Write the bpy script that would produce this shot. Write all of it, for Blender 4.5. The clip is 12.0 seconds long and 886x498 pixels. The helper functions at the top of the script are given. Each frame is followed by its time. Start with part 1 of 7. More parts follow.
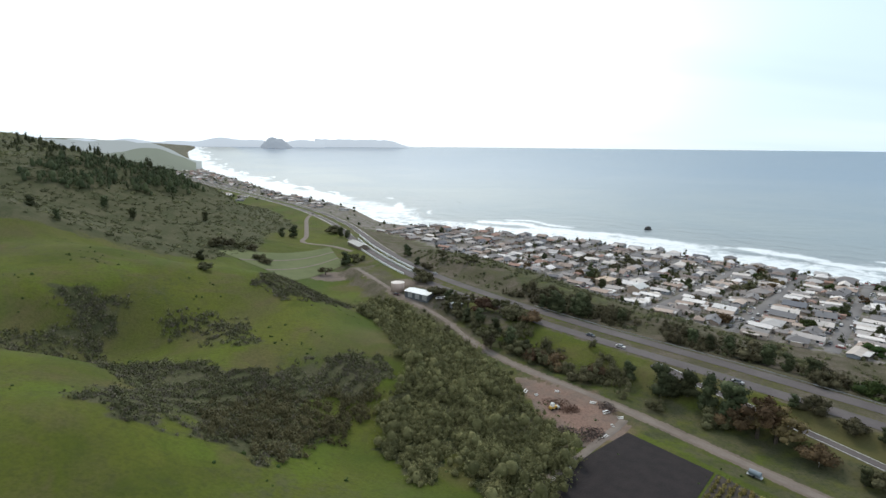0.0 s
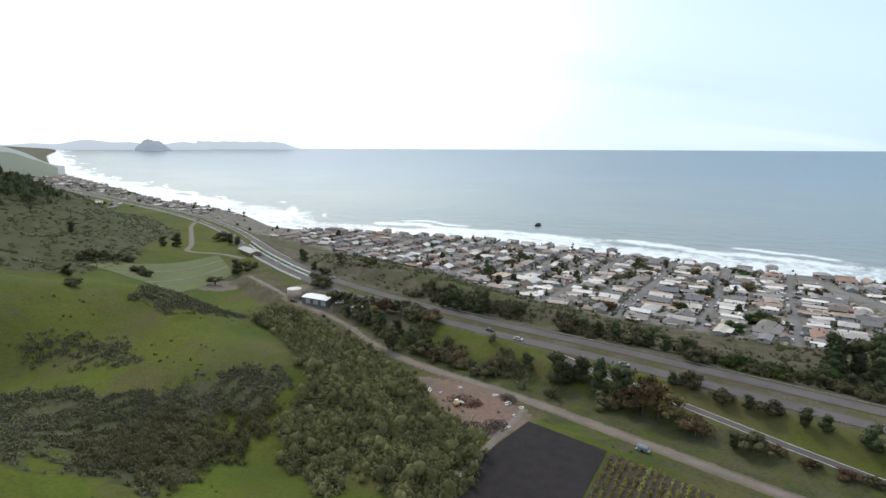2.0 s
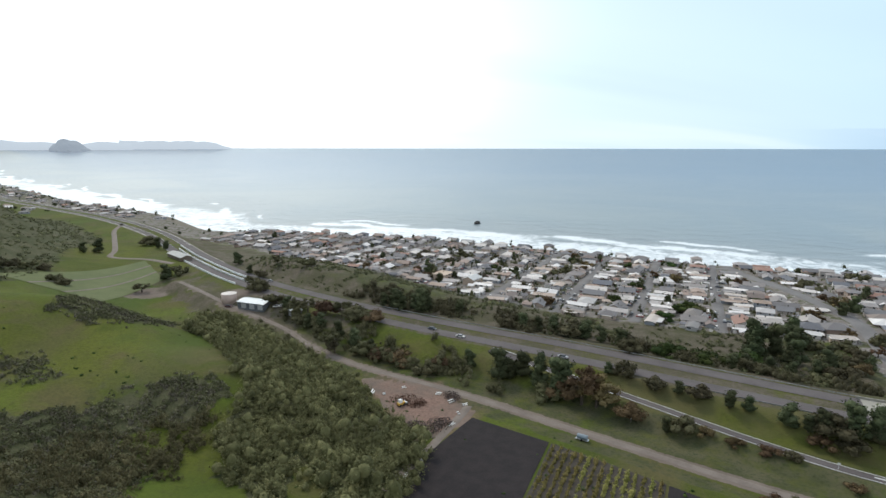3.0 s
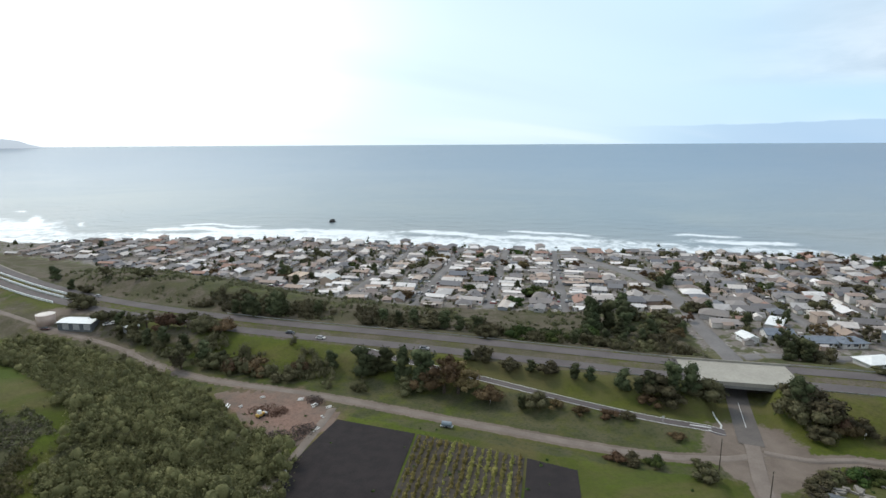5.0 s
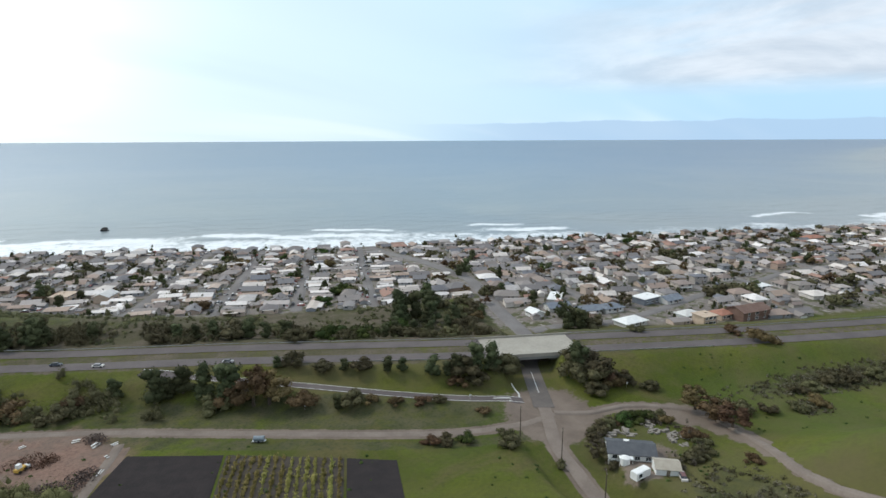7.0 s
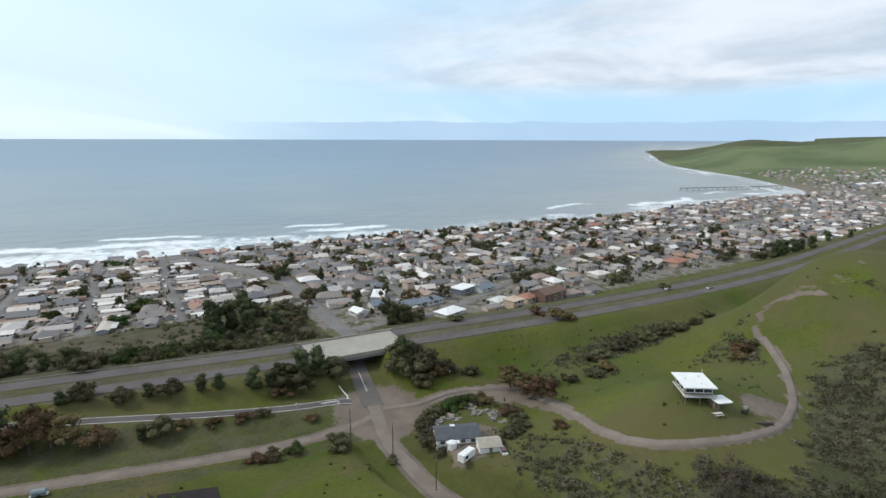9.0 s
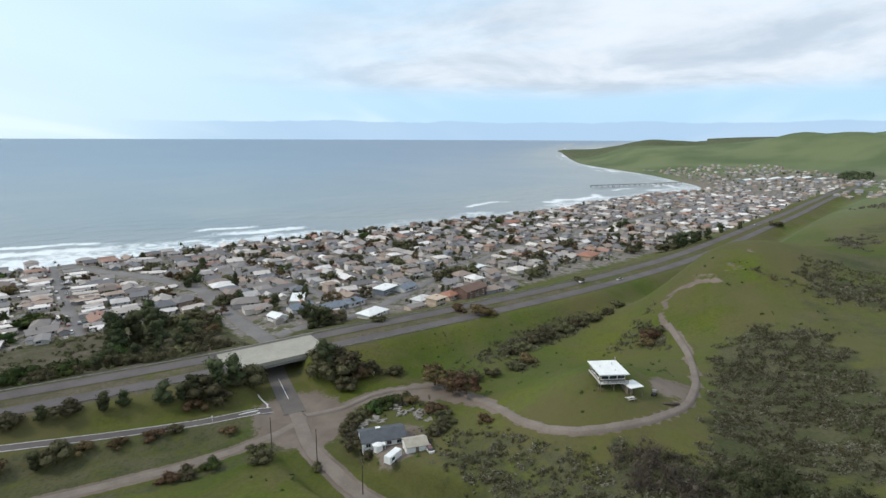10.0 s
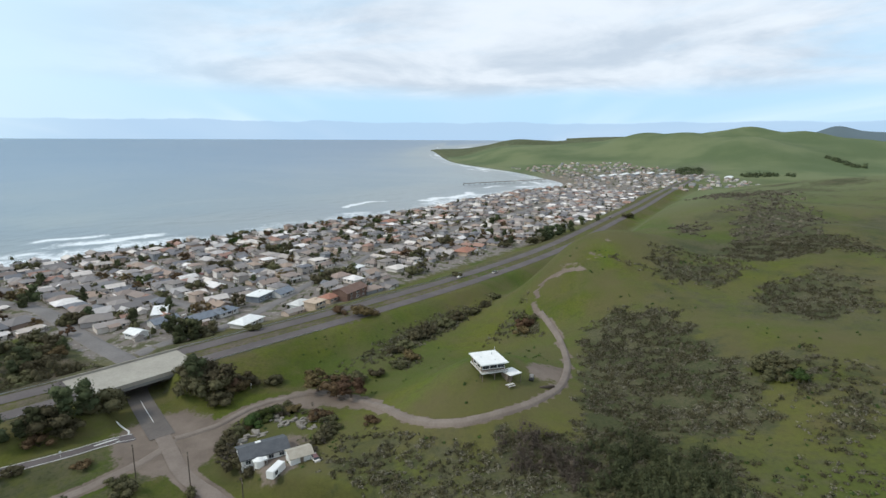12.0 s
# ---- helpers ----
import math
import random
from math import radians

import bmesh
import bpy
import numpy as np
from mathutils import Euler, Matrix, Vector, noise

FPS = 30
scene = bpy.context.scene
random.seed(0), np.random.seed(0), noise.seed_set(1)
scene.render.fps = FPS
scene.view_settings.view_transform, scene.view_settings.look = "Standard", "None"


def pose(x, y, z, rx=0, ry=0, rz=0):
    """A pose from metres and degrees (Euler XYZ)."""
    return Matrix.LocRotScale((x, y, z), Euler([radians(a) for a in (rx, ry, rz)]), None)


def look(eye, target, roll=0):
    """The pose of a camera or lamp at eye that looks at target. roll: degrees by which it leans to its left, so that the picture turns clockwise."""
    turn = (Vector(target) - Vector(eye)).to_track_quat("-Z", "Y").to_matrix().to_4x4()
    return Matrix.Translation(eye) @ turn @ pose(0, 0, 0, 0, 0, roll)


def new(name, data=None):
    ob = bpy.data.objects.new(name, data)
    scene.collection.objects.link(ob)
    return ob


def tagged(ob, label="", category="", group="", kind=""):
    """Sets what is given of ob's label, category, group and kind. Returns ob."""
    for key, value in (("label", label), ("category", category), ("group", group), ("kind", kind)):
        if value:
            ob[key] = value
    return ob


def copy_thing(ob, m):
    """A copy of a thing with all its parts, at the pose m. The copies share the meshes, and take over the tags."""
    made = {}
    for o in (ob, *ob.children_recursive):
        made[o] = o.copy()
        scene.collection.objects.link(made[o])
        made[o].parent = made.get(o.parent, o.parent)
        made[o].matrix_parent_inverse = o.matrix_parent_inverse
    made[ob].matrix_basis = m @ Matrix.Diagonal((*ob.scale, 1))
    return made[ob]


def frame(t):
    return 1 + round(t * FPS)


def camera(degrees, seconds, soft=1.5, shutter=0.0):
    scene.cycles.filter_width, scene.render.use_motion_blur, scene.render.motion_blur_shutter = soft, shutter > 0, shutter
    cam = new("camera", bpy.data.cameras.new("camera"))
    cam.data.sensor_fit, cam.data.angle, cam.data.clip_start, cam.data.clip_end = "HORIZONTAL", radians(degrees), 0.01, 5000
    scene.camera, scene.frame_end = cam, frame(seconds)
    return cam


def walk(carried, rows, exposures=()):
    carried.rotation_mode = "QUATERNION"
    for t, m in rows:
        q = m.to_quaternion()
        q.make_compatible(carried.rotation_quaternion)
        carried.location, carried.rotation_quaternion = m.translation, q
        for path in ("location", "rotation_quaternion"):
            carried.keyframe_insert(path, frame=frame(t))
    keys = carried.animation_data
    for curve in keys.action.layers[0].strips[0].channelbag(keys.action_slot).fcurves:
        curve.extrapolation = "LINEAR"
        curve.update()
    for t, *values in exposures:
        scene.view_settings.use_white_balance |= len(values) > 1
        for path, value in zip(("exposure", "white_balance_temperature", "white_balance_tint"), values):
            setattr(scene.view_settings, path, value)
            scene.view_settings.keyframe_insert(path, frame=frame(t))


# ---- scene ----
cam = camera(77.64, 12.0)
# seconds, eye, heading, pitch, roll
PATH = [
    (0.0, 0.00, 0.00, 113.00, 0.00, -10.62, 0.55),
    (0.5, -0.06, 0.25, 112.99, -2.26, -10.53, 0.49),
    (1.0, -0.14, 0.48, 112.93, -4.72, -10.47, 0.43),
    (1.5, -0.16, 0.72, 112.81, -7.71, -10.43, 0.33),
    (2.0, -0.20, 1.10, 112.65, -10.75, -10.41, 0.23),
    (2.5, -0.15, 1.45, 112.49, -13.78, -10.42, 0.13),
    (3.0, 0.05, 1.76, 112.40, -17.04, -10.48, 0.05),
    (5.0, 0.83, 2.33, 112.12, -32.01, -10.86, -0.31),
    (5.5, 1.01, 2.44, 112.08, -36.92, -11.00, -0.36),
    (6.0, 1.17, 2.62, 112.06, -41.98, -11.12, -0.35),
    (6.5, 1.44, 3.01, 112.00, -47.19, -11.20, -0.31),
    (7.0, 1.80, 3.41, 111.93, -52.42, -11.26, -0.26),
    (7.5, 2.34, 3.84, 111.82, -57.64, -11.29, -0.17),
    (9.5, 3.89, 3.71, 111.35, -75.36, -11.34, 0.24),
    (10.0, 4.30, 3.76, 111.18, -79.51, -11.34, 0.24),
    (10.5, 4.63, 3.78, 111.03, -83.42, -11.34, 0.26),
    (11.0, 4.86, 3.74, 110.84, -87.17, -11.30, 0.24),
    (11.5, 5.17, 3.75, 110.67, -90.24, -11.30, 0.25),
    (12.0, 5.43, 3.99, 110.57, -92.34, -11.31, 0.28),
]
walk(cam, [(t, pose(x, y, z, 90 + pitch, 0, yaw) @ pose(0, 0, 0, 0, 0, roll)) for t, x, y, z, yaw, pitch, roll in PATH])

# ---------------------------------------------------------------- sky and sun: thin bright overcast, the sun veiled to the south-west
SUN_AZ, SUN_EL = radians(12), radians(46)
TO_SUN = Vector((-math.sin(SUN_AZ) * math.cos(SUN_EL), math.cos(SUN_AZ) * math.cos(SUN_EL), math.sin(SUN_EL)))
scene.view_settings.exposure = 0.0


class Nodes:
    """A short hand for node trees."""

    def __init__(self, tree):
        self.tree, self.n, self.l = tree, tree.nodes, tree.links

    def add(self, kind, ins=None, **props):
        node = self.n.new(kind)
        for k, v in props.items():
            setattr(node, k, v)
        for k, v in (ins or {}).items():
            self.put(node, k, v)
        return node

    def put(self, node, k, v):
        if isinstance(v, bpy.types.NodeSocket):
            self.l.new(v, node.inputs[k])
        elif isinstance(v, bpy.types.Node):
            self.l.new(v.outputs[0], node.inputs[k])
        else:
            node.inputs[k].default_value = v

    def math(self, op, a, b=0.0, clamp=False):
        m = self.add("ShaderNodeMath", {0: a, 1: b}, operation=op)
        m.use_clamp = clamp
        return m.outputs[0]

    def span(self, v, a, b, c=0.0, d=1.0):
        return self.add("ShaderNodeMapRange", {0: v, 1: a, 2: b, 3: c, 4: d}, interpolation_type="SMOOTHSTEP").outputs[0]

    def mix(self, f, a, b, blend="MIX"):
        m = self.add("ShaderNodeMix", data_type="RGBA", blend_type=blend)
        self.put(m, 0, f), self.put(m, 6, a), self.put(m, 7, b)
        return m.outputs[2]

    def noise(self, vec, scale, detail=4.0, rough=0.55, warp=0.0):
        ins = {"Scale": scale, "Detail": detail, "Roughness": rough, "Distortion": warp}
        if vec is not None:
            ins["Vector"] = vec
        return self.add("ShaderNodeTexNoise", ins).outputs[0]

    def ramp(self, f, stops, kind="LINEAR"):
        r = self.add("ShaderNodeValToRGB", {0: f})
        r.color_ramp.interpolation = kind
        e = r.color_ramp.elements
        while len(e) < len(stops):
            e.new(0.5)
        for el, (p, c) in zip(e, stops):
            el.position, el.color = p, (*c, 1)
        return r.outputs[0]


def make_sky():
    world = bpy.data.worlds.new("sky")
    scene.world = world
    world.use_nodes = True
    k = Nodes(world.node_tree)
    k.n.clear()
    way = k.add("ShaderNodeTexCoord").outputs["Generated"]
    s = k.add("ShaderNodeSeparateXYZ", {0: way})
    up = s.outputs[2]
    nishita = k.add("ShaderNodeTexSky", sky_type="NISHITA", sun_disc=False, sun_elevation=SUN_EL, sun_rotation=-SUN_AZ, air_density=1.0, dust_density=1.5, ozone_density=1.5)
    # how near the sun's side, -1 to 1
    toward = k.add("ShaderNodeVectorMath", {0: way, 1: (-math.sin(SUN_AZ), math.cos(SUN_AZ), 0.0)}, operation="DOT_PRODUCT").outputs[1]
    near = k.add("ShaderNodeVectorMath", {0: way, 1: Vector((-math.sin(SUN_AZ) * 0.9, math.cos(SUN_AZ) * 0.9, 0.436))}, operation="DOT_PRODUCT").outputs[1]
    # cloud layer, seen flat from below
    den = k.math("ADD", k.math("MAXIMUM", up, 0.0), 0.13)
    flat = k.add("ShaderNodeCombineXYZ", {0: k.math("DIVIDE", s.outputs[0], den), 1: k.math("DIVIDE", s.outputs[1], den)}).outputs[0]
    puffs = k.noise(flat, 0.34, 6, 0.6, 0.4)
    streaks = k.noise(k.add("ShaderNodeMapping", {"Vector": flat, "Rotation": (0, 0, 0.6), "Scale": (0.25, 1.0, 1.0)}).outputs[0], 0.5, 3, 0.45, 0.3)
    veil = k.mix(k.span(toward, -0.15, 0.95), (5.5, 8.5, 11.2, 1), (8.7, 10.6, 11.7, 1))
    veil = k.mix(k.math("MULTIPLY", k.span(near, 0.70, 1.0), 0.72), veil, (10.6, 12.6, 13.2, 1))
    veil = k.mix(k.math("MULTIPLY", k.math("POWER", k.span(near, 0.55, 1.0), 3.0), k.span(up, 0.36, 0.10)), veil, (21.5, 23.2, 24, 1))
    sky = k.mix(0.88, nishita.outputs[0], veil)
    # pale streaks and soft grey ones
    sky = k.mix(k.math("MULTIPLY", k.span(streaks, 0.48, 0.72), 0.75), sky, (9.1, 10.5, 11.4, 1))
    sky = k.mix(k.math("MULTIPLY", k.span(streaks, 0.5, 0.3), 0.4), sky, (6.2, 8.0, 9.7, 1))
    # a soft grey cloud layer over the land to the north, its ragged edge well above the sea
    north = k.span(toward, 0.46, -0.05)
    lump = k.math("MULTIPLY", k.math("MULTIPLY", k.span(puffs, 0.30, 0.50), north), k.span(k.math("ADD", up, k.math("MULTIPLY", puffs, 0.06)), 0.095, 0.135))
    shade = k.mix(k.span(k.noise(flat, 1.0, 6, 0.58, 0.3), 0.34, 0.66), (5.9, 6.8, 7.9, 1), (8.7, 9.4, 10.2, 1))
    sky = k.mix(k.math("MULTIPLY", lump, 0.92), sky, shade)
    # far cloud bank low over the sea
    edge = k.math("ADD", k.noise(k.add("ShaderNodeVectorMath", {0: way, 1: (9, 9, 0)}, operation="MULTIPLY").outputs[0], 1.0, 4), -0.5)
    top = k.math("ADD", k.math("MULTIPLY", edge, 0.014), 0.028)
    bank = k.math("MULTIPLY", k.span(k.math("SUBTRACT", top, up), -0.0015, 0.0015), k.span(toward, 0.52, 0.25))
    sky = k.mix(k.math("MULTIPLY", bank, 0.8), sky, (4.6, 6.5, 8.8, 1))
    sky = k.mix(k.math("MULTIPLY", k.span(up, 0.03, -0.01), k.span(toward, 0.7, 1.0)), sky, (9.9, 10.6, 11.0, 1))
    # below the horizon: the sea going on
    sky = k.mix(k.math("LESS_THAN", up, -0.0025), sky, k.mix(k.span(toward, 0.5, 1.0), (3.4, 4.7, 5.6, 1), (7.0, 7.4, 7.6, 1)))
    k.add("ShaderNodeOutputWorld", {0: k.add("ShaderNodeBackground", {0: sky, 1: 0.1})})


make_sky()
sun = new("sun", bpy.data.lights.new("sun", "SUN"))
sun.data.energy, sun.data.angle, sun.data.color = 1.8, radians(11), (1.0, 0.91, 0.79)
sun.matrix_world = look(TO_SUN * 900, (0, 0, 0))

# ---------------------------------------------------------------- the lie of the land
def curve_through(points, step=6.0):
    """A smooth line through a few points, as an array of places about step metres apart."""
    p = np.array(points, float)
    p = np.vstack([2 * p[0] - p[1], p, 2 * p[-1] - p[-2]])
    out = []
    for a, b, c, d in zip(p[:-3], p[1:-2], p[2:-1], p[3:]):
        n = max(2, int(np.linalg.norm(c - b) / step))
        t = np.linspace(0, 1, n, endpoint=False)[:, None]
        out.append(0.5 * (2 * b + (c - a) * t + (2 * a - 5 * b + 4 * c - d) * t ** 2 + (3 * b - a - 3 * c + d) * t ** 3))
    return np.vstack(out + [p[-2:-1]])


def near_line(line, x, y):
    """Distance from a line, signed (plus on its left), and how far along it, for arrays of places."""
    x, y = np.asarray(x, float), np.asarray(y, float)
    if x.size * len(line) < 3e6:
        a, dv = line[:-1], np.diff(line, axis=0)
        l = np.linalg.norm(dv, axis=1)
        px, py = x.ravel()[:, None] - a[:, 0], y.ravel()[:, None] - a[:, 1]
        t = np.clip((px * dv[:, 0] + py * dv[:, 1]) / (l * l), 0, 1)
        d2 = (px - t * dv[:, 0]) ** 2 + (py - t * dv[:, 1]) ** 2
        i = np.argmin(d2, axis=1)
        r = np.arange(len(i))
        cr = dv[i, 0] * py[r, i] - dv[i, 1] * px[r, i]
        s = np.concatenate([[0], np.cumsum(l)])[i] + t[r, i] * l[i]
        return (np.sqrt(d2[r, i]) * np.where(cr >= 0, 1.0, -1.0)).reshape(x.shape), s.reshape(x.shape)
    best, side, along = np.full(x.shape, 1e18), np.ones(x.shape), np.zeros(x.shape)
    seg = np.diff(line, axis=0)
    length = np.linalg.norm(seg, axis=1)
    start = np.concatenate([[0], np.cumsum(length)])
    for (ax, ay), (dx, dy), l, s in zip(line[:-1], seg, length, start):
        px, py = x - ax, y - ay
        t = np.clip((px * dx + py * dy) / (l * l), 0, 1)
        d2 = (px - t * dx) ** 2 + (py - t * dy) ** 2
        m = d2 < best
        best = np.where(m, d2, best)
        side = np.where(m, np.where(dx * py - dy * px >= 0, 1.0, -1.0), side)
        along = np.where(m, s + t * l, along)
    return np.sqrt(best) * side, along


def ramp01(a, b, v):
    t = np.clip((v - a) / (b - a), 0, 1)
    return t * t * (3 - 2 * t)


def inside(poly, x, y):
    x, y = np.asarray(x, float), np.asarray(y, float)
    odd = np.zeros(x.shape, bool)
    for (ax, ay), (bx, by) in zip(poly, np.roll(poly, -1, axis=0)):
        cross = ((ay > y) != (by > y)) & (x < (bx - ax) * (y - ay) / (by - ay + 1e-12) + ax)
        odd ^= cross
    return odd


SHORE = curve_through([(-1900, 4300), (-1627, 3561), (-1041, 2405), (-627, 1705), (-345, 1222), (-196, 1035), (-136, 905), (-84, 785), (-19, 748),
                       (83, 690), (170, 635), (240, 572), (330, 470), (425, 383), (515, 308), (640, 190), (820, 30), (1110, -165), (1260, -305),
                       (1400, -362), (1600, -352), (1900, -315), (2400, -193), (2700, -140), (3500, -95), (3800, -70), (3900, -300), (4700, -1200)], 60)
LAND = np.vstack([SHORE, [(4900, -1300), (4900, -5200), (-5200, -5200), (-5200, 4300)]])
HIGHWAY = curve_through([(-1250, 2300), (-800, 1650), (-349, 1010), (-216, 820), (-125, 653), (-63, 490), (-12, 384), (55, 290), (124, 213), (193.5, 132),
                         (225.5, 101), (288, 36), (365, -36), (465, -114), (620, -214), (760, -304), (950, -420), (1300, -640)], 14)
FRONTAGE = curve_through([(-66, 410), (-30, 352), (-1, 308), (14, 271), (31, 241), (67, 199), (104, 149), (138, 105), (160, 88), (172, 84)], 8)
CREEK_ROAD = curve_through([(121, 25), (134, 51), (143, 62), (152, 73), (170, 86), (187, 99), (206, 113), (224, 123), (237, 132), (253, 151.5), (272, 173.5), (293, 196), (313, 220), (328, 255), (340, 290), (352, 325), (385, 392)], 7)
RAMP = curve_through([(92, 226), (104, 207), (124, 174), (145, 137), (160, 114), (174, 98)], 5)
TRACK = curve_through([(172, 84), (180, 73), (192, 66), (201, 52), (202, 38), (186, 21), (161, 8), (151, -7), (154, -23), (161, -33), (172, -42), (195, -50),
                       (227, -55), (248, -55), (270, -54), (286, -58), (285, -68), (277, -80)], 7)
TOWN_ROAD = curve_through([(240, 136), (252, 126), (270, 110), (291, 98), (328, 87), (362, 79), (412, 60), (468, 45), (522, 17), (600, -30), (740, -122), (900, -230)], 6)
HWY_Z, LOW_Z = 21.0, 14.5

# hills: centre, half-widths along and across, turn in degrees, height
NEAR_HILLS = [(-100, 105, 50, 35, 10, 13), (-60, 60, 60, 40, 0, -14), (-10, 240, 40, 30, 0, 10), (-140, 175, 38, 30, 40, -2), (-185, 235, 50, 40, 30, 17), (-300, 335, 90, 40, -4, 37),
              (-190, 330, 60, 30, -10, -13), (-420, 480, 120, 80, -20, 36), (-520, 640, 140, 90, -20, 36), (-330, 620, 80, 70, 0, 27), (-960, 1000, 230, 200, 0, 100), (-260, 60, 120, 120, 0, 19)]
SIDE_HILLS = [(-60, -120, 110, 90, 0, 10), (10, 10, 60, 50, 0, 3), (180, -20, 40, 30, -30, -10), (160, -60, 40, 30, 0, -2), (128, -122, 60, 50, 0, 5), (215, -90, 50, 35, -30, 2), (430, -470, 260, 180, -35, 26),
              (280, -210, 110, 80, -30, 12), (640, -560, 200, 150, 0, 36), (500, -260, 120, 60, -30, 19), (-400, -400, 400, 300, 0, 52), (-700, 300, 300, 200, 0, 67), (-60, 170, 60, 30, 30, -9)]
OUTER_HILLS = [(-90, 140, 25, 20, 0, 11), (-135, 165, 25, 20, 30, 9), (-140, 212, 25, 20, 30, -18), (-35, 135, 30, 22, 0, -5), (-95, 300, 50, 22, -8, 9), (-165, 290, 40, 25, 0, 8), (180, -10, 22, 18, 0, 14),
               (320, -100, 50, 30, -30, 24), (-200, 420, 70, 40, 0, -1), (-640, 760, 200, 120, 0, 71), (20, 150, 40, 30, -50, -7), (-76, 306, 32, 20, -20, 9)]
HILLS = NEAR_HILLS + SIDE_HILLS + OUTER_HILLS
FAR_HILLS = [(-1250, 2050, 330, 240, 40, 6), (-1900, 2500, 500, 400, 20, 6), (-2600, 3400, 700, 500, 20, 18), (2986, -587, 541, 223, -8, 69), (2400, -1460, 242, 208, 0, 107),
             (2592, -1048, 301, 169, 0, 85), (1888, -1753, 301, 339, 0, 56), (2324, -1047, 224, 216, 20, 43), (1931, -1174, 207, 140, -30, 42), (3433, -1490, 458, 546, 0, 26),
             (2931, -1700, 389, 224, 0, 80), (2759, -2011, 243, 245, 0, 62)]
MOUNDS = [(25, 408, 75, 26, -58, 13), (112, 292, 45, 17, -50, 6)]


def bump(x, y, cx, cy, a, b, turn, h):
    c, s = math.cos(radians(turn)), math.sin(radians(turn))
    u, v = (x - cx) * c + (y - cy) * s, -(x - cx) * s + (y - cy) * c
    return h * np.exp(-0.5 * ((u / a) ** 2 + (v / b) ** 2))


def ripple(x, y):
    """Small uneven ground."""
    return (np.sin(x * 0.043 + 1.3 * np.sin(y * 0.031)) * np.sin(y * 0.037 + 1.1 * np.sin(x * 0.027 + 2)) * 1.6
            + np.sin(x * 0.11 + y * 0.05) * np.sin(y * 0.13 - x * 0.04) * 0.5)


def rise(x, y):
    """The far ground and sea lift a little, so that they end at the true horizon."""
    d = np.hypot(x, y)
    return 99.0 * np.clip((d - 2200) / 2650, 0, 1.1) ** 2


def lay(x, y):
    """Height of the ground, with the distances that shaped it."""
    x, y = np.asarray(x, float), np.asarray(y, float)
    w, along = near_line(HIGHWAY, x, y)
    q = np.abs(near_line(SHORE, x, y)[0]) * np.where(inside(LAND, x, y), 1, -1)
    sea_side = ramp01(-6, 6, w)
    town = 8.0 + 8.0 * ramp01(20, 330, q) + 0 * x
    town = town + sum(bump(x, y, *m) for m in MOUNDS)
    back = LOW_Z + 6 * ramp01(350, 500, y) * ramp01(60, -60, x) + 0 * x
    hills = sum(bump(x, y, *h) for h in HILLS) + ripple(x, y) * ramp01(-70, -150, w)
    n = ramp01(225, 320, x)
    back = back + hills * ramp01(-48 + 28 * n, -135 + 66 * n, w) + bump(x, y, 182, -24, 26, 20, -30, 11)
    z = back + (town - back) * sea_side
    folds = 1 + 0.16 * np.sin(x * 0.0065 + 2.2 * np.sin(y * 0.0035)) + 0.10 * np.sin(y * 0.011 + 1.5 * np.sin(x * 0.004)) + 0.05 * np.sin(x * 0.021 + y * 0.013)
    z = z + sum(bump(x, y, *h) for h in FAR_HILLS) * folds * ramp01(0, 260, q)
    # the highway's bank
    bed = np.where(w > 0, ramp01(34, 14, w), ramp01(-40 + 8 * n, -14.5, w))
    z = z + (HWY_Z - z) * bed
    # the slip road's shoulder
    r, ra = near_line(RAMP, x, y)
    rz = 20.2 - 5.0 * np.clip(ra / 155.0, 0, 1)
    z = z + (rz - z) * ramp01(13, 4.5, np.abs(r)) * (1 - ramp01(-17, -14, w))
    # roads on the low ground lie level across
    f, _ = near_line(FRONTAGE, x, y)
    z = z + (LOW_Z + 0.3 + 6 * ramp01(300, 420, y) - z) * ramp01(12, 5, np.abs(f)) * (1 - ramp01(-20, -15, w))
    c, ca = near_line(CREEK_ROAD, x, y)
    z = z + (LOW_Z - z) * ramp01(13.5, 8.5, np.abs(c)) * ramp01(460, 330, ca)
    t, ta = near_line(TRACK, x, y)
    # shore: bluff, beach and sea bed
    z = np.where(q < 26, 2.2 + (z - 2.2) * ramp01(10, 24, q), z)
    z = np.where(q < 12, -3 + 5.2 * ramp01(-25, 12, q), z)
    z = np.where(q < -25, -3 - 9 * ramp01(-25, -400, q), z)
    return z + rise(x, y) * ramp01(-40, 0, q), w, q, f, c, t, r


def height(x, y):
    return lay(x, y)[0]

# ---------------------------------------------------------------- materials
def matter(name, build, rough=0.85, bump=None, metal=0.0, spec=0.3):
    """build(k, place) gives the base colour's socket; bump(k, place) the relief's."""
    m = bpy.data.materials.new(name)
    m.use_nodes = True
    k = Nodes(m.node_tree)
    k.n.clear()
    place = k.add("ShaderNodeNewGeometry").outputs["Position"]
    b = k.add("ShaderNodeBsdfPrincipled", {"Base Color": build(k, place), "Roughness": rough, "Metallic": metal, "Specular IOR Level": spec})
    if bump:
        h, strength, dist = bump(k, place)
        k.put(b, "Normal", k.add("ShaderNodeBump", {"Height": h, "Strength": strength, "Distance": dist}))
    k.add("ShaderNodeOutputMaterial", {0: b})
    return m


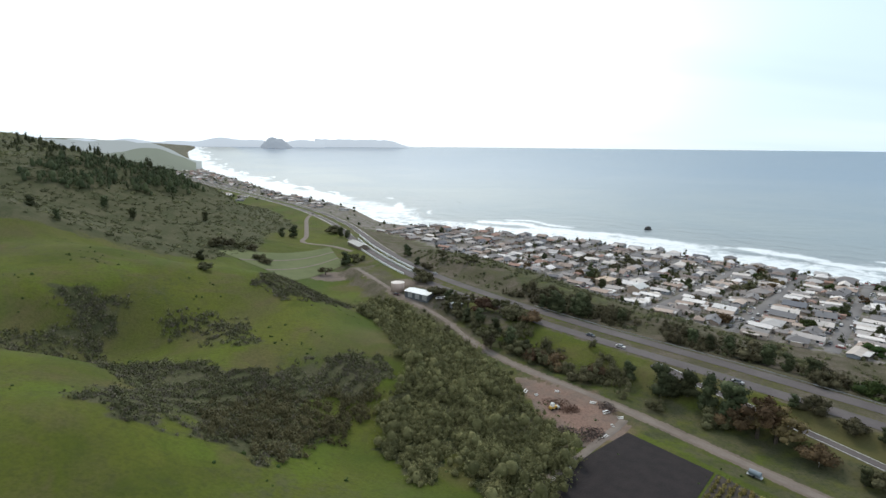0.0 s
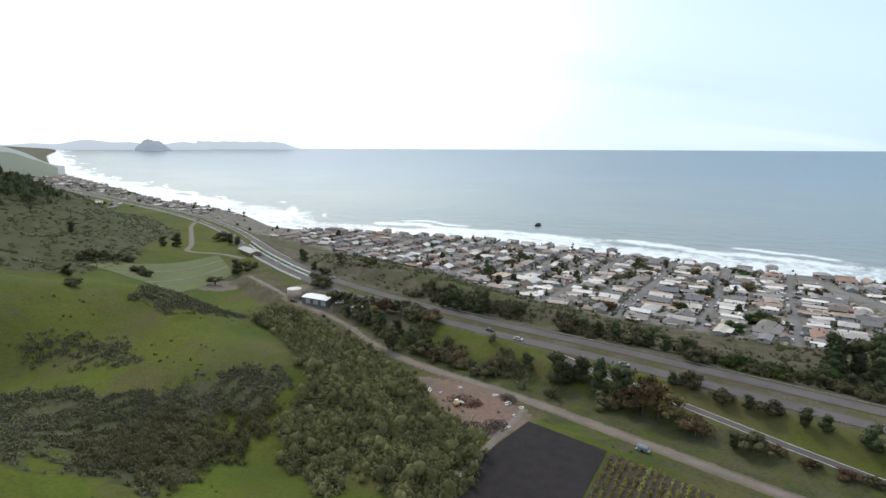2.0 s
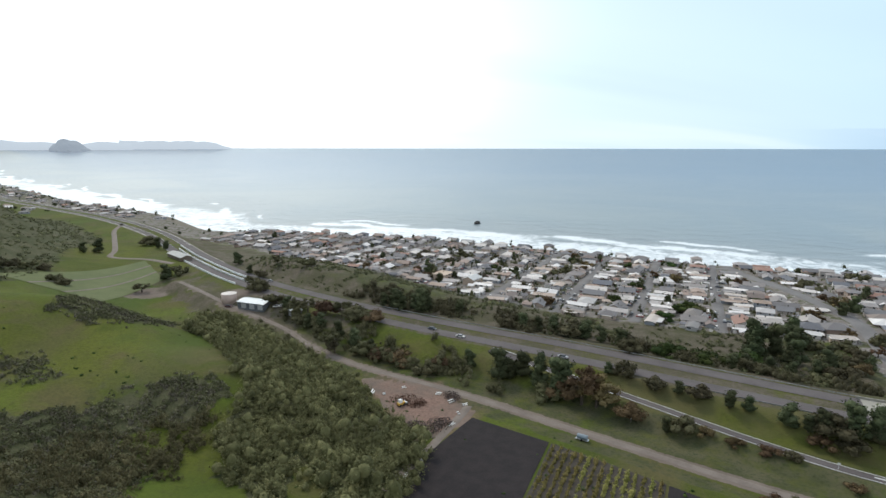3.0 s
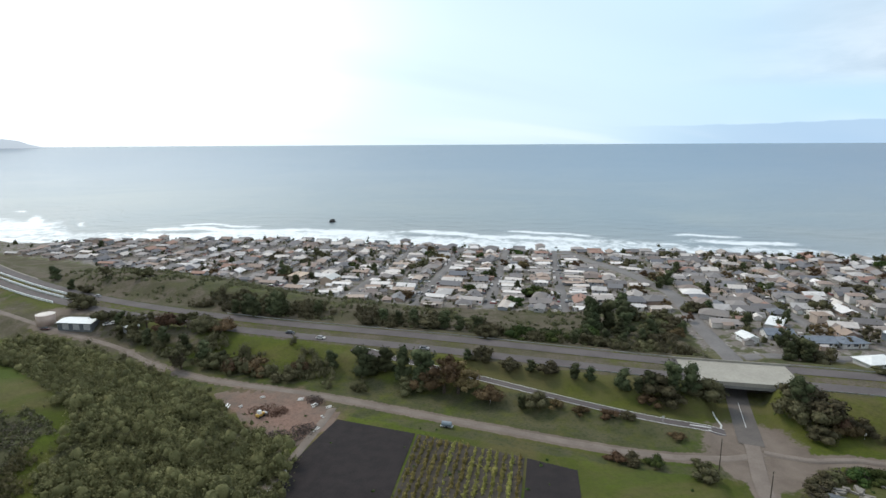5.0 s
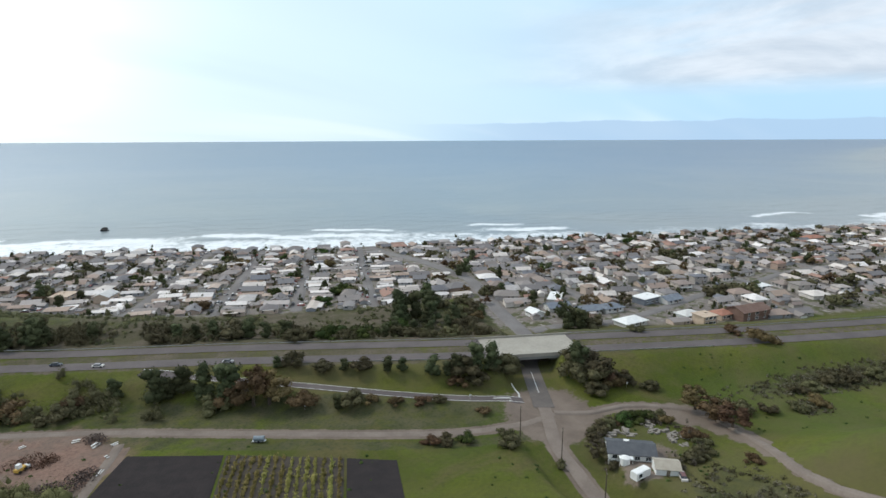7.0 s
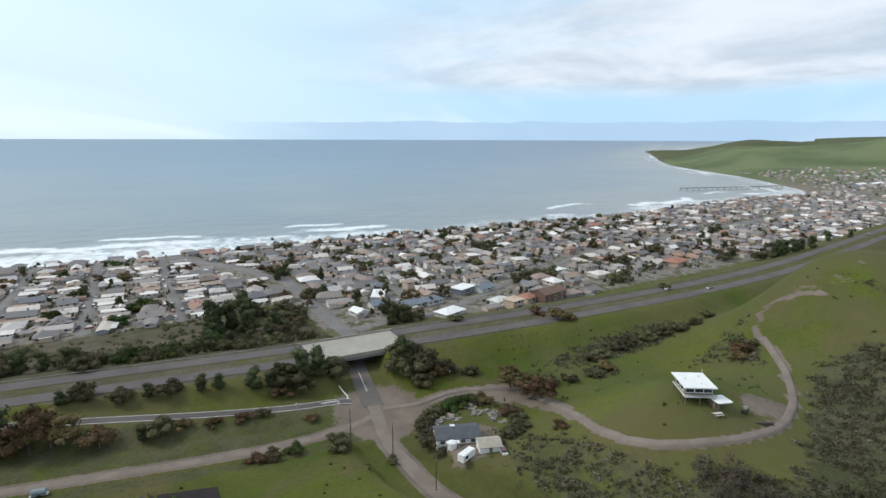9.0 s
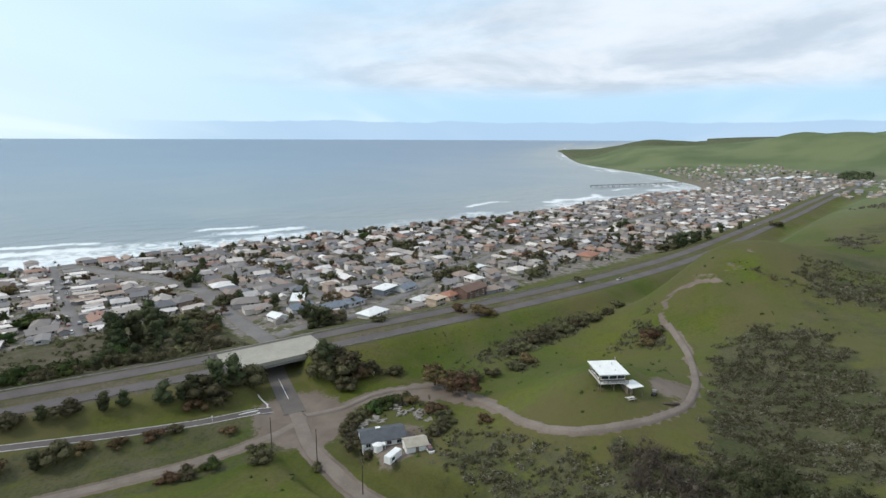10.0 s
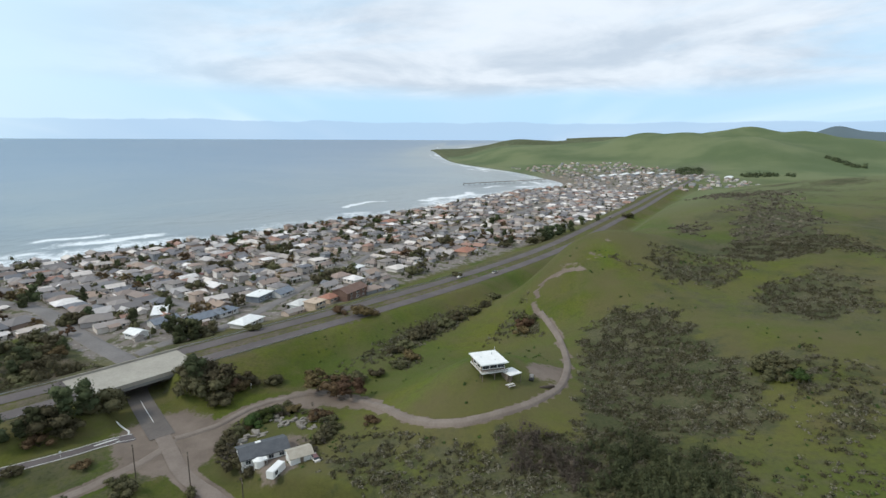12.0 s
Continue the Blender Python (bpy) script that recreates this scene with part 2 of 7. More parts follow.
def plain(name, a, b, scale, rough=0.85, metal=0.0, fine=None, relief=0.0, spec=0.3):
    """Two colours mottled at two scales."""
    def build(k, p):
        c = k.mix(k.span(k.noise(p, scale, 5), 0.3, 0.7), (*a, 1), (*b, 1))
        return k.mix(0.35, c, k.mix(k.noise(p, fine or scale * 9, 3), (*[v * 0.55 for v in a], 1), (*[min(1, v * 1.35) for v in b], 1)))
    return matter(name, build, rough, (lambda k, p: (k.noise(p, fine or scale * 9, 4), 0.5, relief)) if relief else None, metal, spec)


def by_object(name, colours, rough=0.8, island=False, dirt=0.3, scale=0.35):
    """Each object (or island) takes one of several colours."""
    def build(k, p):
        r = k.add("ShaderNodeNewGeometry").outputs["Random Per Island"] if island else k.add("ShaderNodeObjectInfo").outputs["Random"]
        c = k.ramp(r, [(i / len(colours), col) for i, col in enumerate(colours)], "CONSTANT")
        c = k.mix(k.math("MULTIPLY", k.span(k.noise(p, scale, 5, 0.65), 0.35, 0.75), dirt), c, (0.09, 0.085, 0.075, 1))
        c = k.mix(1.0, c, (1.05, 0.985, 0.955, 1), "MULTIPLY")
        return k.mix(0.12, c, k.mix(k.noise(p, 3.0, 3), (0.06, 0.057, 0.054, 1), (0.7, 0.68, 0.66, 1)))
    return matter(name, build, rough)


def leaves(name, a, b, island=True):
    def build(k, p):
        r = k.add("ShaderNodeNewGeometry").outputs["Random Per Island"]
        o = k.add("ShaderNodeObjectInfo").outputs["Random"]
        c = k.mix(r, (*a, 1), (*b, 1))
        c = k.mix(k.math("MULTIPLY", k.span(k.noise(p, 0.7, 4, 0.6), 0.4, 0.7), 0.4), c, (*[v * 0.6 for v in a], 1))
        c = k.mix(k.math("MULTIPLY", k.span(k.noise(p, 0.05, 3), 0.35, 0.65), 0.5), c, (*[v * 0.7 for v in a], 1))
        return k.add("ShaderNodeHueSaturation", {"Hue": k.math("ADD", k.math("MULTIPLY", o, 0.05), 0.475), "Value": k.math("ADD", k.math("MULTIPLY", o, 0.5), 0.75), "Color": c}).outputs[0]
    return matter(name, build, 0.8, lambda k, p: (k.noise(p, 1.6, 5, 0.7), 0.35, 0.4), 0.0, 0.12)


def ground_build(k, p):
    def a(n):
        return k.add("ShaderNodeAttribute", attribute_name=n).outputs["Fac"]
    big, mid, fine = k.noise(p, 0.011, 5, 0.6, 0.6), k.noise(p, 0.07, 5, 0.6, 0.3), k.noise(p, 0.9, 4, 0.6)
    patch = k.noise(p, 0.028, 6, 0.65, 0.8)
    grass = k.mix(k.span(big, 0.32, 0.68), (0.056, 0.075, 0.012, 1), (0.108, 0.118, 0.020, 1))
    grass = k.mix(k.math("MULTIPLY", k.span(k.noise(p, 0.018, 5, 0.6, 0.5), 0.5, 0.7), 0.7), grass, (0.098, 0.135, 0.018, 1))
    grass = k.mix(k.math("MULTIPLY", k.span(patch, 0.46, 0.68), 0.85), grass, (0.112, 0.092, 0.043, 1))
    grass = k.mix(k.math("MULTIPLY", k.span(patch, 0.45, 0.25), 0.6), grass, (0.038, 0.060, 0.011, 1))
    grass = k.mix(k.math("MULTIPLY", k.span(mid, 0.5, 0.72), 0.5), grass, (0.085, 0.078, 0.034, 1))
    wide = k.noise(p, 0.0075, 4, 0.55, 0.8)
    grass = k.mix(k.math("MULTIPLY", k.span(wide, 0.5, 0.66), 0.55), grass, (0.062, 0.098, 0.020, 1))
    grass = k.mix(k.math("MULTIPLY", k.span(wide, 0.46, 0.33), 0.5), grass, (0.105, 0.088, 0.046, 1))
    grass = k.mix(k.math("MULTIPLY", k.span(k.noise(p, 0.33, 5, 0.7, 0.4), 0.5, 0.72), 0.45), grass, (0.050, 0.052, 0.020, 1))
    grass = k.mix(k.math("MULTIPLY", k.span(fine, 0.35, 0.75), 0.4), grass, (0.038, 0.046, 0.014, 1))
    dry = k.math("MULTIPLY", a("dry"), k.span(k.noise(p, 0.021, 5, 0.6, 0.6), 0.36, 0.62))
    grass = k.mix(k.math("MULTIPLY", dry, 0.75), grass, k.mix(mid, (0.082, 0.076, 0.032, 1), (0.125, 0.105, 0.056, 1)))
    # Far slopes paled: the haze over them is put into the grass colour.
    grass = k.mix(a("pasture"), grass, k.mix(k.span(k.noise(p, 0.004, 4), 0.35, 0.65), (0.092, 0.122, 0.058, 1), (0.145, 0.168, 0.085, 1)))
    scrub = k.mix(k.span(mid, 0.35, 0.65), (0.058, 0.063, 0.029, 1), (0.094, 0.088, 0.050, 1))
    scrub = k.mix(k.math("MULTIPLY", k.span(fine, 0.45, 0.7), 0.6), scrub, (0.032, 0.042, 0.018, 1))
    ragged = k.math("ADD", a("brush"), k.math("MULTIPLY", k.math("ADD", k.noise(p, 0.16, 6, 0.7), -0.5), 1.1))
    c = k.mix(k.span(ragged, 0.5, 0.85), grass, scrub)
    dirt = k.mix(k.span(mid, 0.3, 0.7), (0.145, 0.112, 0.093, 1), (0.215, 0.172, 0.145, 1))
    dirt = k.mix(k.math("MULTIPLY", fine, 0.4), dirt, (0.11, 0.10, 0.08, 1))
    worn = k.math("ADD", a("dirt"), k.math("MULTIPLY", k.math("ADD", k.noise(p, 0.35, 5, 0.7), -0.5), 0.7))
    c = k.mix(k.span(worn, 0.45, 0.6), c, dirt)
    c = k.mix(k.math("MULTIPLY", a("clay"), k.span(mid, 0.2, 0.6)), c, k.mix(k.span(fine, 0.35, 0.7), (0.235, 0.150, 0.118, 1), (0.15, 0.10, 0.08, 1)))
    yard = k.mix(k.span(k.noise(p, 0.14, 4, 0.6), 0.48, 0.60), (0.185, 0.163, 0.148, 1), (0.085, 0.088, 0.046, 1))
    yard = k.mix(k.span(k.noise(p, 0.31, 3, 0.6), 0.56, 0.64), yard, (0.27, 0.245, 0.225, 1))
    bank = k.mix(k.span(mid, 0.38, 0.62), (0.130, 0.108, 0.082, 1), (0.082, 0.076, 0.044, 1))
    bank = k.mix(k.math("MULTIPLY", k.span(fine, 0.4, 0.7), 0.5), bank, (0.045, 0.042, 0.028, 1))
    c = k.mix(k.span(k.math("ADD", a("bank"), k.math("MULTIPLY", k.math("ADD", k.noise(p, 0.05, 5, 0.65), -0.5), 0.9)), 0.45, 0.6), c, bank)
    c = k.mix(a("yard"), c, yard)
    sand = k.mix(mid, (0.22, 0.19, 0.155, 1), (0.13, 0.112, 0.092, 1))
    return k.mix(a("sand"), c, sand)


GROUND = matter("meadow_ground", ground_build, 0.95, lambda k, p: (k.noise(p, 0.8, 6, 0.7), 0.7, 0.5), 0.0, 0.1)


def sea_build(k, p):
    f = k.add("ShaderNodeAttribute", attribute_name="foam").outputs["Fac"]
    g = k.math("ADD", f, k.math("MULTIPLY", k.math("ADD", k.noise(p, 0.055, 7, 0.72, 1.2), -0.5), 1.7))
    water = k.mix(k.span(k.noise(p, 0.0016, 4, 0.6, 1.5), 0.35, 0.65), (0.15, 0.195, 0.22, 1), (0.215, 0.245, 0.24, 1))
    deep = k.add("ShaderNodeAttribute", attribute_name="deep").outputs["Fac"]
    water = k.mix(k.math("MULTIPLY", deep, 0.75), water, (0.06, 0.130, 0.225, 1))
    shoal = k.add("ShaderNodeAttribute", attribute_name="shoal").outputs["Fac"]
    water = k.mix(k.math("MULTIPLY", shoal, 0.6), water, (0.235, 0.225, 0.215, 1))
    # The shaded faces of the swell are put into the water's colour as dark lines.
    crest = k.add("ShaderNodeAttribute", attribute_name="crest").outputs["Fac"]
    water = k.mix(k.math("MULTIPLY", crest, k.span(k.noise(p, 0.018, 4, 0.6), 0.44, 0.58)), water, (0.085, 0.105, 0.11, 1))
    return k.mix(k.span(g, 0.40, 0.95), water, (0.80, 0.81, 0.81, 1))


def sea_relief(k, p):
    swell = k.noise(k.add("ShaderNodeMapping", {"Vector": p, "Rotation": (0, 0, radians(41)), "Scale": (0.3, 1.0, 1.0)}).outputs[0], 0.05, 5, 0.6)
    return k.math("ADD", swell, k.math("MULTIPLY", k.noise(p, 0.6, 4, 0.6), 0.15)), 0.55, 2.0


SEA = matter("grey_green_sea", sea_build, 0.30, sea_relief, 0.0, 0.5)
ASPHALT = plain("worn_asphalt", (0.082, 0.070, 0.070), (0.128, 0.110, 0.108), 0.08, 0.9, fine=1.2)
STREET = plain("pale_street_asphalt", (0.135, 0.124, 0.120), (0.20, 0.186, 0.18), 0.06, 0.9, fine=0.9)
GRAVEL = plain("pale_gravel", (0.145, 0.116, 0.098), (0.215, 0.178, 0.152), 0.15, 0.95, fine=1.5)
SHOULDER = plain("pale_shoulder_gravel", (0.20, 0.175, 0.15), (0.29, 0.26, 0.225), 0.3, 0.92, fine=1.5)
CONCRETE = plain("pale_concrete", (0.28, 0.26, 0.222), (0.37, 0.345, 0.298), 0.12, 0.85, fine=1.1)
DUSTY = plain("dusty_asphalt", (0.095, 0.083, 0.078), (0.145, 0.126, 0.114), 0.12, 0.92, fine=1.3)
# Darker copy of the concrete: shade of the bridge's sides put into the colour.
DARK_CONCRETE = plain("shaded_grey_concrete", (0.16, 0.155, 0.15), (0.24, 0.23, 0.22), 0.2, 0.9)
LINE = plain("white_road_paint", (0.55, 0.55, 0.53), (0.72, 0.72, 0.70), 0.5, 0.7)
GALV = plain("galvanised_steel", (0.45, 0.46, 0.47), (0.6, 0.61, 0.62), 0.8, 0.5, 0.6)
SOIL = plain("dark_tilled_soil", (0.014, 0.011, 0.012), (0.026, 0.02, 0.02), 0.25, 0.95, fine=2.0, relief=0.2)
PATH_SOIL = plain("brown_field_soil", (0.036, 0.030, 0.025), (0.065, 0.053, 0.042), 0.3, 0.95, fine=2.5)
TIMBER = plain("weathered_timber", (0.13, 0.10, 0.075), (0.22, 0.18, 0.14), 1.2, 0.85)
BARK = plain("grey_brown_bark", (0.06, 0.048, 0.038), (0.12, 0.095, 0.075), 1.5, 0.95)
GLASS_DARK = matter("dark_window_glass", lambda k, p: k.mix(k.noise(p, 0.6), (0.02, 0.025, 0.03, 1), (0.05, 0.06, 0.07, 1)), 0.12, None, 0.0, 0.6)
WHITE = plain("white_paint", (0.70, 0.70, 0.68), (0.82, 0.82, 0.80), 0.5, 0.55)
ROOF_S = by_object("pale_trailer_roof", [(0.72, 0.72, 0.71), (0.27, 0.25, 0.24), (0.80, 0.80, 0.79), (0.22, 0.20, 0.19), (0.50, 0.46, 0.42), (0.34, 0.26, 0.21), (0.62, 0.60, 0.58), (0.26, 0.225, 0.20), (0.40, 0.38, 0.37), (0.76, 0.75, 0.73), (0.20, 0.195, 0.195), (0.44, 0.36, 0.30), (0.56, 0.56, 0.56)], 0.7, False, 0.22)
ROOF_N = by_object("shingle_roof", [(0.155, 0.15, 0.155), (0.24, 0.225, 0.22), (0.10, 0.108, 0.128), (0.29, 0.225, 0.19), (0.175, 0.14, 0.125), (0.37, 0.35, 0.33), (0.125, 0.123, 0.13), (0.19, 0.185, 0.19), (0.29, 0.165, 0.125), (0.27, 0.26, 0.26), (0.74, 0.75, 0.75), (0.125, 0.14, 0.17), (0.45, 0.45, 0.45), (0.165, 0.17, 0.185), (0.31, 0.24, 0.19), (0.20, 0.185, 0.175), (0.62, 0.60, 0.57), (0.23, 0.19, 0.17)], 0.85, False, 0.25)
WALLS = by_object("house_wall", [(0.52, 0.49, 0.45), (0.36, 0.35, 0.33), (0.74, 0.74, 0.72), (0.33, 0.25, 0.20), (0.26, 0.30, 0.34), (0.46, 0.38, 0.31), (0.44, 0.44, 0.44), (0.50, 0.42, 0.36), (0.66, 0.64, 0.60)], 0.8, False, 0.22)
ROOF_FAR = by_object("far_roofs", [(0.17, 0.16, 0.16), (0.26, 0.245, 0.24), (0.12, 0.125, 0.145), (0.32, 0.25, 0.21), (0.19, 0.15, 0.135), (0.38, 0.36, 0.35), (0.30, 0.175, 0.13), (0.22, 0.215, 0.22), (0.76, 0.76, 0.76), (0.14, 0.14, 0.15), (0.48, 0.48, 0.48), (0.18, 0.18, 0.19), (0.64, 0.62, 0.59), (0.30, 0.27, 0.25)], 0.85, True, 0.2)
WALL_FAR = by_object("far_walls", [(0.56, 0.53, 0.49), (0.40, 0.385, 0.36), (0.70, 0.69, 0.67), (0.38, 0.29, 0.23), (0.34, 0.37, 0.40), (0.50, 0.42, 0.34)], 0.8, True, 0.2)
CAR_PAINT = by_object("car_paint", [(0.75, 0.75, 0.74), (0.03, 0.03, 0.035), (0.30, 0.31, 0.33), (0.10, 0.02, 0.02), (0.035, 0.045, 0.07), (0.6, 0.6, 0.58), (0.05, 0.05, 0.05)], 0.3, False, 0.05)
RUBBER = plain("tyre_rubber", (0.015, 0.015, 0.015), (0.03, 0.03, 0.03), 2.0, 0.9)
PINE = leaves("dark_conifer_leaf", (0.045, 0.055, 0.026), (0.10, 0.108, 0.052))
EUCALYPT = leaves("olive_eucalypt_leaf", (0.066, 0.062, 0.032), (0.140, 0.126, 0.068))
RUSSET = leaves("russet_leaf", (0.075, 0.050, 0.027), (0.18, 0.122, 0.064))
WILLOW = leaves("grey_green_willow_leaf", (0.070, 0.068, 0.030), (0.215, 0.195, 0.092))
GULLY = leaves("olive_gully_leaf", (0.060, 0.062, 0.030), (0.165, 0.155, 0.078))
DRY = leaves("dry_grey_brown_twig", (0.060, 0.049, 0.038), (0.135, 0.112, 0.086))
SCRUB = leaves("grey_sage_leaf", (0.088, 0.080, 0.054), (0.245, 0.222, 0.165))
SHRUB_GREEN = leaves("green_shrub_leaf", (0.03, 0.05, 0.014), (0.085, 0.11, 0.03))
CROP = leaves("yellow_green_crop_leaf", (0.12, 0.115, 0.03), (0.32, 0.275, 0.095))
ROCK = plain("dark_sea_rock", (0.03, 0.03, 0.03), (0.07, 0.065, 0.06), 0.4, 0.9, relief=0.3)


def haze_matter(name, colour, glow):
    """A plain far backdrop: the haze of bright sea air is put into its colour and glow."""
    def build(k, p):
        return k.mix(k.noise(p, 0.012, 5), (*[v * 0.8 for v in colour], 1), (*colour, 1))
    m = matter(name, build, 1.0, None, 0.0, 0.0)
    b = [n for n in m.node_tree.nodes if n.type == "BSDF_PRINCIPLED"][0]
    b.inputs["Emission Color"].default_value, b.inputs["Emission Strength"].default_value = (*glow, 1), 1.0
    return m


# Own emission lifts each of these to its hazed tone.
FAR_ROCK = haze_matter("hazy_far_rock", (0.14, 0.15, 0.16), (0.25, 0.29, 0.34))
FAR_COAST = haze_matter("hazy_far_coast", (0.12, 0.14, 0.16), (0.50, 0.56, 0.62))
FAR_HILL = haze_matter("hazy_far_green_hill", (0.08, 0.09, 0.07), (0.185, 0.212, 0.182))
FAR_VALLEY = haze_matter("hazy_far_valley", (0.10, 0.11, 0.11), (0.33, 0.37, 0.38))
FAR_PEAK = haze_matter("hazy_dark_peak", (0.07, 0.09, 0.10), (0.07, 0.10, 0.12))

# ---------------------------------------------------------------- building helpers
class Shape:
    """Gathers corners and faces, each face with a material number."""

    def __init__(self):
        self.v, self.f, self.m = [], [], []

    def add(self, verts, faces, m=0):
        n = len(self.v)
        self.v += [tuple(p) for p in verts]
        self.f += [tuple(i + n for i in f) for f in faces]
        self.m += [m] * len(faces)
        return self

    def box(self, x, y, z, sx, sy, sz, turn=0.0, m=0, taper=1.0):
        """A box on its base's centre (x, y, z)."""
        c, s = math.cos(turn), math.sin(turn)
        pts = []
        for k, h in ((1.0, 0.0), (taper, sz)):
            for a, b in ((-1, -1), (1, -1), (1, 1), (-1, 1)):
                u, w = a * sx / 2 * k, b * sy / 2 * k
                pts.append((x + u * c - w * s, y + u * s + w * c, z + h))
        return self.add(pts, [(3, 2, 1, 0), (4, 5, 6, 7), (0, 1, 5, 4), (1, 2, 6, 5), (2, 3, 7, 6), (3, 0, 4, 7)], m)

    def tube(self, a, b, ra, rb, n=8, m=0):
        a, b = Vector(a), Vector(b)
        q = (b - a).to_track_quat("Z", "Y")
        ring = [Vector((math.cos(2 * math.pi * i / n), math.sin(2 * math.pi * i / n), 0)) for i in range(n)]
        pts = [a + q @ (p * ra) for p in ring] + [b + q @ (p * rb) for p in ring]
        return self.add(pts, [(i, (i + 1) % n, n + (i + 1) % n, n + i) for i in range(n)] + [tuple(range(n))[::-1], tuple(range(n, 2 * n))], m)

    def gable(self, x, y, z, sx, sy, rise, over=0.5, thick=0.22, m=0):
        """A pitched roof, ridge along x."""
        hx, hy = sx / 2 + over, sy / 2 + over
        drop = rise * over / (sy / 2)
        top = [(x - hx, y - hy, z - drop), (x + hx, y - hy, z - drop), (x + hx, y, z + rise), (x - hx, y, z + rise), (x - hx, y + hy, z - drop), (x + hx, y + hy, z - drop)]
        low = [(a, b, c - thick) for a, b, c in top]
        return self.add(top + low, [(0, 1, 2, 3), (3, 2, 5, 4), (7, 6, 9, 8), (8, 9, 10, 11), (0, 6, 7, 1), (4, 5, 11, 10), (1, 7, 8, 2), (2, 8, 11, 5), (0, 3, 9, 6), (3, 4, 10, 9)], m)

    def hip(self, x, y, z, sx, sy, rise, over=0.5, thick=0.22, m=0):
        hx, hy = sx / 2 + over, sy / 2 + over
        r = max(0.3, hx - hy)
        top = [(x - hx, y - hy, z), (x + hx, y - hy, z), (x + hx, y + hy, z), (x - hx, y + hy, z), (x - r, y, z + rise), (x + r, y, z + rise)]
        low = [(a, b, z - thick) for a, b, _ in top[:4]]
        return self.add(top + low, [(0, 1, 5, 4), (1, 2, 5), (2, 3, 4, 5), (3, 0, 4), (9, 8, 7, 6), (0, 6, 7, 1), (1, 7, 8, 2), (2, 8, 9, 3), (3, 9, 6, 0)], m)

    def mesh(self, name, mats, smooth=False):
        d = bpy.data.meshes.new(name)
        d.from_pydata(self.v, [], self.f)
        for mt in mats if isinstance(mats, (list, tuple)) else [mats]:
            d.materials.append(mt)
        d.polygons.foreach_set("material_index", self.m)
        if smooth:
            d.polygons.foreach_set("use_smooth", [True] * len(self.f))
        d.update()
        return d


def big_mesh(name, verts, quads, mat, attrs=None, smooth=True):
    """A large mesh from arrays, with numbers on its corners. quads: n x 4 or n x 3."""
    d = bpy.data.meshes.new(name)
    n, w = quads.shape
    d.vertices.add(len(verts)), d.loops.add(n * w), d.polygons.add(n)
    d.vertices.foreach_set("co", np.ascontiguousarray(verts, dtype=np.float32).ravel())
    d.loops.foreach_set("vertex_index", quads.astype(np.int32).ravel())
    d.polygons.foreach_set("loop_start", np.arange(n, dtype=np.int32) * w)
    if smooth:
        d.polygons.foreach_set("use_smooth", np.ones(n, dtype=bool))
    for k, v in (attrs or {}).items():
        d.attributes.new(k, "FLOAT", "POINT").data.foreach_set("value", np.asarray(v, dtype=np.float32).ravel())
    d.materials.append(mat)
    d.update(calc_edges=True)
    return d


def thing(name, x, y, z, turn, label, category, group="", kind=""):
    ob = new(name)
    ob.empty_display_size = 0.5
    ob.matrix_basis = pose(x, y, z, 0, 0, turn)
    return tagged(ob, label, category, group, kind)


def part(name, data, parent, label="", at=None):
    ob = new(name, data)
    ob.parent = parent
    if at is not None:
        ob.matrix_basis = at
    return tagged(ob, label)


def grid_faces(rows, cols):
    i = np.arange((rows - 1) * cols).reshape(rows - 1, cols)[:, :-1].ravel()
    return np.stack([i, i + 1, i + cols + 1, i + cols], 1)


def line_frame(line):
    t = np.gradient(line, axis=0)
    t /= np.linalg.norm(t, axis=1)[:, None]
    return t, np.stack([-t[:, 1], t[:, 0]], 1)


def strip_mesh(name, line, left, right, mat, lift=0.12, level=None, across=4, skirt=0.0):
    """A ribbon along a line between two offsets (plus to its left), lying on the ground or at a height."""
    _, nrm = line_frame(line)
    cols = []
    for o in np.linspace(right, left, across):
        p = line + nrm * o
        cols.append(p)
    p = np.stack(cols, 1)
    z = height(p[..., 0].ravel(), p[..., 1].ravel()).reshape(p.shape[:2]) if level is None else np.full(p.shape[:2], level)
    if level is None:
        z = np.maximum(z, 0.6 * z.mean(1, keepdims=True) + 0.4 * z)
        # the edges sink into the ground
        lip = min(0.5, abs(left - right) * 0.6)
        side = [line + nrm * (right - lip), line + nrm * (left + lip)]
        zs = [height(q[:, 0], q[:, 1]) - 0.35 - lift for q in side]
        p = np.concatenate([side[0][:, None], p, side[1][:, None]], 1)
        z = np.concatenate([zs[0][:, None], z, zs[1][:, None]], 1)
        across += 2
    v = np.concatenate([p, (z + lift)[..., None]], 2).reshape(-1, 3)
    return big_mesh(name, v, grid_faces(len(line), across), mat)


def part_of_line(line, a, b, step=None):
    s = np.concatenate([[0], np.cumsum(np.linalg.norm(np.diff(line, axis=0), axis=1))])
    q = np.linspace(a, min(b, s[-1]), max(2, int((min(b, s[-1]) - a) / (step or 5.0)) + 1))
    return np.stack([np.interp(q, s, line[:, 0]), np.interp(q, s, line[:, 1])], 1)


def length_of(line):
    return float(np.linalg.norm(np.diff(line, axis=0), axis=1).sum())

